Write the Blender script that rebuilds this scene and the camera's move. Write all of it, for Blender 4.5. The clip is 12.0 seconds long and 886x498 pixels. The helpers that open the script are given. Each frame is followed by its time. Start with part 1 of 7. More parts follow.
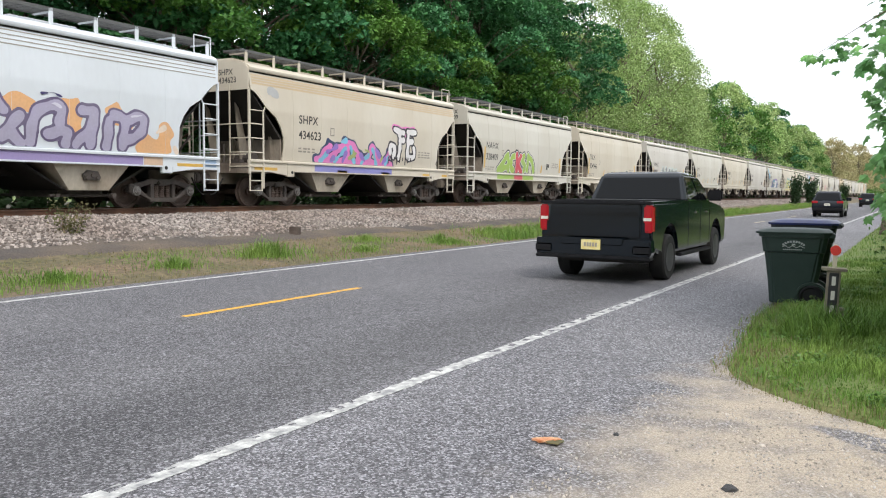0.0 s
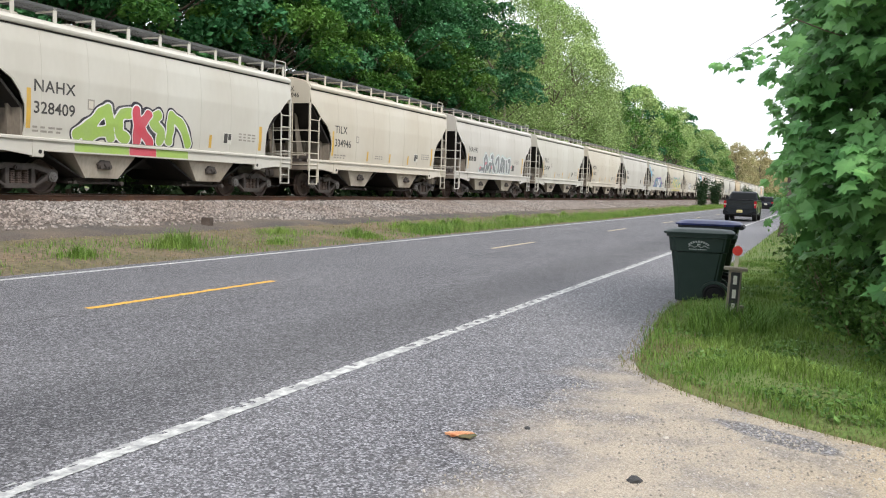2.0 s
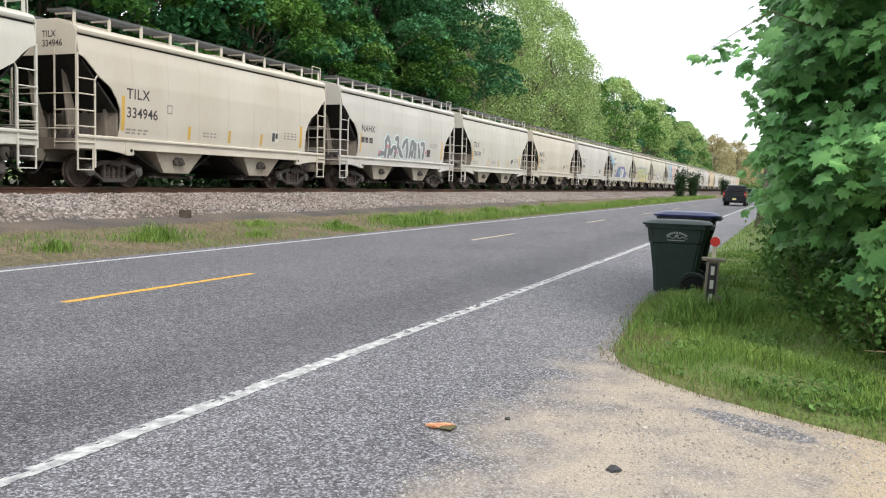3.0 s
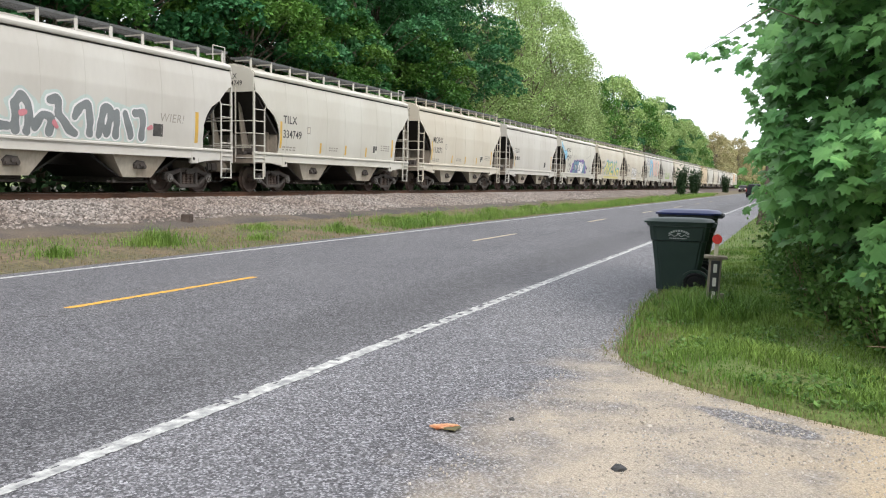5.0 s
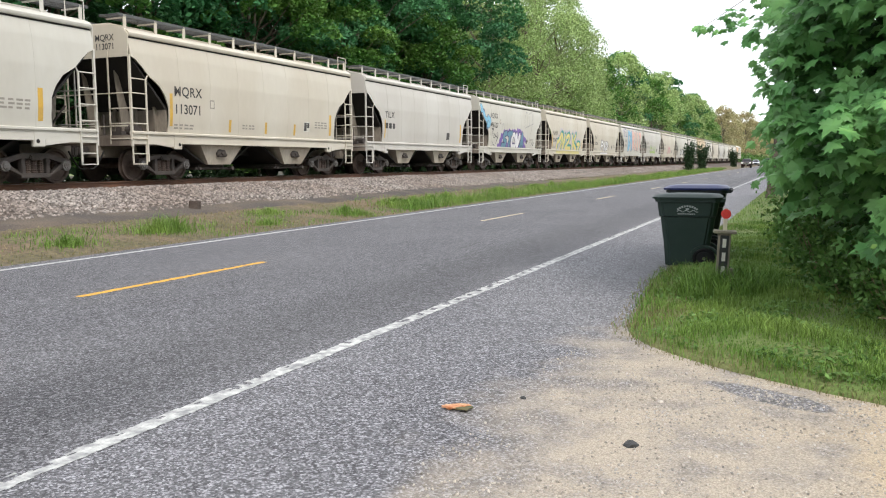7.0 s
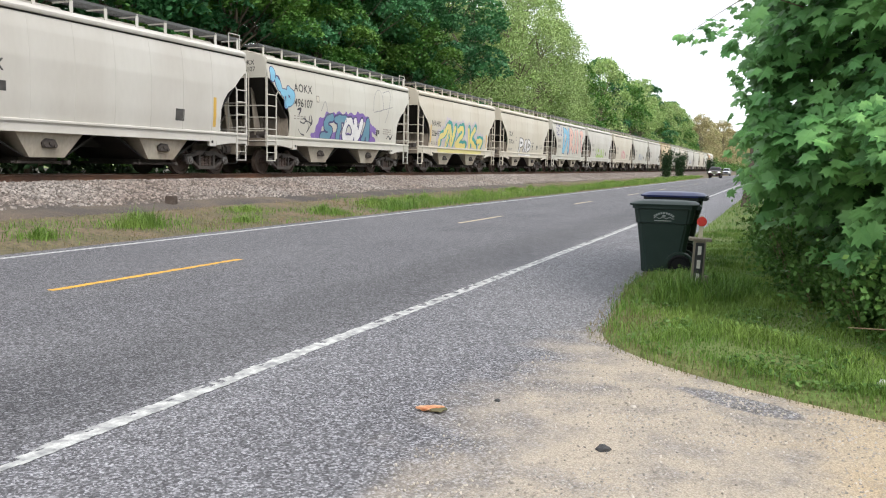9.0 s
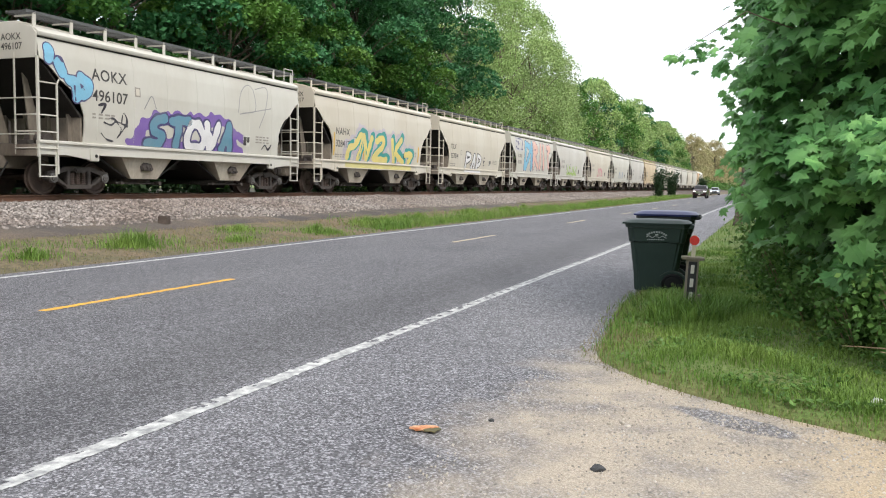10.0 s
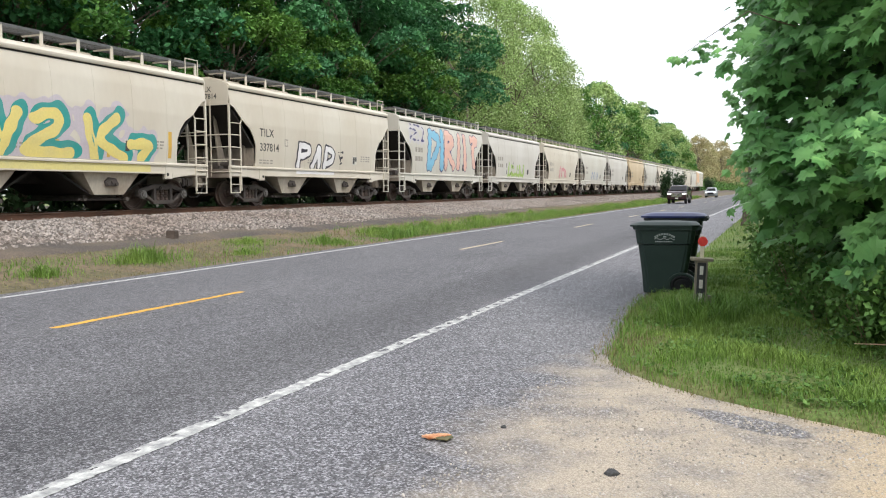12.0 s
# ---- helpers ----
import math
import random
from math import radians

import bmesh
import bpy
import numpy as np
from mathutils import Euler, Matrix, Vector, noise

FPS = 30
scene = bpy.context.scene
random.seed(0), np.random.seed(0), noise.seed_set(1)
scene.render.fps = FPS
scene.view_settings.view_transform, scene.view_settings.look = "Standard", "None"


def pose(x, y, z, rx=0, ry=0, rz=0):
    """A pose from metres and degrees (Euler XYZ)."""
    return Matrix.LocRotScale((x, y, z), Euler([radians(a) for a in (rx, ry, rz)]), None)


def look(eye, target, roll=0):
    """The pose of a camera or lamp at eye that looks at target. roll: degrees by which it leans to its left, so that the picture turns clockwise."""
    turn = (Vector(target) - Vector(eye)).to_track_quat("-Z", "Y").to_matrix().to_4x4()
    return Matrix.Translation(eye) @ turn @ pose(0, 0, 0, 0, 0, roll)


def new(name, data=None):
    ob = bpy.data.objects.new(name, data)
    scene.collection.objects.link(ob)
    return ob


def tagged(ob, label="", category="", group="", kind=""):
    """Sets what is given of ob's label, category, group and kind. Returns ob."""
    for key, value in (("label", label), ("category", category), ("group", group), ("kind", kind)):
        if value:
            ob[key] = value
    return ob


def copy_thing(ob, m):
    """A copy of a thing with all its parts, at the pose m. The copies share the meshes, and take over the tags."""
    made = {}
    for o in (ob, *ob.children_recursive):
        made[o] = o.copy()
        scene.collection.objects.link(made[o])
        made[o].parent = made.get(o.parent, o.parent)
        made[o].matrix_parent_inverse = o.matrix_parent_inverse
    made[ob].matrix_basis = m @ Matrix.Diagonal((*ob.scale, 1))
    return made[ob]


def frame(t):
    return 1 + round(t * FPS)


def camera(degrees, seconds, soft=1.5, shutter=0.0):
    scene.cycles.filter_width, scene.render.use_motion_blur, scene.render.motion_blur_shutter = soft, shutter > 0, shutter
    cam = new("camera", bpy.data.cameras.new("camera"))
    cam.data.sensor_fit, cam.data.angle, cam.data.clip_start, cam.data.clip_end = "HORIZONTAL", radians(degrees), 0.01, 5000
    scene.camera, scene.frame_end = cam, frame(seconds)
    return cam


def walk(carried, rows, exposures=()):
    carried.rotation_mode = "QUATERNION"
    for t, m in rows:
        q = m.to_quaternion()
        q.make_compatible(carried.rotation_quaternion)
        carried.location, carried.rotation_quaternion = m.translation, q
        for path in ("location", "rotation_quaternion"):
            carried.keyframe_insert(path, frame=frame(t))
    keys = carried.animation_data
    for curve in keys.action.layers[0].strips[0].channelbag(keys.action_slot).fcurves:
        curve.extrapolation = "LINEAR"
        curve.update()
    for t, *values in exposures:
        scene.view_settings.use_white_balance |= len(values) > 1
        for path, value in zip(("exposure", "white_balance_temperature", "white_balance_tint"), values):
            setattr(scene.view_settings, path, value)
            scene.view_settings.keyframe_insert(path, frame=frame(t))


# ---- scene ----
# camera: stands at the roadside, turned by hand
cam = camera(57.0, 12.0, soft=1.1)
EYE = (0.0, 0.0, 1.43)
# seconds, yaw, pitch, roll
TURNS = [
    (0, 30.32, -3.99, -0.42),
    (0.5, 30.29, -3.64, -0.90),
    (1, 27.91, -3.61, -1.59),
    (1.5, 26.10, -3.95, -1.65),
    (2, 24.55, -4.25, -1.81),
    (2.5, 23.60, -4.37, -1.63),
    (3, 23.13, -4.78, -1.72),
    (5, 23.21, -4.71, -0.98),
    (5.5, 23.00, -4.85, -0.80),
    (6, 22.75, -5.38, -1.78),
    (6.5, 23.16, -5.96, -1.21),
    (7, 23.66, -6.05, 0.34),
    (9, 22.23, -5.94, -1.08),
    (9.5, 22.12, -5.11, -1.37),
    (10, 21.76, -4.58, -1.00),
    (10.5, 21.34, -4.40, -0.33),
    (11, 21.29, -4.37, 0.01),
    (11.5, 21.54, -4.28, 0.23),
    (12, 22.19, -4.05, 0.49),
]
walk(cam, [(t, pose(*EYE, 90 + p, r, y)) for t, y, p, r in TURNS], exposures=[(0, 0.6), (12, 0.6)])

# light: a bright overcast sky and a very soft sun
world = bpy.data.worlds.new("overcast")
scene.world = world
world.use_nodes = True
wn, wl = world.node_tree.nodes, world.node_tree.links
wn.clear()
sky = wn.new("ShaderNodeTexSky")
sky.sky_type, sky.sun_disc = "NISHITA", False
sky.sun_elevation, sky.sun_rotation = radians(48), radians(150)
grey = wn.new("ShaderNodeMix")
grey.data_type = "RGBA"
grey.inputs[0].default_value = 0.86
grey.inputs[7].default_value = (9.2, 9.5, 10.0, 1)
bg = wn.new("ShaderNodeBackground")
bg.inputs[1].default_value = 0.115
out = wn.new("ShaderNodeOutputWorld")
wl.new(sky.outputs[0], grey.inputs[6])
wl.new(grey.outputs[2], bg.inputs[0])
wl.new(bg.outputs[0], out.inputs[0])
sun = new("sun", bpy.data.lights.new("sun", "SUN"))
sun.data.energy, sun.data.angle, sun.data.color = 1.6, radians(14), (1.0, 0.95, 0.88)
# the sun stands high behind the camera, a little to its right
sun.matrix_world = look((0, 0, 0), (-0.62, 0.55, -0.95))
# ---- materials ----
def mat(name, base, rough=0.7, metal=0.0, second=None, scale=4.0, mix=0.5, fine=60.0, fine_amount=0.15,
        bump=0.0, bump_scale=80.0, stretch=(1, 1, 1), per_object=0.0, per_island=0.0, spec=0.5, transmit=0.0, emit=None, emit_power=0.0, shift=0.0):
    """A surface with stains on a large scale, grain on a small one, and relief. Sizes are in metres."""
    m = bpy.data.materials.new(name)
    m.use_nodes = True
    nt = m.node_tree
    n, l = nt.nodes, nt.links
    b = n["Principled BSDF"]
    b.inputs["Roughness"].default_value = rough
    b.inputs["Metallic"].default_value = metal
    b.inputs["Specular IOR Level"].default_value = spec
    b.inputs["Transmission Weight"].default_value = transmit
    tc = n.new("ShaderNodeTexCoord")
    mp = n.new("ShaderNodeMapping")
    mp.inputs["Scale"].default_value = stretch
    l.new(tc.outputs["Object"], mp.inputs["Vector"])
    big = n.new("ShaderNodeTexNoise")
    big.inputs["Scale"].default_value, big.inputs["Detail"].default_value = scale, 6
    l.new(mp.outputs[0], big.inputs["Vector"])
    ramp = n.new("ShaderNodeValToRGB")
    ramp.color_ramp.elements[0].position, ramp.color_ramp.elements[1].position = 0.36 + shift, 0.66 + shift
    l.new(big.outputs[0], ramp.inputs[0])
    amount = n.new("ShaderNodeMath")
    amount.operation = "MULTIPLY"
    amount.inputs[1].default_value = mix
    l.new(ramp.outputs[0], amount.inputs[0])
    colour = n.new("ShaderNodeMix")
    colour.data_type = "RGBA"
    colour.inputs[6].default_value = (*base, 1)
    colour.inputs[7].default_value = (*(second or [c * 0.7 for c in base]), 1)
    l.new(amount.outputs[0], colour.inputs[0])
    small = n.new("ShaderNodeTexNoise")
    small.inputs["Scale"].default_value, small.inputs["Detail"].default_value = fine, 4
    l.new(mp.outputs[0], small.inputs["Vector"])
    grain = n.new("ShaderNodeMapRange")
    grain.inputs[3].default_value, grain.inputs[4].default_value = 1 - 2 * fine_amount, 1 + 2 * fine_amount
    l.new(small.outputs[0], grain.inputs[0])
    value = grain.outputs[0]
    for amount_of, source in ((per_object, "object"), (per_island, "island")):
        if amount_of:
            if source == "object":
                pick = n.new("ShaderNodeObjectInfo").outputs["Random"]
            else:
                pick = n.new("ShaderNodeNewGeometry").outputs["Random Per Island"]
            vary = n.new("ShaderNodeMapRange")
            vary.inputs[3].default_value, vary.inputs[4].default_value = 1 - amount_of, 1 + amount_of
            l.new(pick, vary.inputs[0])
            times_ = n.new("ShaderNodeMath")
            times_.operation = "MULTIPLY"
            l.new(value, times_.inputs[0])
            l.new(vary.outputs[0], times_.inputs[1])
            value = times_.outputs[0]
    hsv = n.new("ShaderNodeHueSaturation")
    l.new(colour.outputs[2], hsv.inputs["Color"])
    l.new(value, hsv.inputs["Value"])
    l.new(hsv.outputs[0], b.inputs["Base Color"])
    if bump:
        bn = n.new("ShaderNodeTexNoise")
        bn.inputs["Scale"].default_value, bn.inputs["Detail"].default_value = bump_scale, 5
        l.new(mp.outputs[0], bn.inputs["Vector"])
        bp = n.new("ShaderNodeBump")
        bp.inputs["Strength"].default_value, bp.inputs["Distance"].default_value = bump, 0.02
        l.new(bn.outputs[0], bp.inputs["Height"])
        l.new(bp.outputs[0], b.inputs["Normal"])
    if emit:
        b.inputs["Emission Color"].default_value = (*emit, 1)
        b.inputs["Emission Strength"].default_value = emit_power
    return m


def leaf_mat(name, base, second, gloss=0.45, island=0.35, scale=0.35):
    """Leaves: two greens, each leaf a little different, some light passing through."""
    m = mat(name, base, rough=gloss, second=second, scale=scale, mix=1.0, fine=6, fine_amount=0.12, per_island=island, per_object=0.12, spec=0.18)
    n, l = m.node_tree.nodes, m.node_tree.links
    b = n["Principled BSDF"]
    through_leaf = n.new("ShaderNodeBsdfTranslucent")
    mixer = n.new("ShaderNodeMixShader")
    mixer.inputs[0].default_value = 0.22
    l.new(b.inputs["Base Color"].links[0].from_socket, through_leaf.inputs[0])
    l.new(b.outputs[0], mixer.inputs[1])
    l.new(through_leaf.outputs[0], mixer.inputs[2])
    l.new(mixer.outputs[0], n["Material Output"].inputs[0])
    return m


M = {}
M["white_line"] = mat("worn white road paint", (0.64, 0.64, 0.62), 0.7, second=(0.22, 0.22, 0.23), scale=11, mix=0.9, fine=70, fine_amount=0.2, bump=0.4, shift=0.0)
M["yellow_line"] = mat("worn yellow road paint", (0.78, 0.42, 0.05), 0.7, second=(0.4, 0.25, 0.08), scale=7, mix=0.7, fine=70, fine_amount=0.2, bump=0.4, shift=0.06)
M["pale_yellow"] = mat("faded yellow road paint", (0.62, 0.5, 0.32), 0.7, second=(0.3, 0.25, 0.2), scale=5, mix=0.7, fine=70, fine_amount=0.2)
M["earth"] = mat("dry verge earth", (0.165, 0.12, 0.078), 0.95, second=(0.085, 0.085, 0.035), scale=0.9, mix=0.9, fine=11, fine_amount=0.6, bump=0.8, bump_scale=14)
M["lawn"] = mat("grassy ground", (0.1, 0.17, 0.035), 0.95, second=(0.22, 0.2, 0.09), scale=1.6, mix=0.6, fine=40, fine_amount=0.35, bump=0.8, bump_scale=30)
M["cinder"] = mat("grey cinder strip", (0.075, 0.064, 0.058), 0.95, second=(0.15, 0.115, 0.085), scale=0.7, mix=0.8, fine=30, fine_amount=0.4, bump=0.8, bump_scale=40)
M["ballast"] = mat("ballast bed", (0.1, 0.075, 0.06), 0.9, second=(0.06, 0.047, 0.04), scale=0.5, mix=0.6, fine=14, fine_amount=0.45, bump=1.0, bump_scale=16)
M["stones"] = mat("ballast stones", (0.31, 0.275, 0.25), 0.85, second=(0.19, 0.135, 0.105), scale=0.4, mix=0.5, fine=25, fine_amount=0.2, per_island=0.55)
M["gravel"] = mat("drive gravel", (0.4, 0.375, 0.35), 0.9, second=(0.47, 0.4, 0.31), scale=2, mix=0.6, fine=40, fine_amount=0.2, per_island=0.4)
M["rail"] = mat("rusty rail steel", (0.17, 0.085, 0.05), 0.7, 0.3, second=(0.1, 0.055, 0.04), scale=2, mix=0.7, fine=40, fine_amount=0.2)
M["rail_top"] = mat("polished rail head", (0.35, 0.32, 0.3), 0.35, 0.9, scale=5, fine=50, fine_amount=0.1)
M["tie"] = mat("tarred wooden tie", (0.07, 0.05, 0.04), 0.9, second=(0.14, 0.11, 0.09), scale=3, mix=0.7, fine=40, fine_amount=0.3, bump=0.5)
for key, base, second in (("cream", (0.62, 0.575, 0.49), (0.5, 0.43, 0.33)), ("ivory", (0.6, 0.58, 0.52), (0.48, 0.44, 0.37)), ("tan", (0.62, 0.5, 0.34), (0.5, 0.37, 0.22)),
                          ("silver", (0.66, 0.7, 0.74), (0.56, 0.59, 0.62)), ("greyish", (0.6, 0.575, 0.53), (0.46, 0.42, 0.37))):
    M[key] = mat(key + " car paint", base, 0.55, second=second, scale=0.5, mix=0.5, fine=7, fine_amount=0.02, bump=0.05, bump_scale=2.5, stretch=(1, 1.2, 0.45), spec=0.4)
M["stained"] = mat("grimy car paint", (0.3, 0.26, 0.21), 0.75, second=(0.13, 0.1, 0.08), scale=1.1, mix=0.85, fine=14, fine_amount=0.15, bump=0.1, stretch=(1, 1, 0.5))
M["underside"] = mat("black underframe", (0.014, 0.013, 0.012), 0.85, second=(0.03, 0.026, 0.022), scale=2.5, mix=0.7, fine=20, fine_amount=0.2)
M["truck_iron"] = mat("dusty cast iron", (0.06, 0.05, 0.045), 0.85, second=(0.11, 0.09, 0.078), scale=4, mix=0.6, fine=30, fine_amount=0.25, bump=0.2)
M["wheel_iron"] = mat("brown wheel steel", (0.085, 0.06, 0.05), 0.75, 0.2, second=(0.14, 0.1, 0.08), scale=6, mix=0.6, fine=30, fine_amount=0.2)
M["bearing"] = mat("worn bearing steel", (0.22, 0.21, 0.2), 0.5, 0.5, second=(0.1, 0.08, 0.07), scale=8, mix=0.7, fine=40, fine_amount=0.2)
M["grating"] = mat("galvanised grating", (0.13, 0.13, 0.128), 0.6, 0.4, scale=3, fine=40, fine_amount=0.15)
M["mark"] = mat("black lettering", (0.045, 0.042, 0.04), 0.7, second=(0.12, 0.11, 0.1), scale=6, mix=0.5, fine=50, fine_amount=0.1)
M["faint_mark"] = mat("faded lettering", (0.33, 0.3, 0.26), 0.7, scale=6, fine=50, fine_amount=0.1)
M["reflector_yellow"] = mat("yellow reflective strip", (0.66, 0.4, 0.06), 0.5, second=(0.5, 0.33, 0.12), scale=4, mix=0.6, fine=40, fine_amount=0.1)


def spray(name, c):
    if name not in M:
        M[name] = mat(name + " spray paint", c, 0.5, second=[v * 0.75 + 0.08 for v in c], scale=1.8, mix=0.7, fine=18, fine_amount=0.06, spec=0.4)
    return M[name]


M["black_paint"] = mat("black metallic car paint", (0.006, 0.01, 0.015), 0.1, 0.0, scale=3, fine=200, fine_amount=0.05, spec=0.5)
M["navy_paint"] = mat("dark grey car paint", (0.012, 0.015, 0.022), 0.15, 0.0, scale=3, fine=200, fine_amount=0.05)
M["maroon_paint"] = mat("dark brown car paint", (0.035, 0.015, 0.017), 0.2, 0.0, scale=3, fine=200, fine_amount=0.05)
M["silver_paint"] = mat("silver car paint", (0.5, 0.52, 0.55), 0.28, 0.5, scale=3, fine=200, fine_amount=0.05)
M["glass_dark"] = mat("tinted window glass", (0.003, 0.004, 0.005), 0.03, 0.0, scale=3, fine=30, fine_amount=0.05, spec=0.22)
M["black_plastic"] = mat("matt black plastic", (0.009, 0.009, 0.011), 0.6, scale=6, fine=90, fine_amount=0.1, spec=0.25)
M["tyre"] = mat("tyre rubber", (0.008, 0.008, 0.008), 0.85, second=(0.016, 0.015, 0.014), scale=5, mix=0.6, fine=60, fine_amount=0.2, bump=0.2)
M["rim"] = mat("dark alloy", (0.05, 0.05, 0.055), 0.35, 0.8, scale=5, fine=60, fine_amount=0.1)
M["chrome"] = mat("chrome", (0.6, 0.6, 0.62), 0.12, 1.0, scale=5, fine=60, fine_amount=0.03)
M["tail_red"] = mat("red tail lamp", (0.22, 0.004, 0.01), 0.12, scale=9, fine=90, fine_amount=0.1, emit=(1, 0.03, 0.04), emit_power=0.1)
M["lamp_clear"] = mat("lit headlamp", (0.8, 0.8, 0.8), 0.1, scale=9, fine=90, fine_amount=0.03, emit=(1, 0.97, 0.9), emit_power=1.0)
M["plate"] = mat("pale yellow number plate", (0.75, 0.62, 0.2), 0.5, second=(0.8, 0.75, 0.5), scale=12, mix=0.6, fine=60, fine_amount=0.03)
M["bin_green"] = mat("dark green bin plastic", (0.022, 0.042, 0.035), 0.5, second=(0.035, 0.055, 0.047), scale=2.5, mix=0.7, fine=110, fine_amount=0.12, bump=0.12, bump_scale=120, spec=0.3)
M["bin_dark"] = mat("black green bin plastic", (0.012, 0.018, 0.02), 0.5, scale=2.5, mix=0.7, fine=110, fine_amount=0.12, bump=0.12)
M["lid_blue"] = mat("navy blue bin lid", (0.02, 0.03, 0.12), 0.4, second=(0.03, 0.045, 0.16), scale=2.5, mix=0.7, fine=110, fine_amount=0.1, bump=0.1)
M["emblem"] = mat("pale stamped emblem", (0.42, 0.46, 0.44), 0.6, second=(0.25, 0.28, 0.27), scale=20, mix=0.6, fine=90, fine_amount=0.1)
M["old_wood"] = mat("weathered grey wood", (0.3, 0.26, 0.2), 0.9, second=(0.16, 0.14, 0.11), scale=6, mix=0.8, fine=60, fine_amount=0.25, bump=0.4, stretch=(1, 1, 0.15))
M["sign_black"] = mat("black painted board", (0.02, 0.02, 0.022), 0.6, second=(0.05, 0.05, 0.05), scale=12, mix=0.6, fine=90, fine_amount=0.15)
M["sign_white"] = mat("white painted numerals", (0.7, 0.69, 0.62), 0.6, second=(0.5, 0.48, 0.4), scale=14, mix=0.6, fine=90, fine_amount=0.1)
M["red_disc"] = mat("red reflector disc", (0.75, 0.03, 0.03), 0.3, second=(0.85, 0.08, 0.05), scale=30, mix=0.5, fine=150, fine_amount=0.15)
M["cream_stake"] = mat("cream plastic stake", (0.72, 0.66, 0.5), 0.6, scale=9, fine=60, fine_amount=0.08)
M["bark"] = mat("tree bark", (0.11, 0.085, 0.06), 0.95, second=(0.2, 0.17, 0.13), scale=3, mix=0.8, fine=30, fine_amount=0.35, bump=0.9, bump_scale=25, stretch=(1, 1, 0.25))
M["twig"] = mat("dry twig", (0.3, 0.21, 0.14), 0.9, second=(0.18, 0.12, 0.08), scale=8, mix=0.8, fine=60, fine_amount=0.2)
M["leaf_dark"] = leaf_mat("dark maple leaves", (0.045, 0.15, 0.065), (0.09, 0.25, 0.085), island=0.3)
M["leaf_mid"] = leaf_mat("green leaves", (0.06, 0.17, 0.035), (0.12, 0.23, 0.045))
M["leaf_light"] = leaf_mat("yellow-green spring leaves", (0.27, 0.4, 0.13), (0.38, 0.48, 0.2), island=0.25)
M["leaf_pale"] = leaf_mat("pale budding leaves", (0.42, 0.4, 0.19), (0.46, 0.39, 0.22), island=0.2)
M["leaf_near"] = leaf_mat("near maple leaves", (0.1, 0.27, 0.085), (0.25, 0.5, 0.16), gloss=0.4, island=0.3, scale=1.2)
M["hedge_leaf"] = leaf_mat("shaded hedge leaves", (0.055, 0.15, 0.045), (0.1, 0.24, 0.06), island=0.3, scale=1.2)
M["leaf_shrub"] = leaf_mat("small shrub leaves", (0.08, 0.18, 0.042), (0.16, 0.27, 0.075), scale=1.5)
M["leaf_olive"] = leaf_mat("dull olive leaves", (0.1, 0.12, 0.05), (0.2, 0.16, 0.08), scale=1.5)
M["leaf_fir_and_shade"] = leaf_mat("cedar sprays and shade-dark undergrowth", (0.025, 0.06, 0.025), (0.05, 0.085, 0.035))
M["blade"] = leaf_mat("grass blades", (0.11, 0.21, 0.04), (0.22, 0.32, 0.075), gloss=0.5, scale=0.9)
M["dry_blade"] = leaf_mat("dry grass blades", (0.29, 0.235, 0.13), (0.2, 0.2, 0.09), gloss=0.6, scale=0.9)
M["litter"] = mat("torn brown cardboard", (0.55, 0.2, 0.08), 0.8, second=(0.6, 0.42, 0.26), scale=14, mix=0.9, fine=60, fine_amount=0.2)
M["dark_stone"] = mat("dark stone", (0.06, 0.06, 0.062), 0.8, scale=12, fine=60, fine_amount=0.25, bump=0.4)
M["white_litter"] = mat("white litter", (0.75, 0.74, 0.72), 0.7, scale=12, fine=60, fine_amount=0.08)
M["bay_paint"] = mat("rust-dusted bay paint", (0.5, 0.45, 0.37), 0.7, second=(0.36, 0.29, 0.22), scale=1.3, mix=0.8, fine=14, fine_amount=0.12, bump=0.1, stretch=(1, 1, 0.5))
M["slope_shade"] = mat("slope sheet with shade in its colour", (0.014, 0.012, 0.011), 0.85, second=(0.03, 0.026, 0.022), scale=1.2, mix=0.7, fine=14, fine_amount=0.2)
M["forest_floor"] = mat("leaf litter with forest shade in its colour", (0.05, 0.036, 0.024), 0.95, second=(0.03, 0.04, 0.015), scale=0.5, mix=0.8, fine=12, fine_amount=0.3, bump=0.6, bump_scale=9)


# ---- mesh helpers ----
def mesh_of(name, bm, material, smooth=False):
    me = bpy.data.meshes.new(name)
    bmesh.ops.recalc_face_normals(bm, faces=bm.faces)
    bm.to_mesh(me)
    bm.free()
    me.materials.append(material)
    if smooth:
        me.polygons.foreach_set("use_smooth", [True] * len(me.polygons))
        me.set_sharp_from_angle(angle=radians(40))
    return me


def part(name, bm, material, parent=None, label="", smooth=False, at=None):
    ob = new(name, mesh_of(name, bm, material, smooth))
    if parent is not None:
        ob.parent = parent
    if at is not None:
        ob.matrix_basis = at
    if label:
        tagged(ob, label)
    return ob


def empty(name, m=None):
    ob = new(name)
    ob.empty_display_size = 0.2
    if m is not None:
        ob.matrix_basis = m
    return ob


def from_lists(name, verts, faces, material, smooth=False):
    me = bpy.data.meshes.new(name)
    me.from_pydata(verts, [], faces)
    me.materials.append(material)
    if smooth:
        me.polygons.foreach_set("use_smooth", [True] * len(me.polygons))
    me.update()
    return me


def bm_new():
    return bmesh.new()


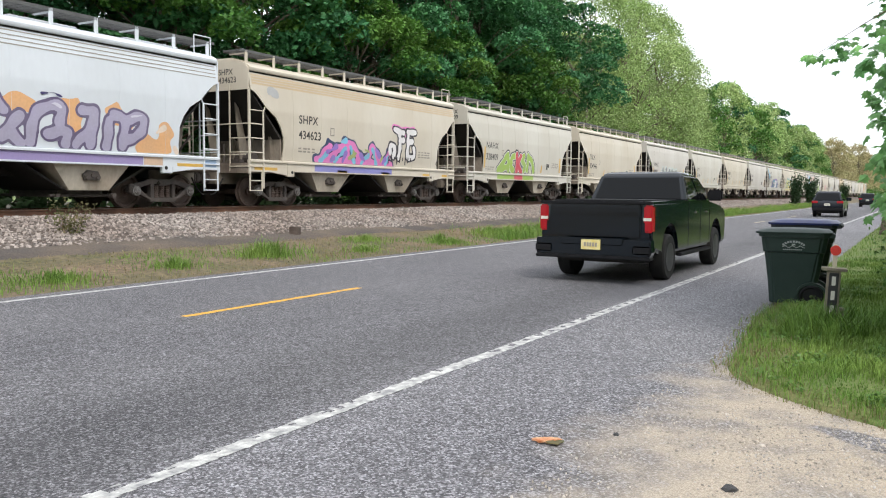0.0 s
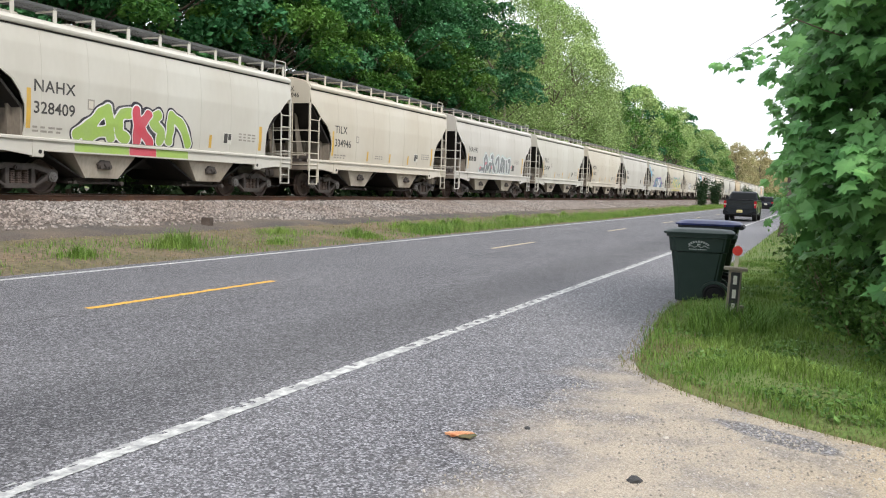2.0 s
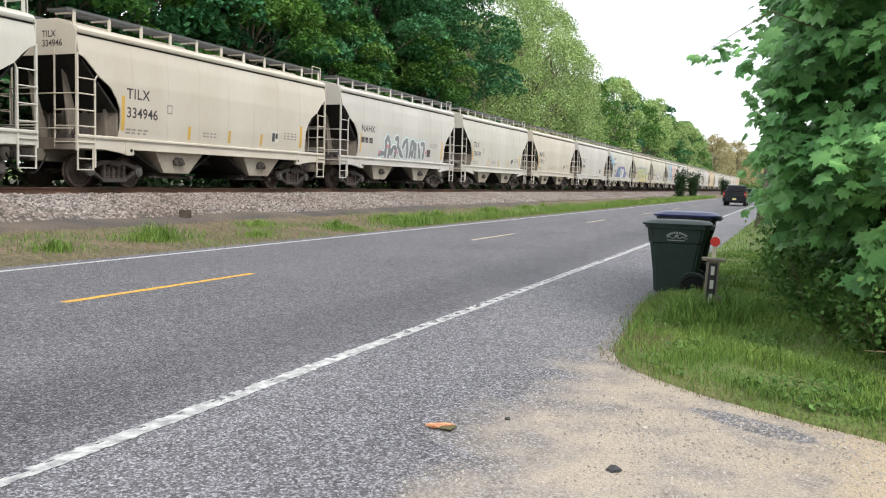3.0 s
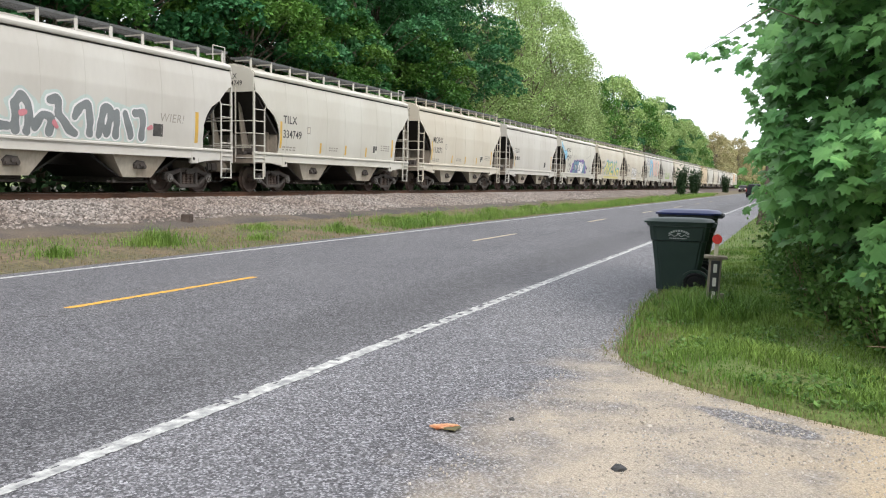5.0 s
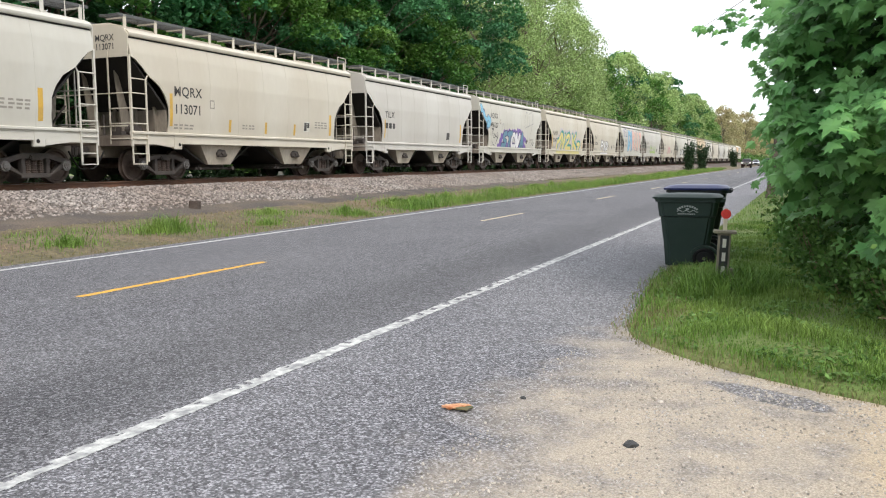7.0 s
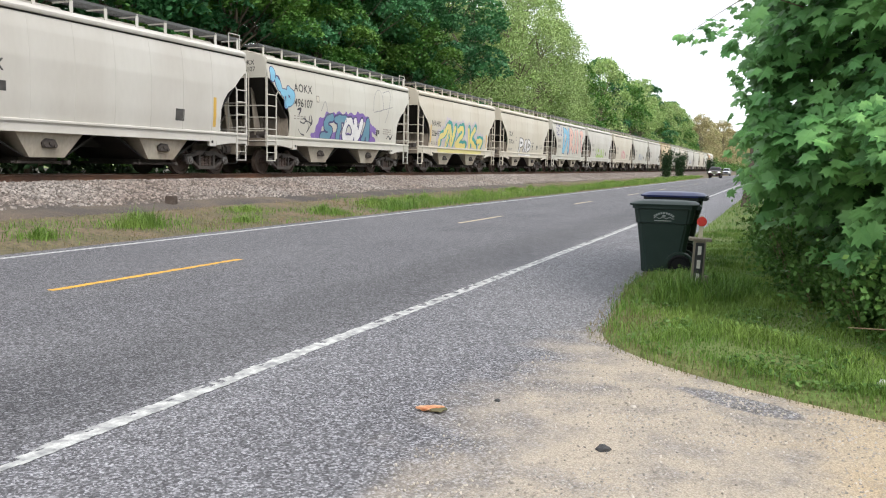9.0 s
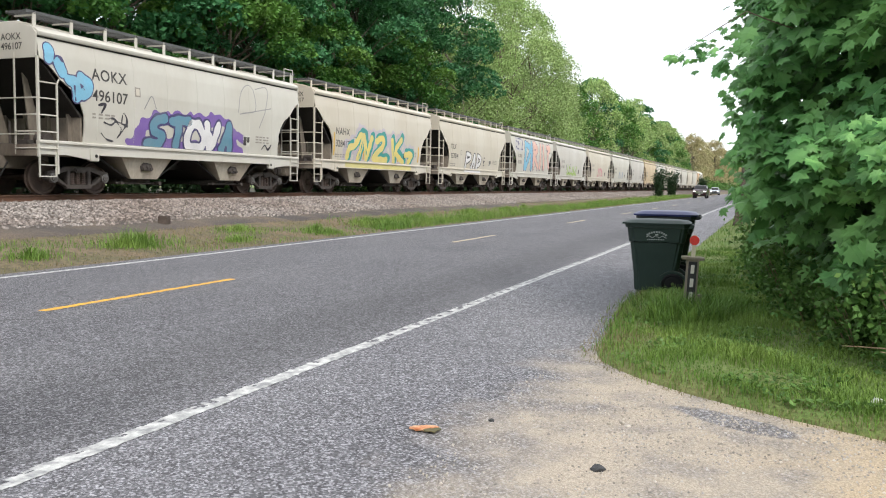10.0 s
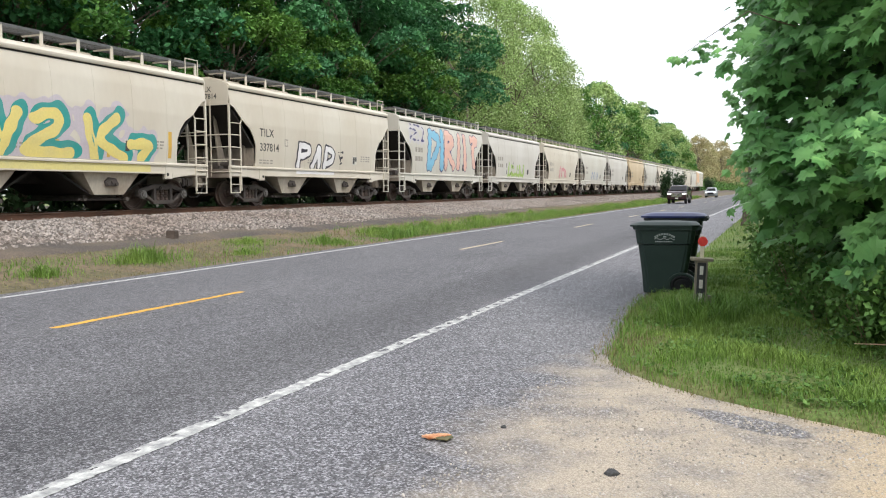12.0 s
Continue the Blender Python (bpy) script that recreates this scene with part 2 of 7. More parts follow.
def box(bm, lo, hi, bevel=0.0):
    r = bmesh.ops.create_cube(bm, size=1.0)
    for v in r["verts"]:
        v.co = Vector(((lo[i] + hi[i]) / 2 + v.co[i] * (hi[i] - lo[i]) for i in range(3)))
    if bevel:
        es = list({e for v in r["verts"] for e in v.link_edges})
        bmesh.ops.bevel(bm, geom=es, offset=bevel, segments=2, affect="EDGES", clamp_overlap=True)
    return bm


def rod(bm, a, b, r, n=8, r2=None):
    a, b = Vector(a), Vector(b)
    d = b - a
    q = d.to_track_quat("Z", "Y").to_matrix().to_4x4()
    bmesh.ops.create_cone(bm, cap_ends=True, segments=n, radius1=r, radius2=r if r2 is None else r2, depth=d.length, matrix=Matrix.Translation((a + b) / 2) @ q)
    return bm


def prism(bm, pts, axis, a, b, bevel=0.0):
    """Extrudes the outline pts (the two other axes, in order) from a to b along the axis."""
    def place(p, v):
        return {"x": (v, p[0], p[1]), "y": (p[0], v, p[1]), "z": (p[0], p[1], v)}[axis]
    lo = [bm.verts.new(place(p, a)) for p in pts]
    hi = [bm.verts.new(place(p, b)) for p in pts]
    k = len(pts)
    fs = [bm.faces.new(lo), bm.faces.new(hi[::-1])]
    fs += [bm.faces.new((lo[i], hi[i], hi[(i + 1) % k], lo[(i + 1) % k])) for i in range(k)]
    bmesh.ops.recalc_face_normals(bm, faces=fs)
    if bevel:
        es = list({e for f in fs[:2] for e in f.edges})
        bmesh.ops.bevel(bm, geom=es, offset=bevel, segments=2, affect="EDGES", clamp_overlap=True)
    return bm


def loft(bm, rings, close=True, caps=True):
    vs = [[bm.verts.new(p) for p in ring] for ring in rings]
    k = len(vs[0])
    for a, b in zip(vs, vs[1:]):
        for i in range(k if close else k - 1):
            j = (i + 1) % k
            bm.faces.new((a[i], a[j], b[j], b[i]))
    if caps:
        bm.faces.new(vs[0][::-1])
        bm.faces.new(vs[-1])
    return bm


def spread(a, b, n):
    return [a + (b - a) * i / (n - 1) for i in range(n)]
# ---- road, verges, track bed ----
NEAR_LINE, CENTRE, FAR_LINE = -3.24, -7.15, -9.97
ROAD_L, ROAD_R = -10.35, -1.25
TRACK, RAIL_TOP, GAUGE = -18.7, 0.95, 1.51
SOUTH, NORTH = -40.0, 900.0


def road_surface():
    """Asphalt with pale aggregate, darker in the lanes; towards the drive it is covered by sand and grit."""
    m = mat("road asphalt", (0.079, 0.078, 0.087), 0.88, second=(0.124, 0.122, 0.13), scale=0.6, mix=0.9, fine=7, fine_amount=0.22, bump=0.9, bump_scale=45, stretch=(1, 0.55, 1))
    n, l = m.node_tree.nodes, m.node_tree.links
    b = n["Principled BSDF"]
    hsv = b.inputs["Base Color"].links[0].from_node
    tc = n.new("ShaderNodeTexCoord")
    # stone chips
    chips = n.new("ShaderNodeTexVoronoi")
    chips.inputs["Scale"].default_value = 88
    l.new(tc.outputs["Object"], chips.inputs["Vector"])
    chip = n.new("ShaderNodeMapRange")
    chip.inputs[1].default_value, chip.inputs[2].default_value = 0.45, 0.95
    chip.inputs[3].default_value, chip.inputs[4].default_value = 0.0, 0.72
    sep_chip = n.new("ShaderNodeSeparateColor")
    l.new(chips.outputs["Color"], sep_chip.inputs[0])
    l.new(sep_chip.outputs[0], chip.inputs[0])
    # larger stones and patches of binder
    lumps = n.new("ShaderNodeTexVoronoi")
    lumps.inputs["Scale"].default_value = 58
    l.new(tc.outputs["Object"], lumps.inputs["Vector"])
    sep_lump = n.new("ShaderNodeSeparateColor")
    l.new(lumps.outputs["Color"], sep_lump.inputs[0])
    lump = n.new("ShaderNodeMapRange")
    lump.inputs[1].default_value, lump.inputs[2].default_value = 0.1, 0.95
    lump.inputs[3].default_value, lump.inputs[4].default_value = 0.62, 1.4
    l.new(sep_lump.outputs[1], lump.inputs[0])
    mix1 = n.new("ShaderNodeMix")
    mix1.data_type = "RGBA"
    mix1.inputs[7].default_value = (0.42, 0.413, 0.44, 1)
    l.new(hsv.outputs[0], mix1.inputs[6])
    l.new(chip.outputs[0], mix1.inputs[0])
    xyz = n.new("ShaderNodeSeparateXYZ")
    l.new(tc.outputs["Object"], xyz.inputs[0])
    wander = n.new("ShaderNodeTexNoise")
    wander.inputs["Scale"].default_value, wander.inputs["Detail"].default_value = 1.4, 7
    l.new(tc.outputs["Object"], wander.inputs["Vector"])

    def math_node(op, a, c):
        k = n.new("ShaderNodeMath")
        k.operation = op
        for i, v in enumerate((a, c)):
            if isinstance(v, (int, float)):
                k.inputs[i].default_value = v
            else:
                l.new(v, k.inputs[i])
        return k.outputs[0]

    def band(v, lo, hi, a=0.0, c=1.0):
        k = n.new("ShaderNodeMapRange")
        k.interpolation_type = "SMOOTHSTEP"
        k.inputs[1].default_value, k.inputs[2].default_value, k.inputs[3].default_value, k.inputs[4].default_value = lo, hi, a, c
        l.new(v, k.inputs[0])
        return k.outputs[0]

    noise_c = math_node("SUBTRACT", wander.outputs[0], 0.5)
    # the shoulder outside the edge line is paler than the worn lanes
    shoulder = band(xyz.outputs[0], -3.5, -3.1, 0.8, 1.08)
    lane = n.new("ShaderNodeHueSaturation")
    l.new(mix1.outputs[2], lane.inputs["Color"])
    track_l = band(math_node("ABSOLUTE", math_node("ADD", xyz.outputs[0], 4.15), 0.0), 0.15, 0.95, 0.8, 1.0)
    l.new(math_node("MULTIPLY", math_node("MULTIPLY", shoulder, track_l), lump.outputs[0]), lane.inputs["Value"])
    # sand carried out of the drive
    edge = math_node("ADD", xyz.outputs[0], math_node("MULTIPLY", noise_c, 2.0))
    near_y = math_node("ADD", xyz.outputs[1], math_node("MULTIPLY", noise_c, 1.5))
    mask = math_node("MULTIPLY", band(edge, -1.85, -0.95), band(near_y, 6.6, 7.9, 1.0, 0.0))
    fine = n.new("ShaderNodeTexNoise")
    fine.inputs["Scale"].default_value, fine.inputs["Detail"].default_value = 3.2, 9
    l.new(tc.outputs["Object"], fine.inputs["Vector"])
    grit = band(fine.outputs[0], 0.4, 0.72, 1.0, 0.5)
    mask = math_node("MULTIPLY", mask, grit)
    # an old patch of bare asphalt in the sand
    px = math_node("DIVIDE", math_node("ADD", xyz.outputs[0], 0.12), 0.36)
    py = math_node("DIVIDE", math_node("ADD", math_node("ADD", xyz.outputs[1], -5.16), math_node("MULTIPLY", xyz.outputs[0], 0.45)), 0.16)
    far_off = math_node("ADD", math_node("ADD", math_node("MULTIPLY", px, px), math_node("MULTIPLY", py, py)), math_node("MULTIPLY", noise_c, 2.5))
    mask = math_node("MULTIPLY", mask, band(far_off, 0.75, 1.25, 0.12, 1.0))
    sand = n.new("ShaderNodeMix")
    sand.data_type = "RGBA"
    sand.inputs[6].default_value, sand.inputs[7].default_value = (0.44, 0.375, 0.3, 1), (0.53, 0.405, 0.255, 1)
    l.new(band(edge, -0.1, 1.2), sand.inputs[0])
    grain = n.new("ShaderNodeTexNoise")
    grain.inputs["Scale"].default_value, grain.inputs["Detail"].default_value = 120, 3
    l.new(tc.outputs["Object"], grain.inputs["Vector"])
    sandy = n.new("ShaderNodeHueSaturation")
    l.new(sand.outputs[2], sandy.inputs["Color"])
    l.new(band(grain.outputs[0], 0.25, 0.75, 0.65, 1.3), sandy.inputs["Value"])
    final = n.new("ShaderNodeMix")
    final.data_type = "RGBA"
    l.new(mask, final.inputs[0])
    l.new(lane.outputs[0], final.inputs[6])
    l.new(sandy.outputs[0], final.inputs[7])
    l.new(final.outputs[2], b.inputs["Base Color"])
    return m


M["road"] = road_surface()


def drive_edge(y):
    """Right-hand edge of pavement and drive at y: where the grass begins."""
    if y < 5.0:
        return 30.0
    if y < 7.2:
        return -1.38 + 2.0 * ((7.2 - y) / 2.0) ** 2.2
    return -1.38 - 0.22 * min(1, (y - 7.2) / 2.4)


def sheet(name, xs, ys, height, material, kind_label=None):
    verts, faces = [], []
    for y in ys:
        for x in xs:
            verts.append((x, y, height(x, y)))
    k = len(xs)
    for j in range(len(ys) - 1):
        for i in range(k - 1):
            a = j * k + i
            faces.append((a, a + 1, a + 1 + k, a + k))
    return new(name, from_lists(name, verts, faces, material, smooth=True))


def bank(x):
    """Height of the land left of the road, without roughness."""
    pts = [(-60, 0.3), (-24, 0.25), (-22.6, 0.3), (-21.0, 0.74), (-16.6, 0.74), (-14.1, 0.34), (-12.8, 0.2), (-11.2, 0.04), (-10.3, -0.03)]
    return float(np.interp(x, [p[0] for p in pts], [p[1] for p in pts]))


def rough(x, y, size):
    return noise.noise(Vector((x * 1.3, y * 1.3, 3))) * size + noise.noise(Vector((x * 0.3, y * 0.3, 9))) * size * 1.5


ys_far = [-40, -20] + spread(-8, 60, 137) + spread(62, 140, 40) + [160, 200, 260, 340, 450, 600, 900, 1500, 2500, 4000]
ground = sheet("ground", [-3000, -900, -300, -120, -60, -40, -30, -24, -10.6, -10.2, -1.6, 3, 8, 20, 60, 200, 900, 3000], [-3000, -600, -120] + ys_far,
               lambda x, y: -0.09 if -12 < x < 8 else (0.22 if x < -23 else (-0.12 if x < 20 else 0.0)), M["lawn"])
tagged(ground, "green grassy land reaching to the horizon", "ground", kind="structure")
verge = sheet("verge", spread(-16.4, -13.2, 9) + spread(-12.9, -10.3, 9), ys_far, lambda x, y: bank(x) + (rough(x, y, 0.03) if x < -10.8 else 0), M["earth"])
tagged(verge, "strip of dry earth and patchy grass beside the road", "verge", kind="structure")
cinder = sheet("cinder_strip", spread(-14.6, -13.0, 6), spread(-8, 46, 109), lambda x, y: bank(x) + 0.05 + rough(x, y, 0.03) - (0.1 if x > -13.2 or x < -14.4 else 0), M["cinder"])
tagged(cinder, "dark cinder strip along the foot of the ballast", "verge", kind="structure")
# leaf litter whose colour also carries the dark of the forest interior
floor_of_wood = sheet("forest_floor", [-70, -40, -30, -26, -24, -22.9], ys_far, lambda x, y: 0.26 + rough(x, y, 0.08), M["forest_floor"])
tagged(floor_of_wood, "leaf-strewn ground under the trees, darkened for their shade", "forest floor", kind="structure")
bed = sheet("ballast_bed", [-23.2, -22.4, -21.0, -20.4] + spread(-19.6, -13.9, 13), ys_far,
            lambda x, y: bank(x) + (rough(x, y, 0.025) + 0.05 if -14.2 > x > -22.5 else -0.12), M["ballast"])
tagged(bed, "grey crushed-stone ballast bank under the railway track", "ballast", kind="structure")

bm = bm_new()
box(bm, (ROAD_L, SOUTH, -0.3), (ROAD_R + 0.05, NORTH, 0.0))
tagged(part("road", bm, M["road"]), "worn grey two-lane asphalt road with pale aggregate", "road", kind="structure")
drive = sheet("driveway", spread(-1.52, 6.0, 40), spread(-12, 7.4, 60), lambda x, y: 0.004 * min(1, (x + 1.52) * 8) + max(0, noise.noise(Vector((x * 0.9, y * 0.9, 0)))) * 0.01 * min(1, (x + 1.52)), M["road"])
tagged(drive, "sandy gravel driveway mouth running into the road", "driveway", kind="structure")

# verge on the near side: rises a little from the pavement's edge
verts, faces = [], []
rows_y = [-1.0] + spread(5.0, 40, 176) + spread(41, 120, 60) + [200, 400, 900]
rows_y = [y for y in rows_y if y >= 5.0]
for y in rows_y:
    e = drive_edge(y) + noise.noise(Vector((0, y * 1.7, 0))) * 0.07
    for k, off in enumerate((0, 0.06, 0.25, 0.6, 1.2, 2.2, 4.0, 8.0, 20.0)):
        x = min(e, 1.9) + off
        z = (-0.02, 0.025, 0.05, 0.07, 0.09, 0.12, 0.2, 0.3, 0.4)[k]
        verts.append((x, y, z + rough(x, y, 0.015)))
for j in range(len(rows_y) - 1):
    for i in range(8):
        a = j * 9 + i
        faces.append((a, a + 1, a + 10, a + 9))
grass_bank = new("lawn", from_lists("lawn", verts, faces, M["lawn"], smooth=True))
tagged(grass_bank, "uneven mown grass verge beside the driveway", "grass", kind="structure")

# edge lines and the dashed centre line
def strip(bm, x0, x1, y0, y1, z=0.004):
    vs = [bm.verts.new(p) for p in ((x0, y0, z), (x1, y0, z), (x1, y1, z), (x0, y1, z))]
    bm.faces.new(vs)


bm = bm_new()
y, step = -12.0, 0.052
while y < 160:
    ragged = 0.012 * noise.noise(Vector((y * 9, 1, 0))) + 0.01 * random.gauss(0, 0.5)
    left, right = NEAR_LINE - 0.068 + ragged, NEAR_LINE + 0.062 + 0.008 * random.gauss(0, 0.6)
    phase = (y / 0.31) % 1.0
    worn = noise.noise(Vector((y * 2.1, 4, 0))) + 0.35 * random.random()
    if phase < (0.14 if y < 6.5 else 0.26):
        strip(bm, NEAR_LINE + (-0.02 if y < 6.5 else 0.012), right, y, y + step)
        if worn > -0.1:
            strip(bm, left, left + 0.022, y, y + step)
    elif worn > 0.42:
        cut = random.uniform(0.2, 0.6)
        strip(bm, left + (right - left) * cut, right, y, y + step)
    else:
        strip(bm, left, right, y, y + step)
    y += step
strip(bm, NEAR_LINE - 0.08, NEAR_LINE + 0.06, 160, 900)
tagged(part("edge_line", bm, M["white_line"]), "worn white edge line cut by rumble grooves", "road marking", kind="structure")
bm = bm_new()
for i in range(90):
    strip(bm, FAR_LINE - 0.06, FAR_LINE + 0.06, -20 + i * 10, -10 + i * 10)
tagged(part("edge_line", bm, M["white_line"]), "plain white edge line on the far side", "road marking", kind="structure")
for i in range(-2, 14):
    bm = bm_new()
    y0 = 6.43 + 12.2 * i
    for k in range(6):
        for q in range(8):
            strip(bm, CENTRE - 0.066 + 0.022 * random.random(), CENTRE + 0.045 + 0.022 * random.random(), y0 + k * 0.56 + q * 0.07, y0 + k * 0.56 + (q + 1) * 0.07, 0.004)
    tagged(part("centre_dash", bm, M["yellow_line"] if i < 1 else M["pale_yellow"]), "worn yellow dash of the centre line" if i < 1 else "faded yellow dash of the centre line", "road marking", "centre line", "structure")

# thin cracks in the road
def crack(points, width):
    bm = bm_new()
    path = []
    for (xa, ya), (xb, yb) in zip(points, points[1:]):
        for k in range(14):
            f = k / 14
            path.append((xa + (xb - xa) * f + random.gauss(0, 0.012), ya + (yb - ya) * f + random.gauss(0, 0.012)))
    for (xa, ya), (xb, yb) in zip(path, path[1:]):
        d = Vector((yb - ya, xa - xb))
        d = d.normalized() * width * random.uniform(0.3, 1.0) if d.length else Vector((width, 0))
        vs = [bm.verts.new(p) for p in ((xa - d.x, ya - d.y, 0.002), (xa + d.x, ya + d.y, 0.002), (xb + d.x, yb + d.y, 0.002), (xb - d.x, yb - d.y, 0.002))]
        bm.faces.new(vs)
    return tagged(part("crack", bm, M["underside"]), "thin dark crack in the asphalt", "crack", "road cracks", "structure")


crack([(-6.95, 2.0), (-7.0, 5.5), (-6.9, 8.2), (-7.05, 12.0)], 0.008)
crack([(-6.95, 5.9), (-6.0, 6.6), (-5.6, 7.8)], 0.006)
crack([(-2.75, 4.2), (-2.3, 4.35), (-1.9, 4.3)], 0.003)
crack([(-6.6, 16.0), (-6.3, 21.0), (-6.5, 27.0)], 0.012)
crack([(-5.4, 9.0), (-5.2, 13.0), (-5.5, 18.0)], 0.006)

# rails and ties
for side in (-1, 1):
    bm = bm_new()
    cx = TRACK + side * GAUGE / 2
    prof = [(-0.07, -0.17), (0.07, -0.17), (0.07, -0.155), (0.012, -0.13), (0.012, -0.045), (0.036, -0.035), (0.036, 0), (-0.036, 0), (-0.036, -0.035), (-0.012, -0.045), (-0.012, -0.13), (-0.07, -0.155)]
    prism(bm, [(cx + a, RAIL_TOP + z - 0.002) for a, z in prof], "y", -40, 600)
    rail = tagged(part("rail", bm, M["rail"]), "rust-brown steel rail on wooden ties", "rail", "rails", "structure")
    bm = bm_new()
    box(bm, (cx - 0.03, -40, RAIL_TOP - 0.002), (cx + 0.03, 600, RAIL_TOP + 0.001))
    part("rail_head", bm, M["rail_top"], rail, "polished running surface")
bm = bm_new()
box(bm, (-1.3, -0.11, -0.17), (1.3, 0.11, 0), 0.012)
tie_mesh = mesh_of("tie", bm, M["tie"])
track_ties = tagged(empty("track_ties", pose(TRACK, 0, RAIL_TOP - 0.172)), "dark tarred wooden ties bedded in ballast", "railway ties", kind="structure")
for i in range(200):
    o = new("tie", tie_mesh)
    o.parent = track_ties
    o.matrix_basis = pose(random.uniform(-0.03, 0.03), -5 + i * 0.53, 0, 0, 0, random.uniform(-0.8, 0.8))

# loose stones of the ballast
def stone_field(name, spots, material, label, category, sizes):
    verts, faces = [], []
    base = [(1, 0, -0.5), (-0.5, 0.87, -0.5), (-0.5, -0.87, -0.5), (0.75, 0.5, 0.45), (-0.8, 0.35, 0.4), (0.1, -0.85, 0.5)]
    tri = [(0, 2, 1), (3, 4, 5), (0, 1, 3), (1, 4, 3), (1, 2, 4), (2, 5, 4), (2, 0, 5), (0, 3, 5)]
    for x, y, z in spots:
        s = random.uniform(*sizes)
        r = Euler((random.uniform(0, 6), random.uniform(0, 6), random.uniform(0, 6))).to_matrix()
        k = len(verts)
        for p in base:
            q = r @ Vector((p[0] * s * random.uniform(0.7, 1.2), p[1] * s * random.uniform(0.7, 1.2), p[2] * s))
            verts.append((x + q.x, y + q.y, z + q.z))
        faces += [(a + k, b_ + k, c + k) for a, b_, c in tri]
    ob = new(name, from_lists(name, verts, faces, material))
    return tagged(ob, label, category, kind="stuff")


spots = []
for i in range(30000):
    y = 4 + 52 * random.random() ** 1.2
    x = random.uniform(-17.2, -13.9) if random.random() < 0.94 else random.uniform(-20, -17.3)
    if x > -14.4 and random.random() < 0.5:
        continue
    spots.append((x, y, bank(x) + 0.05 + rough(x, y, 0.025)))
for i in range(14000):
    y = 56 + 90 * random.random() ** 1.3
    x = random.uniform(-17.2, -13.9)
    spots.append((x, y, bank(x) + 0.05))
stone_field("ballast_stones", spots, M["stones"], "loose grey and brown crushed stones of the ballast", "ballast", (0.025, 0.06))
spots = []
for i in range(17000):
    y = random.uniform(1.2, 6.2)
    x = -1.6 + 3.6 * random.random() ** 0.8
    if x > drive_edge(y) - 0.1 or noise.noise(Vector((x * 1.1, y * 1.1, 5))) < random.uniform(-0.5, 0.25):
        continue
    spots.append((x, y, 0.006))
stone_field("drive_gravel", spots, M["gravel"], "scattered grey and tan pebbles on the driveway", "gravel", (0.003, 0.0105))
# ---- covered hopper cars ----
PITCH, SPEED = 13.425, 9.653
FIRST_END = 17.396       # where the rear coupling of the first car stands at the start
PROFILE = [(1.2, 1.50), (1.9, 1.575), (2.9, 1.60), (3.6, 1.555), (3.98, 1.48)]   # height, half width of the side sheets
TOP_Y = 6.08


def side_x(z):
    return float(np.interp(z, [p[0] for p in PROFILE], [p[1] for p in PROFILE]))


CUT = [(1.35, 4.68), (1.7, 4.64), (2.15, 4.66), (2.45, 4.8), (2.72, 5.02), (2.96, 5.42), (3.2, 5.66), (3.4, 5.9), (3.46, 6.06), (4.2, TOP_Y)]


def end_cut(z):
    """How far the side sheets reach along the car at height z: cut back in a curve under the ends."""
    return float(np.interp(z, [p[0] for p in CUT], [p[1] for p in CUT]))


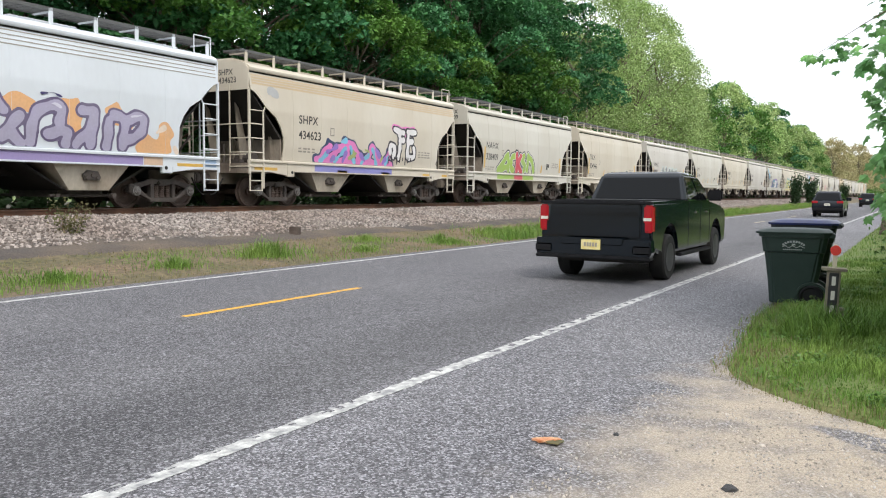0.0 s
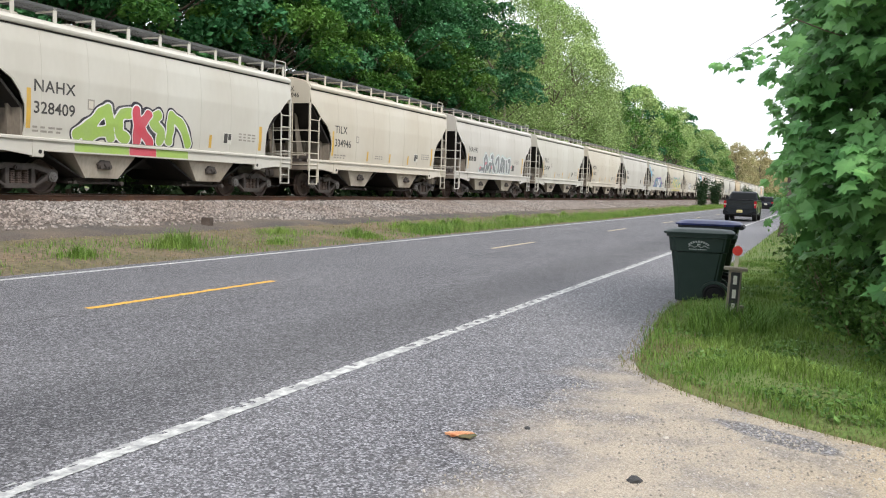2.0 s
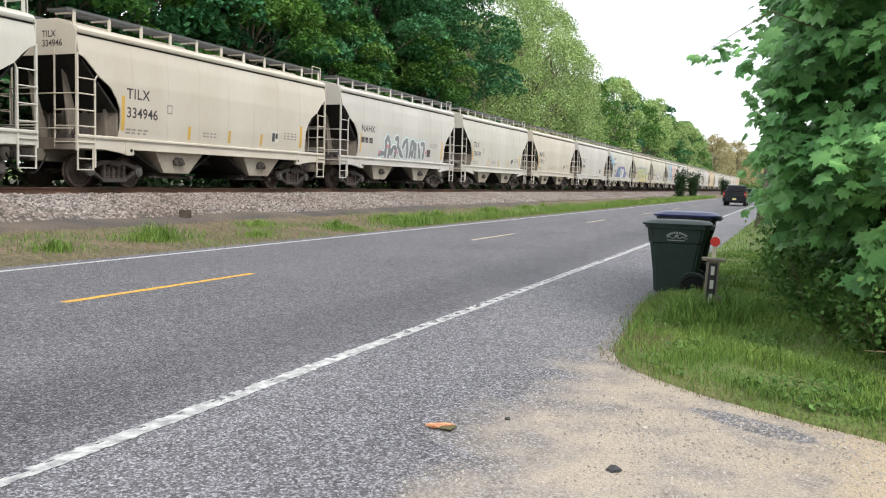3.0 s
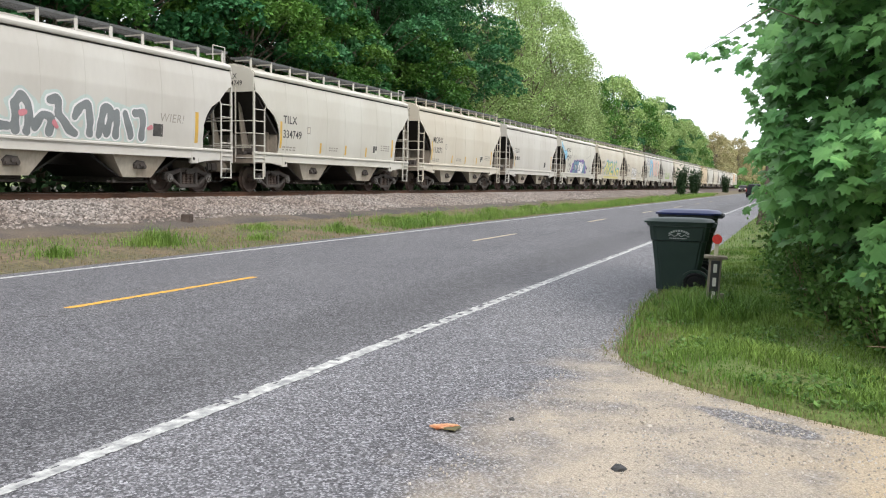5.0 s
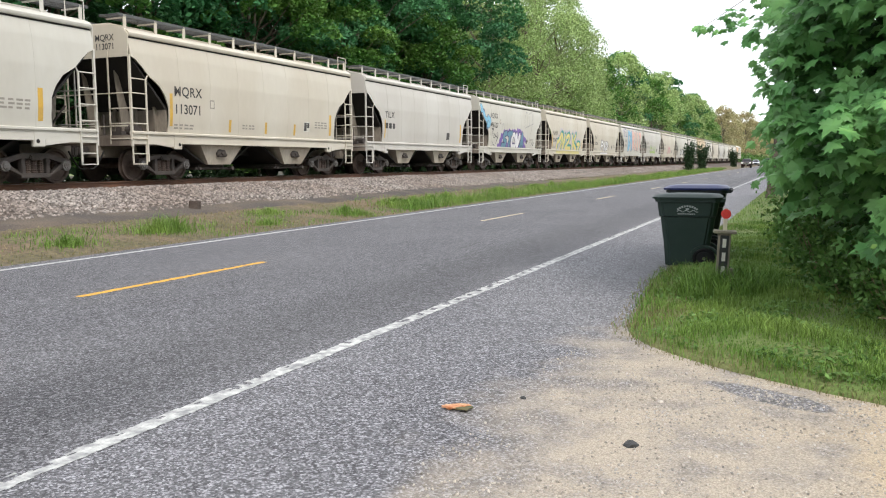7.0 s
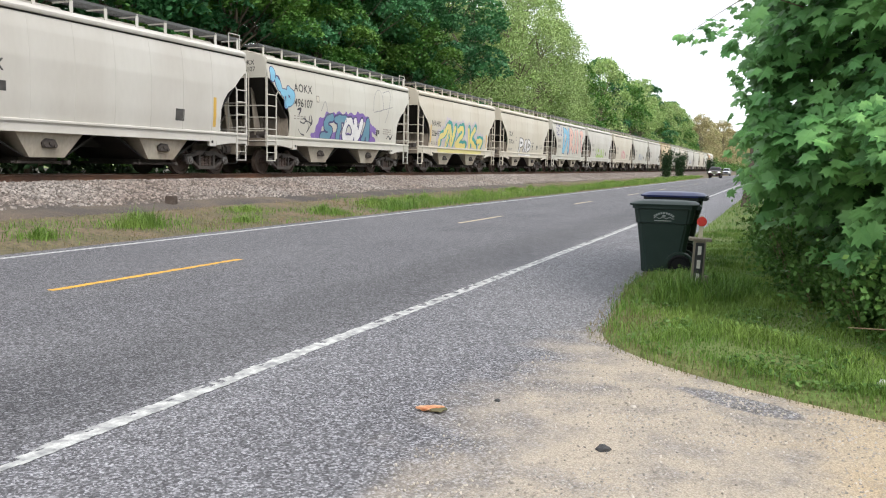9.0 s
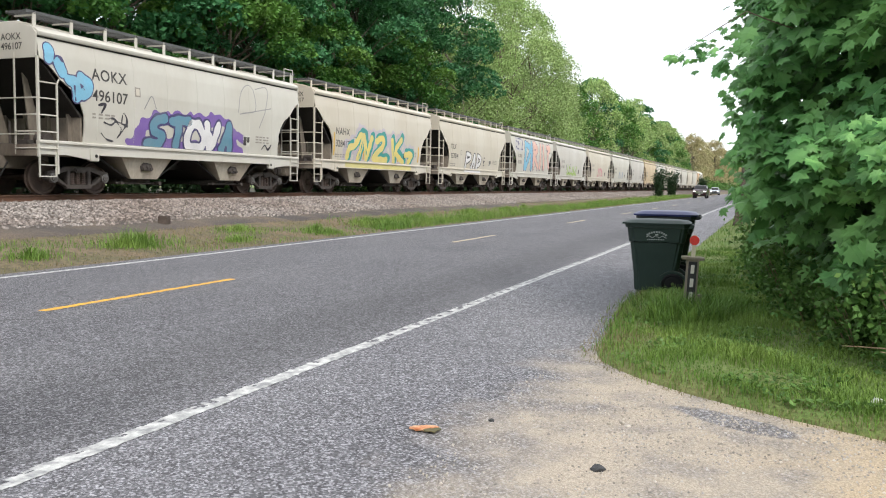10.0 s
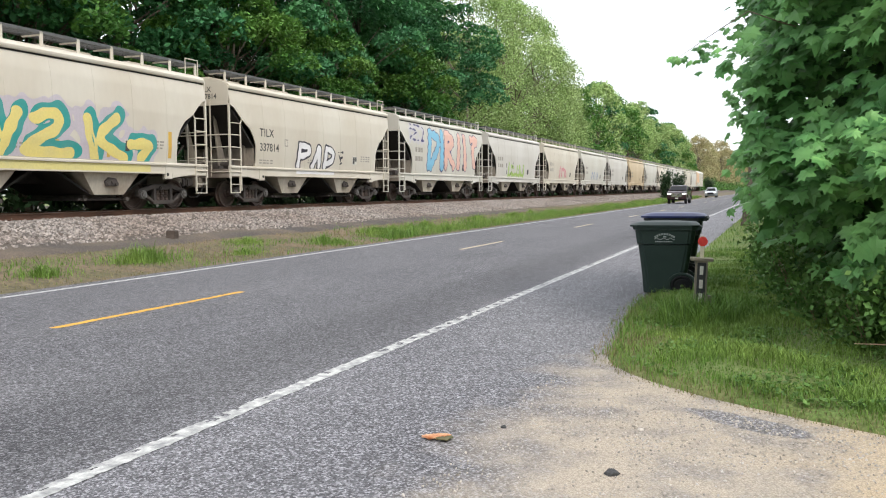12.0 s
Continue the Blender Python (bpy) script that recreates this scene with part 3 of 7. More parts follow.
def hopper_car(paint):
    """One two-bay covered hopper; origin on the rail top at the car's middle, +x is the side that the road sees."""
    car = empty("hopper_car")
    # side sheets: outer and inner skin, closed along the cut ends
    zs = sorted({1.35, 1.55, 1.7, 1.9, 2.05, 2.15, 2.25, 2.35, 2.45, 2.55, 2.63, 2.72, 2.84, 2.9, 2.96, 3.08, 3.2, 3.3, 3.4, 3.46, 3.55, 3.6, 3.8, 3.98})
    cols = 15
    for s in (1, -1):
        verts, faces = [], []
        for thick in (0.015, -0.02):
            for z in zs:
                e = end_cut(z)
                for c in range(cols):
                    verts.append((s * (side_x(z) + thick), -e + 2 * e * c / (cols - 1), z))
        half = len(zs) * cols
        for j in range(len(zs) - 1):
            for i in range(cols - 1):
                k = j * cols + i
                faces.append((k, k + 1, k + 1 + cols, k + cols))
                faces.append((half + k, half + k + cols, half + k + 1 + cols, half + k + 1))
            for k in (j * cols, j * cols + cols - 1):
                faces.append((k, k + cols, half + k + cols, half + k))
        me = from_lists("side_sheet", verts, faces, paint, smooth=True)
        me.set_sharp_from_angle(angle=radians(30))
        new("side_sheet", me).parent = car
    # vertical weld seams
    for s in (1, -1):
        for y in (-4.2, -2.8, -1.4, 0.0, 1.4, 2.8, 4.2):
            bm = bm_new()
            for (za, xa), (zb, xb) in zip(PROFILE, PROFILE[1:]):
                p = [(s * (xa + 0.012), y - 0.012, za), (s * (xa + 0.012), y + 0.012, za), (s * (xb + 0.012), y + 0.012, zb), (s * (xb + 0.012), y - 0.012, zb)]
                q = [(s * (xa + 0.021), y, za), (s * (xb + 0.021), y, zb)]
                v = [bm.verts.new(c) for c in p + q]
                bm.faces.new((v[0], v[4], v[5], v[3]))
                bm.faces.new((v[4], v[1], v[2], v[5]))
            part("weld_seam", bm, paint, car)
    # rolled eave, roof; black strips draw the groove's shadow under the eave
    bm = bm_new()
    ring = [(1.46, 4.0), (1.54, 4.01), (1.565, 4.05), (1.56, 4.11), (1.50, 4.17), (1.36, 4.23), (1.05, 4.32), (0.6, 4.38), (0, 4.4)]
    outline = ring + [(-a, z) for a, z in ring[-2::-1]]
    loft(bm, [[(a, y, z) for a, z in outline] for y in (-6.07, -2, 2, 6.07)], close=True)
    part("roof", bm, paint, car, smooth=True)
    bm = bm_new()
    for s in (1, -1):
        box(bm, (s * 1.5 - 0.012, -6.04, 3.965), (s * 1.5 + 0.012, 6.04, 4.005))
    part("eave_groove", bm, M["underside"], car, "black strip for the shadow in the groove under the eave")
    for y in spread(-4.8, 4.8, 4):
        part("hatch", box(bm_new(), (-0.45, y - 0.9, 4.36), (0.45, y + 0.9, 4.5), 0.03), paint, car)
    # running boards with their brackets
    for s in (1, -1):
        bm = bm_new()
        for k in range(7):
            x = 0.66 + 0.1 * k
            box(bm, (s * x - 0.012, -6.2, 4.585), (s * x + 0.012, 6.2, 4.63))
        for x in (0.64, 1.3):
            box(bm, (s * x - 0.015, -6.2, 4.56), (s * x + 0.015, 6.2, 4.64))
        for y in spread(-6.18, 6.18, 60):
            box(bm, (s * 0.97 - 0.32, y - 0.01, 4.59), (s * 0.97 + 0.32, y + 0.01, 4.622))
        part("running_board", bm, M["grating"], car, "galvanised grating walkway")
        for y in spread(-5.95, 5.95, 11):
            bm = bm_new()
            box(bm, (s * 1.3 - 0.015, y - 0.05, 4.22), (s * 1.3 + 0.015, y + 0.05, 4.62))
            box(bm, (s * 0.97 - 0.32, y - 0.02, 4.52), (s * 0.97 + 0.32, y + 0.02, 4.56))
            part("bracket", bm, paint, car)
        bm = bm_new()
        for y in (5.45, 6.05):
            rod(bm, (s * 1.32, y, 4.2), (s * 1.32, y, 4.74), 0.017, 6)
        rod(bm, (s * 1.32, 5.45, 4.74), (s * 1.32, 6.05, 4.74), 0.017, 6)
        part("grab_iron", bm, paint, car)
    for e in (1, -1):
        # end panel, slope sheet, bulkhead
        bm = bm_new()
        prism(bm, [(-1.52, 3.46), (1.52, 3.46), (1.54, 4.06), (1.42, 4.2), (1.0, 4.32), (0.5, 4.38), (-0.5, 4.38), (-1.0, 4.32), (-1.42, 4.2), (-1.54, 4.06)], "y", e * 6.08, e * 6.12)
        part("end_panel", bm, paint, car)
        # shade under the car's end is put into the slope sheet's colour
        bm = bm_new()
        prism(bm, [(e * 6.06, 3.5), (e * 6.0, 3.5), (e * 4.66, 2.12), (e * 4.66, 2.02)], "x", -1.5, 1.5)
        part("slope_sheet", bm, M["slope_shade"], car, "sloping end sheet with its shade painted in")
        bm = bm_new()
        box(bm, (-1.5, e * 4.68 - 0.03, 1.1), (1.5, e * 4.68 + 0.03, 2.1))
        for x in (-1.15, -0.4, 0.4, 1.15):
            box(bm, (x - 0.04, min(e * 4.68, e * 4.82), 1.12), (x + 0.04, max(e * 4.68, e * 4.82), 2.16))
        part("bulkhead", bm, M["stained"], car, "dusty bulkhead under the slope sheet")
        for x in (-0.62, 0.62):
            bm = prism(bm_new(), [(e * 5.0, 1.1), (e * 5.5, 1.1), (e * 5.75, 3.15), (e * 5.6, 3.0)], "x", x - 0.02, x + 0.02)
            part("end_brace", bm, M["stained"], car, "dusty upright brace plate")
        bm = bm_new()
        box(bm, (-1.5, min(e * 4.7, e * 6.12), 1.02), (1.5, max(e * 4.7, e * 6.12), 1.1), 0.01)
        box(bm, (-1.5, min(e * 6.06, e * 6.13), 1.0), (1.5, max(e * 6.06, e * 6.13), 1.3), 0.01)
        box(bm, (-0.35, min(e * 4.7, e * 6.3), 0.68), (0.35, max(e * 4.7, e * 6.3), 1.02), 0.02)
        part("end_platform", bm, M["stained"], car)
        # brake gear on the platform
        bm = bm_new()
        if e < 0:
            rod(bm, (0.3, e * 5.3, 1.45), (1.0, e * 5.3, 1.45), 0.17, 14)
            rod(bm, (0.2, e * 5.8, 1.1), (0.2, e * 5.8, 1.9), 0.03, 8)
            box(bm, (0.55, e * 5.85 - 0.1, 1.12), (1.0, e * 5.85 + 0.1, 1.42), 0.02)
            rod(bm, (0.5, e * 5.3, 1.3), (1.3, e * 5.9, 1.2), 0.022, 6)
        else:
            box(bm, (-0.2, e * 5.5 - 0.2, 1.12), (0.5, e * 5.5 + 0.2, 1.5), 0.03)
            rod(bm, (0.7, e * 5.1, 1.2), (1.2, e * 5.4, 2.0), 0.03, 6)
            rod(bm, (1.0, e * 5.1, 1.3), (1.0, e * 5.1, 2.3), 0.05, 8)
        rod(bm, (-1.2, e * 5.9, 1.3), (1.2, e * 5.9, 1.3), 0.025, 6)
        part("brake_gear", bm, M["truck_iron"], car)
        # coupler and brake hose
        bm = bm_new()
        box(bm, (-0.12, min(e * 6.2, e * 6.72), 0.74), (0.12, max(e * 6.2, e * 6.72), 0.98), 0.03)
        box(bm, (-0.2, min(e * 6.5, e * 6.7), 0.7), (0.2, max(e * 6.5, e * 6.7), 1.0), 0.05)
        part("coupler", bm, M["truck_iron"], car)
        bm = bm_new()
        for k in range(6):
            f0, f1 = k / 6, (k + 1) / 6
            rod(bm, (0.45, e * (6.1 + 0.55 * f0), 0.85 - 0.5 * math.sin(math.pi * 0.6 * f0)), (0.45, e * (6.1 + 0.55 * f1), 0.85 - 0.5 * math.sin(math.pi * 0.6 * f1)), 0.025, 6)
        part("brake_hose", bm, M["underside"], car)
        for s in (1, -1):
            # corner post, side ladder whose stile bends in under the sheet, stirrup step, end ladder
            bm = bm_new()
            box(bm, (s * 1.535 - 0.03, e * 6.09 - 0.03, 0.98), (s * 1.535 + 0.03, e * 6.09 + 0.03, 3.5))
            part("corner_post", bm, paint, car)
            bm = bm_new()
            box(bm, (s * 1.57 - 0.018, e * 5.53 - 0.022, 0.55), (s * 1.57 + 0.018, e * 5.53 + 0.022, 2.86))
            rod(bm, (s * 1.57, e * 5.53, 2.84), (s * 1.57, e * 5.42, 3.04), 0.022, 6)
            for z in (1.2, 1.62, 2.04, 2.46, 2.86):
                rod(bm, (s * 1.575, e * 5.53, z), (s * 1.575, e * 6.09, z), 0.018, 6)
            part("side_ladder", bm, paint, car)
            bm = bm_new()
            box(bm, (s * 0.78 - 0.02, e * 6.12 - 0.015, 1.05), (s * 0.78 + 0.02, e * 6.12 + 0.015, 3.62))
            for z in (1.2, 1.62, 2.04, 2.46):
                rod(bm, (s * 0.78, e * 6.14, z), (s * 1.53, e * 6.14, z), 0.018, 6)
            part("end_ladder", bm, paint, car)
            bm = bm_new()
            for y in (5.56, 6.07):
                box(bm, (s * 1.53 - 0.015, e * y - 0.02, 0.47), (s * 1.53 + 0.015, e * y + 0.02, 1.05))
            for z in (0.49, 0.78):
                box(bm, (s * 1.53 - 0.03, min(e * 5.56, e * 6.07), z - 0.014), (s * 1.53 + 0.03, max(e * 5.56, e * 6.07), z + 0.014))
            part("stirrup_step", bm, paint, car)
        bm = bm_new()
        rod(bm, (-1.45, e * 6.15, 2.46), (1.45, e * 6.15, 2.46), 0.018, 6)
        rod(bm, (-1.45, e * 6.15, 1.55), (1.45, e * 6.15, 1.55), 0.018, 6)
        part("handrail", bm, paint, car)
    for s in (1, -1):
        bm = bm_new()
        box(bm, (s * 1.5 - 0.05, -6.1, 1.08), (s * 1.5 + 0.05, 6.1, 1.38), 0.012)
        prism(bm, [(s * 1.44, 1.37), (s * 1.595, 1.335), (s * 1.595, 1.385), (s * 1.5, 1.42)], "y", -6.1, 6.1)
        box(bm, (s * 1.53 - 0.05, -4.1, 1.075), (s * 1.53 + 0.05, 4.1, 1.11), 0.008)
        for e in (-1, 1):
            box(bm, (s * 1.5 - 0.06, min(e * 4.1, e * 4.45), 0.92), (s * 1.5 + 0.06, max(e * 4.1, e * 4.45), 1.36), 0.02)
            prism(bm, [(e * 4.45, 1.1), (e * 4.45, 0.96), (e * 5.2, 1.05), (e * 6.05, 1.05), (e * 6.05, 1.1)], "x", s * 1.5 - 0.05, s * 1.5 + 0.055)
        sill = part("side_sill", bm, paint, car)
        # no hole is cut: a black disc gives the dark inside it
        for e in (-1, 1):
            part("jacking_hole", rod(bm_new(), (s * 1.55, e * 4.22, 1.06), (s * 1.567, e * 4.22, 1.06), 0.05, 12), M["underside"], sill, "black disc for the dark of a hole in the sill")
    # two discharge bays with their gates
    for y in (-2.1, 2.1):
        bm = bm_new()
        loft(bm, [[(-1.46, y - 1.15, 1.2), (1.46, y - 1.15, 1.2), (1.46, y + 1.15, 1.2), (-1.46, y + 1.15, 1.2)],
                  [(-1.3, y - 0.55, 0.46), (1.3, y - 0.55, 0.46), (1.3, y + 0.55, 0.46), (-1.3, y + 0.55, 0.46)]])
        bay = part("discharge_bay", bm, M["bay_paint"], car, "grime-stained tapering bay")
        for e in (1, -1):
            outer = (y > 0) == (e > 0)
            run = 2.2 if outer else 2.08
            # near-black sheet gives the bay's downward slope its shade by colour
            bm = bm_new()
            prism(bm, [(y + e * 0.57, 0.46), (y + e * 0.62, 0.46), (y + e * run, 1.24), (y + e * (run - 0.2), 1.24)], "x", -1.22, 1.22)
            part("bay_end_sheet", bm, M["slope_shade"], bay, "sloping bay sheet with its shade painted in")
        bm = bm_new()
        box(bm, (-0.98, y - 0.62, 0.36), (0.98, y + 0.62, 0.46), 0.02)
        box(bm, (-1.15, y - 0.78, 0.3), (1.15, y - 0.68, 0.37))
        box(bm, (-1.15, y + 0.68, 0.3), (1.15, y + 0.78, 0.37))
        rod(bm, (1.05, y - 0.9, 0.33), (1.05, y + 0.9, 0.33), 0.035, 8)
        rod(bm, (1.0, y + 0.75, 0.33), (1.25, y + 0.75, 0.33), 0.06, 10)
        part("outlet_gate", bm, M["truck_iron"], bay)
        bm = bm_new()
        x = 1.41
        prism(bm, [(y - 0.22, 0.7), (y + 0.2, 0.7), (y + 0.24, 0.78), (y + 0.16, 0.92), (y - 0.14, 0.95), (y - 0.26, 0.84)], "x", x - 0.05, x + 0.03, 0.02)
        for k in range(3):
            rod(bm, (x, y - 0.16 + 0.15 * k, 0.76 + 0.06 * (k % 2)), (x + 0.07, y - 0.16 + 0.15 * k, 0.76 + 0.06 * (k % 2)), 0.05, 8)
        part("vibrator_bracket", bm, M["truck_iron"], bay)
    bm = bm_new()
    box(bm, (-0.3, -6.1, 0.78), (0.3, 6.1, 1.06))
    box(bm, (-1.4, -4.4, 1.14), (1.4, 4.4, 1.24))
    part("centre_sill", bm, M["underside"], car)
    # trucks: open cast side frames, spring nests, wheelsets
    for e in (1, -1):
        c = e * 4.45
        bm = bm_new()
        box(bm, (-1.05, c - 0.18, 0.42), (1.05, c + 0.18, 0.74), 0.03)
        box(bm, (-1.25, c - 0.2, 0.6), (1.25, c + 0.2, 0.72), 0.03)
        truck = part("truck", bm, M["truck_iron"], car, "cast-iron four-wheel truck", at=pose(0, 0, 0))
        for s in (1, -1):
            bm = bm_new()
            x0, x1 = s * 1.02, s * 1.17
            prism(bm, [(c + a, z) for a, z in ((-1.08, 0.5), (-1.06, 0.62), (-0.7, 0.68), (-0.4, 0.77), (0.4, 0.77), (0.7, 0.68), (1.06, 0.62), (1.08, 0.5), (0.75, 0.54), (0.4, 0.64), (-0.4, 0.64), (-0.75, 0.54))], "x", x0, x1, 0.012)
            prism(bm, [(c + a, z) for a, z in ((-0.46, 0.28), (0.46, 0.28), (0.42, 0.16), (-0.42, 0.16))], "x", x0, x1, 0.012)
            for d in (-1, 1):
                prism(bm, [(c + d * a, z) for a, z in ((0.3, 0.66), (0.41, 0.66), (0.41, 0.24), (0.3, 0.24))], "x", x0, x1, 0.01)
                prism(bm, [(c + d * a, z) for a, z in ((0.44, 0.28), (0.36, 0.18), (0.78, 0.38), (0.88, 0.5), (0.78, 0.52))], "x", x0, x1, 0.01)
                prism(bm, [(c + d * a, z) for a, z in ((0.74, 0.56), (1.06, 0.58), (1.08, 0.42), (1.0, 0.36), (0.78, 0.38))], "x", x0, x1, 0.012)
            part("side_frame", bm, M["truck_iron"], truck)
            for dy in (-0.19, 0.0, 0.19):
                bm = loft(bm_new(), [[(s * 1.08 + r * math.cos(i * math.tau / 8), c + dy + r * math.sin(i * math.tau / 8), z) for i in range(8)]
                                     for k in range(6) for r, z in ((0.06, 0.28 + 0.055 * k), (0.082, 0.29 + 0.055 * k), (0.082, 0.315 + 0.055 * k))])
                part("spring", bm, M["wheel_iron"], truck)
            for dy in (-0.89, 0.89):
                bm = bm_new()
                rod(bm, (s * 1.1, c + dy, 0.457), (s * 1.22, c + dy, 0.457), 0.13, 14)
                rod(bm, (s * 1.22, c + dy, 0.457), (s * 1.25, c + dy, 0.457), 0.085, 14)
                for k in range(3):
                    a = math.tau * k / 3 + 0.5
                    rod(bm, (s * 1.25, c + dy + 0.05 * math.cos(a), 0.457 + 0.05 * math.sin(a)), (s * 1.27, c + dy + 0.05 * math.cos(a), 0.457 + 0.05 * math.sin(a)), 0.02, 6)
                part("bearing_cap", bm, M["bearing"], truck, "worn steel bearing cap")
        for dy in (-0.89, 0.89):
            bm = bm_new()
            rod(bm, (-1.1, 0, 0), (1.1, 0, 0), 0.08, 10)
            for s in (1, -1):
                rings = [(0.68, 0.485), (0.71, 0.48), (0.72, 0.46), (0.81, 0.455), (0.815, 0.39), (0.77, 0.36), (0.76, 0.14), (0.82, 0.12), (0.82, 0.02)]
                loft(bm, [[(s * x, r * math.cos(k * math.tau / 24), r * math.sin(k * math.tau / 24)) for k in range(24)] for x, r in rings])
            part("wheelset", bm, M["wheel_iron"], truck, at=pose(0, c + dy, 0.457))
    return car


def side_mesh(bm):
    """Lays a flat drawing (x along the car, y up) on the bulged side sheet."""
    for z, _ in PROFILE[1:-1]:
        bmesh.ops.bisect_plane(bm, geom=bm.verts[:] + bm.edges[:] + bm.faces[:], plane_co=(0, z, 0), plane_no=(0, 1, 0))
    return bm


def lay(bm, proud):
    side_mesh(bm)
    for v in bm.verts:
        y, z = v.co.x, v.co.y
        v.co = Vector((side_x(z) + 0.015 + proud, y, z))
    return bm


def glyphs(body, size, fat=0.0, shear=0.0, spacing=1.0, align="LEFT"):
    c = bpy.data.curves.new("letters", "FONT")
    c.body, c.size, c.offset, c.shear, c.space_character, c.align_x = body, size, fat, shear, spacing, align
    c.resolution_u = 6
    o = bpy.data.objects.new("letters", c)
    scene.collection.objects.link(o)
    bpy.context.view_layer.update()
    me = bpy.data.meshes.new_from_object(o.evaluated_get(bpy.context.evaluated_depsgraph_get()))
    bm = bmesh.new()
    bm.from_mesh(me)
    bpy.data.objects.remove(o)
    bpy.data.curves.remove(c)
    bpy.data.meshes.remove(me)
    bmesh.ops.triangulate(bm, faces=bm.faces[:])
    return bm


def write(car, body, y, z, size, material, name="lettering", fat=0.0, shear=0.0, spacing=1.0, stretch=1.0, proud=0.004, label="", tilt=0.0, wide=1.0):
    bm = glyphs(body, size, fat, shear, spacing)
    ca, sa = math.cos(radians(tilt)), math.sin(radians(tilt))
    for v in bm.verts:
        a, b_ = v.co.x * wide, v.co.y * stretch
        v.co = Vector((y + a * ca - b_ * sa, max(1.42, min(3.97, z + a * sa + b_ * ca)), 0))
    return part(name, lay(bm, proud), material, car, label)


def bars(car, y, z, n, length, size, material, rows=2):
    """Small stencilled data, too small to read."""
    for r in range(rows):
        x = y
        for i in range(n):
            w = length / n * random.uniform(0.5, 0.85)
            quad(car, x, x + w, z - r * size * 1.9, z - r * size * 1.9 + size, material, "stencil_bar")
            x += length / n


def quad(car, y0, y1, z0, z1, material, name, label="", proud=0.004):
    bm = bm_new()
    vs = [bm.verts.new((a, b_, 0)) for a, b_ in ((y0, z0), (y1, z0), (y1, z1), (y0, z1))]
    bm.faces.new(vs)
    return part(name, lay(bm, proud), material, car, label)


def stripes(car, y, z, heights, gap=0.25):
    for k, h in enumerate(heights):
        quad(car, y + k * gap, y + k * gap + 0.09, z, z + h, M["reflector_yellow"], "reflective_strip")


def marks(car, letters, number, y=-4.44, z=2.55, size=0.33, strips=True, faint=False):
    m = M["faint_mark"] if faint else M["mark"]
    write(car, letters, y, z, size, m, spacing=1.1, fat=0.006)
    write(car, number, y, z - size * 1.3, size, m, spacing=1.02, fat=0.006)
    bars(car, y, z - size * 2.2, 4, 0.9, 0.05, M["faint_mark"], 2)
    bars(car, 3.2, 2.0, 4, 0.9, 0.05, M["faint_mark"], 3)
    bars(car, -1.2, 1.72, 4, 0.7, 0.05, M["faint_mark"], 2)
    quad(car, y + 1.6, y + 1.82, z - 0.3, z - 0.03, M["faint_mark"], "placard")
    quad(car, y + 1.64, y + 1.78, z - 0.26, z - 0.07, M["cream"], "placard", proud=0.008)
    quad(car, 2.45, 2.85, 1.66, 2.02, M["sign_white"], "consolidated_stencil")
    quad(car, 2.48, 2.65, 1.69, 1.99, M["mark"], "consolidated_stencil", proud=0.008)
    quad(car, 2.68, 2.82, 1.8, 1.99, M["mark"], "consolidated_stencil", proud=0.008)
    if strips:
        quad(car, -4.62, -4.5, 1.6, 2.55, M["reflector_yellow"], "reflective_strip")
        quad(car, 4.25, 4.4, 1.55, 2.35, M["reflector_yellow"], "reflective_strip")
        for k in (-1.9, 0.05, 1.8):
            quad(car, k, k + 0.12, 1.5, 1.9, M["reflector_yellow"], "reflective_strip")
    # the mark repeated on the end panel that faces the road's near end
    for k, text in enumerate((letters, number)):
        bm = glyphs(text, 0.24, 0.003)
        for v in bm.verts:
            v.co = Vector((0.35 + v.co.x, -6.125, 3.92 - 0.24 * k + v.co.y))
        part("lettering", bm, m, car)


def repaint(car, old, fresh):
    for o in car.children_recursive:
        for slot in o.material_slots:
            if slot.material == old:
                slot.link = "OBJECT"
                slot.material = fresh


CARS = []
first = hopper_car(M["cream"])
COLOURS = ["silver", "cream", "ivory", "cream", "greyish", "ivory", "cream", "greyish", "ivory", "cream", "cream", "ivory", "greyish", "cream", "ivory", "greyish", "tan", "ivory", "cream", "greyish", "ivory", "cream", "ivory"]
LOOKS = {
    0: "silver-grey covered hopper car with purple and orange graffiti",
    1: "cream covered hopper car with pink and blue graffiti",
    2: "ivory covered hopper car with green and red graffiti",
    4: "grey-cream covered hopper car with silver graffiti letters",
    8: "ivory covered hopper car with blue, purple and white graffiti",
    9: "cream covered hopper car with yellow and teal graffiti",
    10: "cream covered hopper car with black-outlined white graffiti",
    11: "ivory covered hopper car covered in pink and blue graffiti",
    12: "grey-cream covered hopper car with small green graffiti",
    13: "cream covered hopper car with small pink graffiti",
    16: "tan covered hopper car on the railway track",
}
for i in range(23):
    car = first if i == 0 else copy_thing(first, pose(0, 0, 0))
    CARS.append(car)
for i, car in enumerate(CARS):
    if COLOURS[i] != "cream":
        repaint(car, M["cream"], M[COLOURS[i]])
    tagged(car, LOOKS.get(i, "weathered %s covered hopper car on the railway track" % {"greyish": "grey-cream"}.get(COLOURS[i], COLOURS[i])), "railway car", "train of hopper cars")

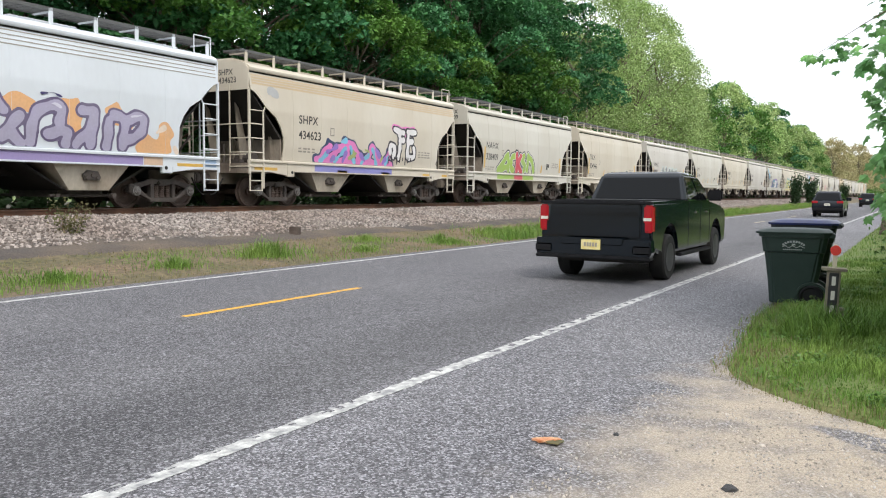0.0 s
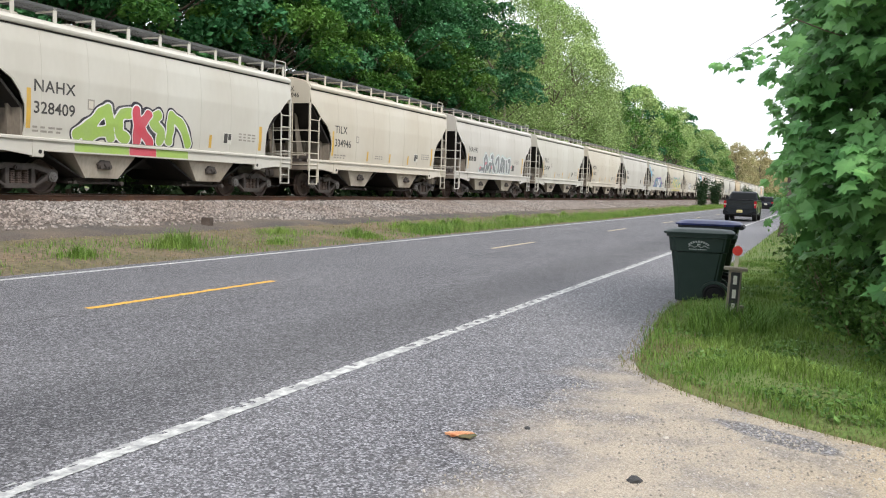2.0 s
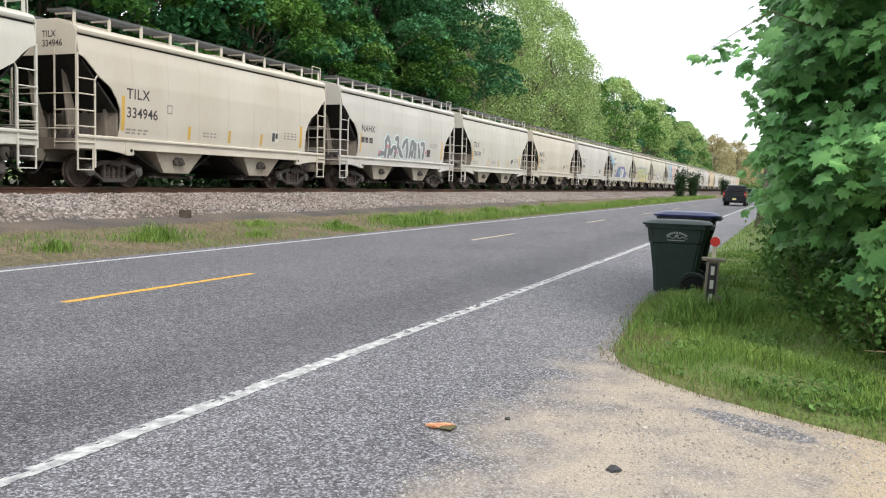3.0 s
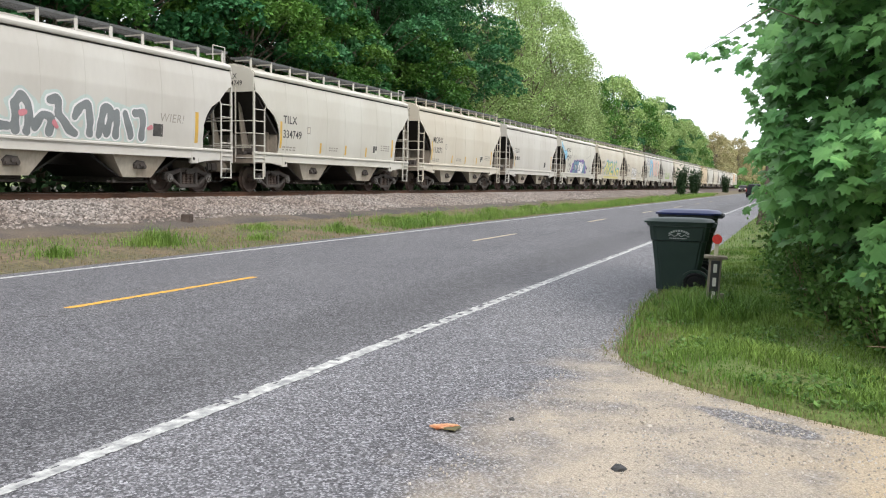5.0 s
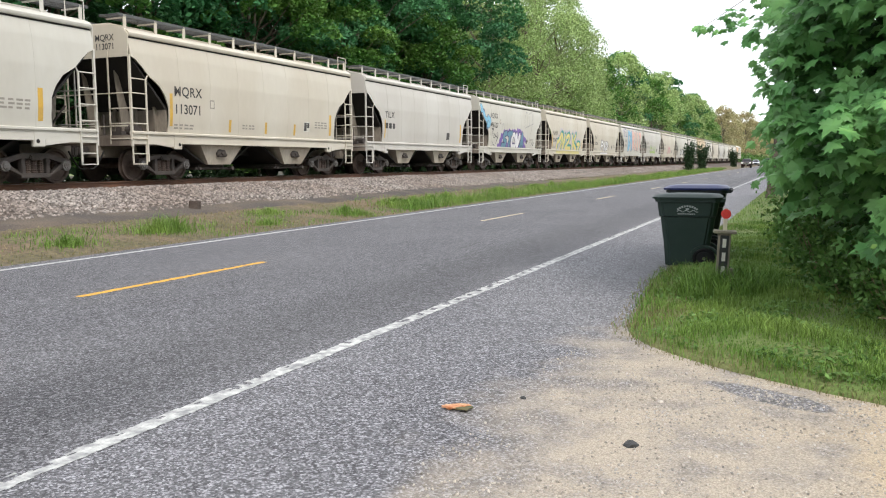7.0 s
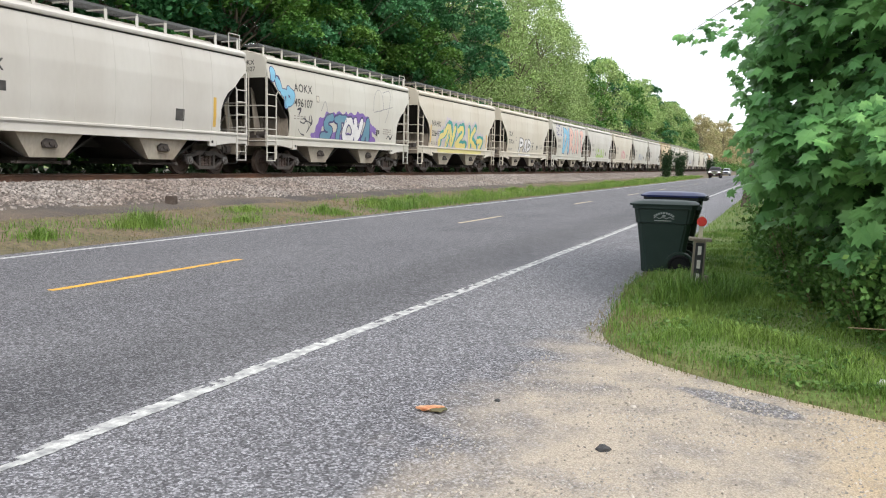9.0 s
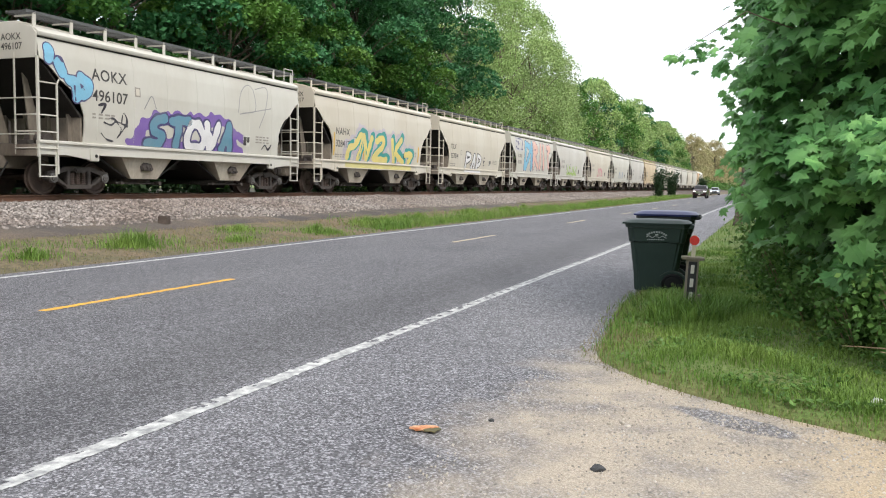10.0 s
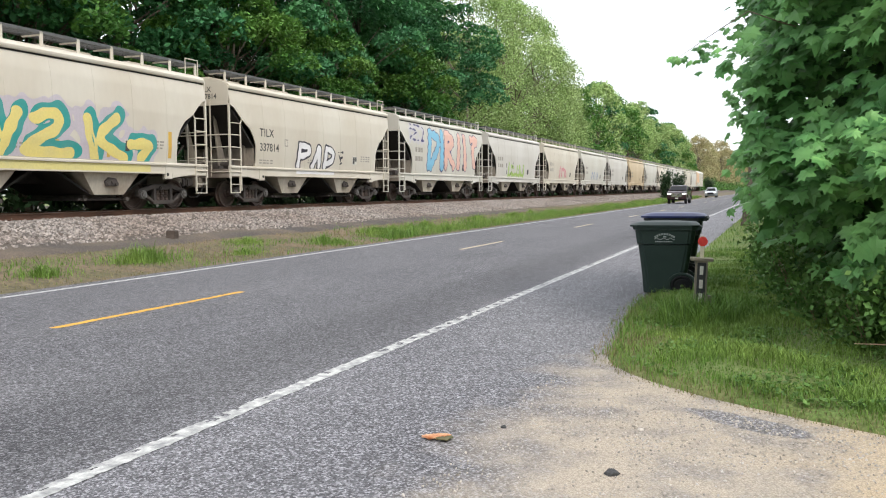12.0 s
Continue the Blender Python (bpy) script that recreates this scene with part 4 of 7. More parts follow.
ids = {1: ("SHPX", "434623"), 2: ("NAHX", "328409"), 3: ("TILX", "334946"), 4: ("NAHX", ""), 5: ("TILX", "334749"), 6: ("MQRX", "113071"), 7: ("TILX", ""), 8: ("AOKX", "496107"), 9: ("NAHX", "328417"), 10: ("TILX", "337814")}
for i, car in enumerate(CARS[1:], 1):
    a, b_ = ids.get(i, ("", ""))
    if a:
        if b_:
            marks(car, a, b_, size={8: 0.43, 1: 0.37}.get(i, 0.4), y={8: -4.38, 1: -3.95}.get(i, -4.44), z={8: 3.12, 1: 2.62}.get(i, 2.5), strips=i not in (1, 10, 8))
        else:
            write(car, a, -4.44, 2.5, 0.4, M["mark"], spacing=1.1, fat=0.006)
            bars(car, -4.44, 2.02, 3, 1.1, 0.24, M["mark"], 1)
            stripes(car, -4.5, 1.6, (0.8,))
            quad(car, 4.25, 4.4, 1.55, 2.5, M["reflector_yellow"], "reflective_strip")
            quad(car, 2.45, 2.85, 1.66, 2.02, M["mark"], "consolidated_stencil")
    elif i < 20:
        bars(car, -4.3, 2.5, 3, 1.1, 0.24, M["faint_mark"], 2)
        quad(car, 2.45, 2.85, 1.66, 2.02, M["mark"], "consolidated_stencil")

LILAC, ORANGE, PURPLE = spray("lilac", (0.4, 0.37, 0.5)), spray("orange", (0.75, 0.42, 0.2)), spray("purple", (0.2, 0.11, 0.38))
BLACK, WHITE, PINK = spray("black", (0.025, 0.02, 0.03)), spray("white", (0.78, 0.76, 0.76)), spray("pink", (0.72, 0.2, 0.5))
SKY, LIME, RED = spray("sky blue", (0.2, 0.48, 0.66)), spray("lime", (0.34, 0.5, 0.1)), spray("red", (0.6, 0.07, 0.1))
TEAL, YELLOW, SILVER = spray("teal", (0.03, 0.3, 0.27)), spray("yellow", (0.75, 0.62, 0.2)), spray("silver grey", (0.42, 0.42, 0.42))
STEEL, PEACH, DEEP = spray("steel blue", (0.12, 0.27, 0.36)), spray("peach", (0.75, 0.45, 0.36)), spray("deep violet", (0.06, 0.05, 0.15))



def rounded(path, n=6):
    """A smooth curve through the turning points of a spray stroke."""
    p = [Vector(q) for q in path]
    if len(p) == 2:
        return p
    p = [p[0] * 2 - p[1]] + p + [p[-1] * 2 - p[-2]]
    out_ = []
    for a, b_, c_, d in zip(p, p[1:], p[2:], p[3:]):
        for k in range(n):
            t = k / n
            out_.append(0.5 * (2 * b_ + (c_ - a) * t + (2 * a - 5 * b_ + 4 * c_ - d) * t * t + (3 * b_ - a - 3 * c_ + d) * t ** 3))
    return out_ + [p[-2]]


def sprayed(car, strokes, width, material, proud, label="", grow=0.0, wobble=0.03, cell=0.035, floor_z=1.425):
    """Round-ended strokes run together into one painted shape, on the side sheet."""
    segs = []
    for st in strokes:
        q = rounded(st)
        segs += list(zip(q, q[1:]))
    ys_, zs_ = [v.x for g in segs for v in g], [v.y for g in segs for v in g]
    pad = width / 2 + grow + 0.1
    gy = np.arange(min(ys_) - pad, max(ys_) + pad, cell)
    gz = np.arange(max(floor_z, min(zs_) - pad), min(3.94, max(zs_) + pad) + 0.001, cell)
    Y, Z = np.meshgrid(gy, gz)
    d = np.full(Y.shape, 9.0)
    for a, b_ in segs:
        ax, az, bx, bz = a.x, a.y, b_.x, b_.y
        ln = max(1e-9, (bx - ax) ** 2 + (bz - az) ** 2)
        f = np.clip(((Y - ax) * (bx - ax) + (Z - az) * (bz - az)) / ln, 0, 1)
        d = np.minimum(d, np.hypot(Y - ax - f * (bx - ax), Z - az - f * (bz - az)))
    d = d - width / 2 - grow - wobble * np.sin(Y * 9.1 + Z * 5.3) * np.cos(Z * 7.7 - Y * 3.1)
    verts, faces, seen = [], [], {}

    def vert(key, y, z):
        if key not in seen:
            seen[key] = len(verts)
            verts.append((side_x(z) + 0.015 + proud, y, z))
        return seen[key]

    rows_, cols_ = d.shape
    for j in range(rows_ - 1):
        for i in range(cols_ - 1):
            ring = ((j, i), (j, i + 1), (j + 1, i + 1), (j + 1, i))
            vals = [d[q] for q in ring]
            if min(vals) >= 0:
                continue
            poly = []
            for k in range(4):
                p, q, dp, dq = ring[k], ring[(k + 1) % 4], vals[k], vals[(k + 1) % 4]
                if dp < 0:
                    poly.append(vert(p, gy[p[1]], gz[p[0]]))
                if (dp < 0) != (dq < 0):
                    f = dp / (dp - dq)
                    poly.append(vert((min(p, q), max(p, q)), gy[p[1]] + f * (gy[q[1]] - gy[p[1]]), gz[p[0]] + f * (gz[q[0]] - gz[p[0]])))
            if len(poly) > 2:
                faces.append(poly)
    # patches that do not touch are parts of their own
    root = list(range(len(verts)))

    def top(k):
        while root[k] != k:
            root[k] = root[root[k]]
            k = root[k]
        return k

    for f in faces:
        for k in f[1:]:
            root[top(k)] = top(f[0])
    patches = {}
    for f in faces:
        patches.setdefault(top(f[0]), []).append(f)
    for fs in patches.values():
        used = sorted({k for f in fs for k in f})
        if len(used) < 12:
            continue
        to = {k: n for n, k in enumerate(used)}
        ob = new("graffiti", from_lists("graffiti", [verts[k] for k in used], [[to[k] for k in f] for f in fs], material))
        ob.parent = car
        tagged(ob, label)


def sill_paint(car, y0, y1, material, label="", z0=1.12, z1=1.33, name="graffiti"):
    bm = bm_new()
    box(bm, (1.548, y0, z0), (1.553, y1, z1))
    return part(name, bm, material, car, label)


# silver car: lilac bubble letters on orange clouds, violet along the sill
c = CARS[0]
sprayed(c, [[(-0.6, 2.2), (0.3, 2.35)], [(1.5, 1.9), (1.45, 2.4)], [(2.6, 2.35), (2.9, 2.2)], [(3.5, 1.6), (4.1, 1.55), (4.2, 2.0)], [(-2.6, 2.1), (-1.4, 2.4)]], 0.5, ORANGE, 0.004, "orange sprayed clouds", wobble=0.08)
sprayed(c, [[(3.9, 1.95), (4.15, 2.1)], [(4.6, 1.5), (4.5, 1.6)]], 0.12, spray("pale peach", (0.75, 0.62, 0.5)), 0.006, "pale peach sprayed flecks")
LETTERS = [[(-3.4, 2.3), (-3.3, 1.6)], [(-2.6, 2.35), (-2.9, 1.6)], [(-2.5, 2.3), (-1.9, 1.6)], [(-1.3, 2.3), (-1.7, 1.9), (-1.2, 1.6)], [(-0.35, 2.4), (-0.2, 2.2)], [(0.2, 2.1), (-0.25, 1.6)], [(-0.05, 1.8), (0.2, 1.5)],
           [(1.15, 2.0), (1.2, 2.3), (0.95, 2.38), (0.6, 2.2), (0.45, 1.85), (0.45, 1.55)], [(0.85, 1.75), (1.3, 1.8), (1.3, 1.55)], [(1.75, 2.35), (2.05, 2.3), (1.9, 1.9), (1.6, 1.55)],
           [(2.05, 2.3), (1.95, 1.55)], [(2.45, 2.15), (2.4, 1.55)], [(2.6, 2.3), (2.9, 2.2), (2.85, 1.55)], [(2.9, 2.2), (3.4, 2.3), (3.45, 2.05), (3.25, 1.8), (3.05, 1.75)]]
sprayed(c, LETTERS, 0.24, spray("dusk violet", (0.14, 0.11, 0.2)), 0.008, "dark outline of bubble letters", grow=0.06)
sprayed(c, LETTERS, 0.24, LILAC, 0.012, "lilac bubble letters")
sprayed(c, [[(0.75, 2.35), (0.98, 2.42), (1.18, 2.35)], [(1.85, 2.4), (2.1, 2.34)], [(3.1, 2.3), (3.42, 2.34)], [(-0.3, 2.45), (-0.22, 2.35)]], 0.05, spray("pale lilac", (0.62, 0.6, 0.7)), 0.016, "pale highlights on the letters")
sprayed(c, [[(0.7, 2.62), (0.98, 2.66), (1.2, 2.6)], [(0.85, 2.72), (1.05, 2.73)]], 0.025, DEEP, 0.016, "thin dark arcs")
sill_paint(c, -4.4, 3.5, spray("pale violet", (0.3, 0.24, 0.46)), "violet sprayed sill")
sill_paint(c, 3.52, 4.3, spray("dull peach", (0.6, 0.42, 0.3)), "peach sprayed sill")
sill_paint(c, 4.6, 5.5, M["reflector_yellow"], "", 1.12, 1.2, "reflective_strip")
sill_paint(c, 5.55, 6.0, spray("pale blue", (0.3, 0.42, 0.6)), "blue sprayed patch on the sill")
# pink and blue piece
c = CARS[1]
LETTERS = [[(-2.95, 1.5), (-2.35, 1.95)], [(-2.35, 1.55), (-1.6, 2.1)], [(-1.45, 1.5), (-1.25, 2.1), (-0.7, 1.65)], [(-0.35, 1.5), (0.1, 2.05)], [(0.15, 2.05), (0.6, 1.55)], [(0.9, 1.55), (1.15, 1.8)], [(-2.9, 1.5), (1.25, 1.5)]]
sprayed(c, LETTERS, 0.3, spray("ink blue", (0.04, 0.06, 0.14)), 0.004, "dark outline of a jagged piece", grow=0.09, wobble=0.09)
sprayed(c, LETTERS, 0.3, PINK, 0.008, "pink jagged letters", wobble=0.06)
sprayed(c, [[(-2.05, 1.5), (-1.5, 1.95)], [(-0.95, 1.5), (-1.25, 2.0)], [(0.35, 1.5), (0.12, 1.95)], [(0.95, 1.5), (1.12, 1.75)], [(-2.85, 1.5), (-2.5, 1.7)], [(-0.5, 1.5), (-0.15, 1.8)], [(-1.75, 2.15), (-1.5, 2.2)]], 0.17, SKY, 0.012, "sky blue fields in the letters", wobble=0.05)
sprayed(c, [[(-2.45, 1.8), (-2.0, 1.98)], [(-0.65, 1.75), (-0.35, 1.55)], [(0.55, 1.75), (0.3, 2.0)], [(-1.6, 1.55), (-1.45, 1.8)], [(0.75, 1.5), (0.9, 1.7)], [(-2.3, 1.5), (-2.15, 1.6)]], 0.15, spray("violet", (0.3, 0.18, 0.55)), 0.014, "violet fields in the letters", wobble=0.05)
sprayed(c, [[(-1.3, 1.62), (-0.9, 1.8)], [(0.62, 1.55), (0.72, 1.72)], [(-0.35, 1.95), (-0.15, 1.9)], [(-1.05, 1.85), (-0.95, 1.7)]], 0.12, spray("olive green", (0.36, 0.42, 0.16)), 0.016, "lime touches", wobble=0.03)
sill_paint(c, -3.1, 1.4, spray("blue violet", (0.24, 0.24, 0.55)), "blue and violet paint run onto the sill")
for y in (-5.9, -1.9, 0.7, 3.6, 5.1):
    sill_paint(c, y, y + (1.0 if y < -5 else 0.55), M["reflector_yellow"], "", 1.1, 1.19, "reflective_strip")
LETTERS = [[(1.22, 1.9), (1.25, 2.2), (1.5, 2.1), (1.45, 1.8)], [(1.5, 2.8), (2.1, 2.72)], [(1.8, 2.75), (1.88, 2.3), (1.78, 1.75)], [(1.85, 2.4), (2.1, 2.42)], [(2.4, 2.75), (2.95, 2.78)], [(2.45, 2.75), (2.42, 2.3), (2.42, 1.8), (2.85, 1.85), (2.85, 2.15)], [(2.45, 2.4), (2.75, 2.42)]]
sprayed(c, [[(1.5, 2.85), (2.1, 2.75), (2.8, 2.82)]], 0.36, PINK, 0.004, "pink glow over bubble letters")
sprayed(c, LETTERS, 0.2, BLACK, 0.008, "black outline of bubble letters", grow=0.06)
sprayed(c, LETTERS, 0.2, WHITE, 0.012, "white bubble letters")
for k in range(9):
    quad(c, 1.1 + 0.19 * k, 1.16 + 0.19 * k, 1.5 + 0.07 * (k % 3), 1.78, BLACK, "graffiti", "black paint drip", proud=0.016)
sprayed(c, [[(-5.25, 3.42), (-5.12, 3.6), (-4.98, 3.45), (-5.12, 3.35), (-5.2, 3.5)]], 0.16, SILVER, 0.006, "grey sprayed roundel", wobble=0.08)
sprayed(c, [[(3.2, 1.75), (3.5, 1.7)], [(4.55, 1.6), (4.7, 1.75), (4.8, 1.6)]], 0.03, BLACK, 0.006, "small black scribble")
quad(c, -6.0, 6.0, 3.62, 3.92, M["tan"], "rust_stain", "tan weathering along the eave")
for z in (3.68, 3.76, 3.84):
    quad(c, -6.0, 6.0, z, z + 0.02, M["cream"], "pressed_rib", proud=0.02)
for z in (3.6, 3.7, 3.8, 3.9):
    quad(CARS[0], -6.0, 6.0, z, z + 0.025, M["faint_mark"], "pressed_rib", "grey pressed rib under the eave", proud=0.006)
# green and red piece
c = CARS[2]
LETTERS = [[(-3.15, 1.55), (-2.75, 1.85), (-2.2, 2.3)], [(-2.2, 2.3), (-2.05, 1.55)], [(-2.85, 1.52), (-2.15, 1.75)], [(-1.4, 2.25), (-1.75, 2.15), (-1.8, 1.7), (-1.5, 1.55)], [(-0.35, 2.3), (-0.6, 2.1), (-0.25, 1.85), (-0.3, 1.55)], [(0.15, 2.3), (0.1, 1.6)], [(0.15, 2.3), (0.65, 2.0), (0.85, 1.55)]]
K_ = [[(-1.2, 2.35), (-1.15, 1.5)], [(-0.75, 2.25), (-1.0, 1.9), (-0.65, 1.5)]]
sprayed(c, LETTERS + K_, 0.28, BLACK, 0.005, "black outline of bubble letters", grow=0.09)
sprayed(c, LETTERS, 0.28, WHITE, 0.008, "white inner line of bubble letters", grow=0.035)
sprayed(c, LETTERS, 0.28, LIME, 0.011, "lime bubble letters")
sprayed(c, K_, 0.28, WHITE, 0.014, "white inner line of a letter", grow=0.03)
sprayed(c, K_, 0.28, RED, 0.017, "red bubble letter")
sill_paint(c, -3.2, -1.4, LIME, "lime paint on the sill")
sill_paint(c, -1.38, -0.4, RED, "red paint on the sill")
sill_paint(c, -0.38, 0.9, LIME, "lime paint on the sill")
# grey letters with white edges
c = CARS[4]
LETTERS = [[(-2.75, 1.6), (-2.35, 1.62)], [(-2.15, 2.2), (-1.95, 2.35), (-1.75, 2.1), (-1.8, 1.55)], [(-2.15, 2.2), (-2.1, 1.55)], [(-1.55, 1.65), (-1.35, 1.95), (-1.1, 1.85), (-1.15, 1.55)], [(-1.15, 2.35), (-0.9, 2.35), (-0.85, 2.0)], [(-0.8, 1.95), (-0.6, 1.7), (-0.35, 1.55)],
           [(-0.35, 2.0), (-0.15, 2.3), (0.1, 2.25), (0.15, 1.6)], [(0.45, 1.6), (0.6, 2.25), (0.85, 2.25), (0.7, 1.6)], [(1.05, 1.6), (1.05, 2.2)], [(1.35, 2.2), (1.6, 1.6)], [(1.75, 2.25), (2.0, 2.25), (2.0, 1.6)]]
sprayed(c, LETTERS, 0.2, spray("pale teal", (0.5, 0.58, 0.55)), 0.003, "pale teal haze round letters", grow=0.14, wobble=0.06)
sprayed(c, LETTERS, 0.2, WHITE, 0.007, "white edge of grey letters", grow=0.06)
sprayed(c, LETTERS, 0.2, spray("slate grey", (0.2, 0.215, 0.22)), 0.011, "slate grey sprayed letters", grow=0.015)
sprayed(c, [[(-2.8, 1.65), (-2.65, 1.7)], [(-1.95, 1.95), (-1.85, 2.0)], [(-1.0, 1.8), (-0.9, 1.7)], [(2.25, 1.85), (2.35, 1.9)]], 0.14, spray("rose", (0.6, 0.22, 0.25)), 0.014, "rose dabs on the letters")
write(c, "WIER!", 2.7, 2.1, 0.36, M["faint_mark"], "graffiti", shear=0.2, spacing=1.1, proud=0.006, label="thin grey sprayed word")
write(c, "READ", -4.0, 2.0, 0.2, M["faint_mark"], "graffiti", shear=0.4, spacing=1.2, proud=0.006, label="thin grey sprayed word", tilt=6)
# blue, white and purple piece
c = CARS[8]
sprayed(c, [[(-2.85, 1.5), (-2.2, 2.1), (-1.55, 2.3), (-0.1, 2.35), (1.55, 2.35), (1.95, 1.6)], [(-2.75, 1.6), (-2.45, 1.95)], [(-2.85, 1.5), (-0.4, 1.5), (2.25, 1.5)], [(2.3, 1.95), (2.32, 1.9)]], 0.4, PURPLE, 0.004, "purple sprayed cloud", wobble=0.1)
STEELS = [[(-1.55, 2.3), (-1.95, 2.15), (-2.0, 1.9), (-1.65, 1.75), (-1.8, 1.55), (-2.3, 1.5)], [(-1.2, 2.25), (-0.4, 2.3)], [(-0.85, 2.25), (-1.0, 1.5)], [(1.65, 2.3), (1.25, 1.5)], [(1.65, 2.3), (1.7, 1.5)], [(1.35, 1.75), (1.65, 1.75)]]
WHITES = [[(-0.25, 2.25), (-0.5, 1.75), (-0.35, 1.5), (0.15, 1.5), (0.32, 1.8), (0.1, 2.2), (-0.2, 2.25)], [(0.45, 2.25), (0.65, 1.5), (1.05, 2.25)], [(0.62, 1.9), (0.72, 1.6)]]
sprayed(c, STEELS + WHITES, 0.28, DEEP, 0.01, "dark outline of block letters", grow=0.07)
sprayed(c, STEELS, 0.28, STEEL, 0.014, "steel blue block letters")
sprayed(c, WHITES, 0.28, WHITE, 0.014, "white block letters")
SENDS = [[(-5.75, 3.7), (-5.75, 3.5)], [(-5.5, 3.4), (-5.35, 3.2)], [(-5.15, 3.0), (-4.98, 2.95), (-4.88, 2.6)], [(-4.75, 3.1), (-4.5, 2.9), (-4.72, 2.65)]]
sprayed(c, SENDS, 0.3, DEEP, 0.004, "thin dark edge of sky blue bubbles", grow=0.035)
sprayed(c, SENDS, 0.3, SKY, 0.008, "sky blue sprayed bubbles")
sprayed(c, [[(-5.6, 3.52), (-5.5, 3.58), (-5.35, 3.45)], [(-5.3, 3.25), (-5.15, 3.2)], [(-5.0, 2.85), (-4.95, 2.5)], [(-4.8, 2.95), (-4.65, 2.8)]], 0.03, DEEP, 0.012, "thin dark lines in the bubbles")
sprayed(c, [[(-4.15, 2.45), (-3.9, 2.5), (-4.05, 2.25)], [(-3.95, 2.0), (-3.7, 1.95), (-3.5, 2.05), (-3.1, 1.95)], [(-3.35, 1.7), (-3.25, 2.3), (-3.1, 2.05), (-3.45, 1.6)], [(-4.05, 1.7), (-3.85, 1.55), (-3.6, 1.5)], [(-3.9, 2.1), (-3.6, 2.12), (-3.3, 1.85)], [(3.6, 1.6), (3.8, 1.75), (4.0, 1.6), (4.2, 1.8)]], 0.05, BLACK, 0.006, "black scribbled tags", wobble=0.02, cell=0.025)
sprayed(c, [[(2.15, 2.8), (2.35, 3.5), (2.8, 3.8), (3.1, 3.6), (3.15, 2.95), (2.45, 2.8)], [(3.2, 3.7), (3.95, 3.8), (3.8, 3.05), (3.4, 2.35)], [(2.25, 2.75), (4.15, 3.1)], [(-2.4, 2.5), (-2.1, 2.9), (-1.9, 2.55)]], 0.035, spray("graphite", (0.3, 0.29, 0.28)), 0.005, "thin grey sprayed sketch", wobble=0.0, cell=0.025)
# yellow and teal piece
c = CARS[9]
LETTERS = [[(-3.4, 1.55), (-3.25, 1.95), (-2.75, 2.1), (-2.15, 2.6)], [(-1.9, 2.55), (-2.4, 1.5)], [(-1.85, 2.55), (-1.55, 1.55)], [(-1.1, 2.5), (-1.55, 1.55)], [(-0.6, 2.4), (0.05, 2.55), (0.1, 2.2), (-0.85, 1.6), (0.55, 1.55)], [(1.1, 2.5), (1.35, 1.5)], [(2.15, 2.6), (1.55, 2.0), (2.45, 1.5)], [(2.7, 1.9), (3.4, 1.9), (3.1, 1.5)]]
sprayed(c, LETTERS, 0.28, spray("mauve haze", (0.52, 0.46, 0.5)), 0.003, "mauve haze round letters", grow=0.3, wobble=0.1)
sprayed(c, [[(y + 0.12, z + 0.08) for y, z in st] for st in LETTERS], 0.28, TEAL, 0.006, "teal shadow of slanted letters", grow=0.1)
sprayed(c, LETTERS, 0.28, YELLOW, 0.01, "yellow slanted letters", grow=0.01)
sprayed(c, [[(-2.0, 2.3), (-2.3, 1.6)], [(-1.72, 2.2), (-1.6, 1.75)], [(1.2, 2.3), (1.35, 1.7)], [(-0.3, 2.45), (0.0, 2.4)]], 0.04, TEAL, 0.014, "thin teal lines in the letters")
sill_paint(c, -3.5, 3.5, spray("lemon", (0.66, 0.58, 0.22)), "yellow paint on the sill")
# outlined white letters
c = CARS[10]
LETTERS = [[(-1.75, 2.3), (-1.9, 1.5)], [(-1.75, 2.3), (-1.15, 2.25), (-1.2, 2.0), (-1.65, 1.9)], [(-0.35, 2.25), (-0.85, 1.5)], [(-0.3, 2.25), (-0.35, 1.5)], [(0.25, 2.25), (0.1, 1.5)], [(0.25, 2.25), (0.75, 2.1), (0.65, 1.75), (0.25, 1.65)]]
sprayed(c, LETTERS, 0.22, BLACK, 0.005, "black outline of bubble letters", grow=0.07)
sprayed(c, LETTERS, 0.22, WHITE, 0.01, "white bubble letters")
sprayed(c, [[(1.2, 2.15), (1.6, 2.15)], [(1.3, 1.9), (1.55, 1.95)], [(1.35, 1.65), (1.5, 1.7)], [(1.25, 2.05), (1.4, 1.8)]], 0.07, BLACK, 0.006, "small black scribble")
sill_paint(c, -2.0, 0.9, WHITE, "white paint on the sill", 1.2)
# car covered from end to end
c = CARS[11]
sprayed(c, [[(-5.0, 3.6), (-4.0, 3.5), (-4.9, 3.15), (-3.2, 3.1)], [(-4.75, 3.85), (-3.2, 3.75), (-3.55, 3.0)]], 0.3, spray("ash", (0.55, 0.52, 0.52)), 0.004, "ash grey sprayed scrawl", wobble=0.1)
sprayed(c, [[(-5.0, 3.65), (-4.0, 3.55), (-4.9, 3.15), (-3.2, 3.1)], [(-4.75, 3.88), (-3.2, 3.75), (-3.55, 3.0)]], 0.06, DEEP, 0.008, "dark scrawled line", wobble=0.05)
BLUES = [[(-2.35, 3.6), (-2.6, 1.8)], [(-2.3, 3.6), (-1.2, 3.15), (-2.3, 1.8)], [(-0.7, 3.6), (-0.75, 1.8)]]
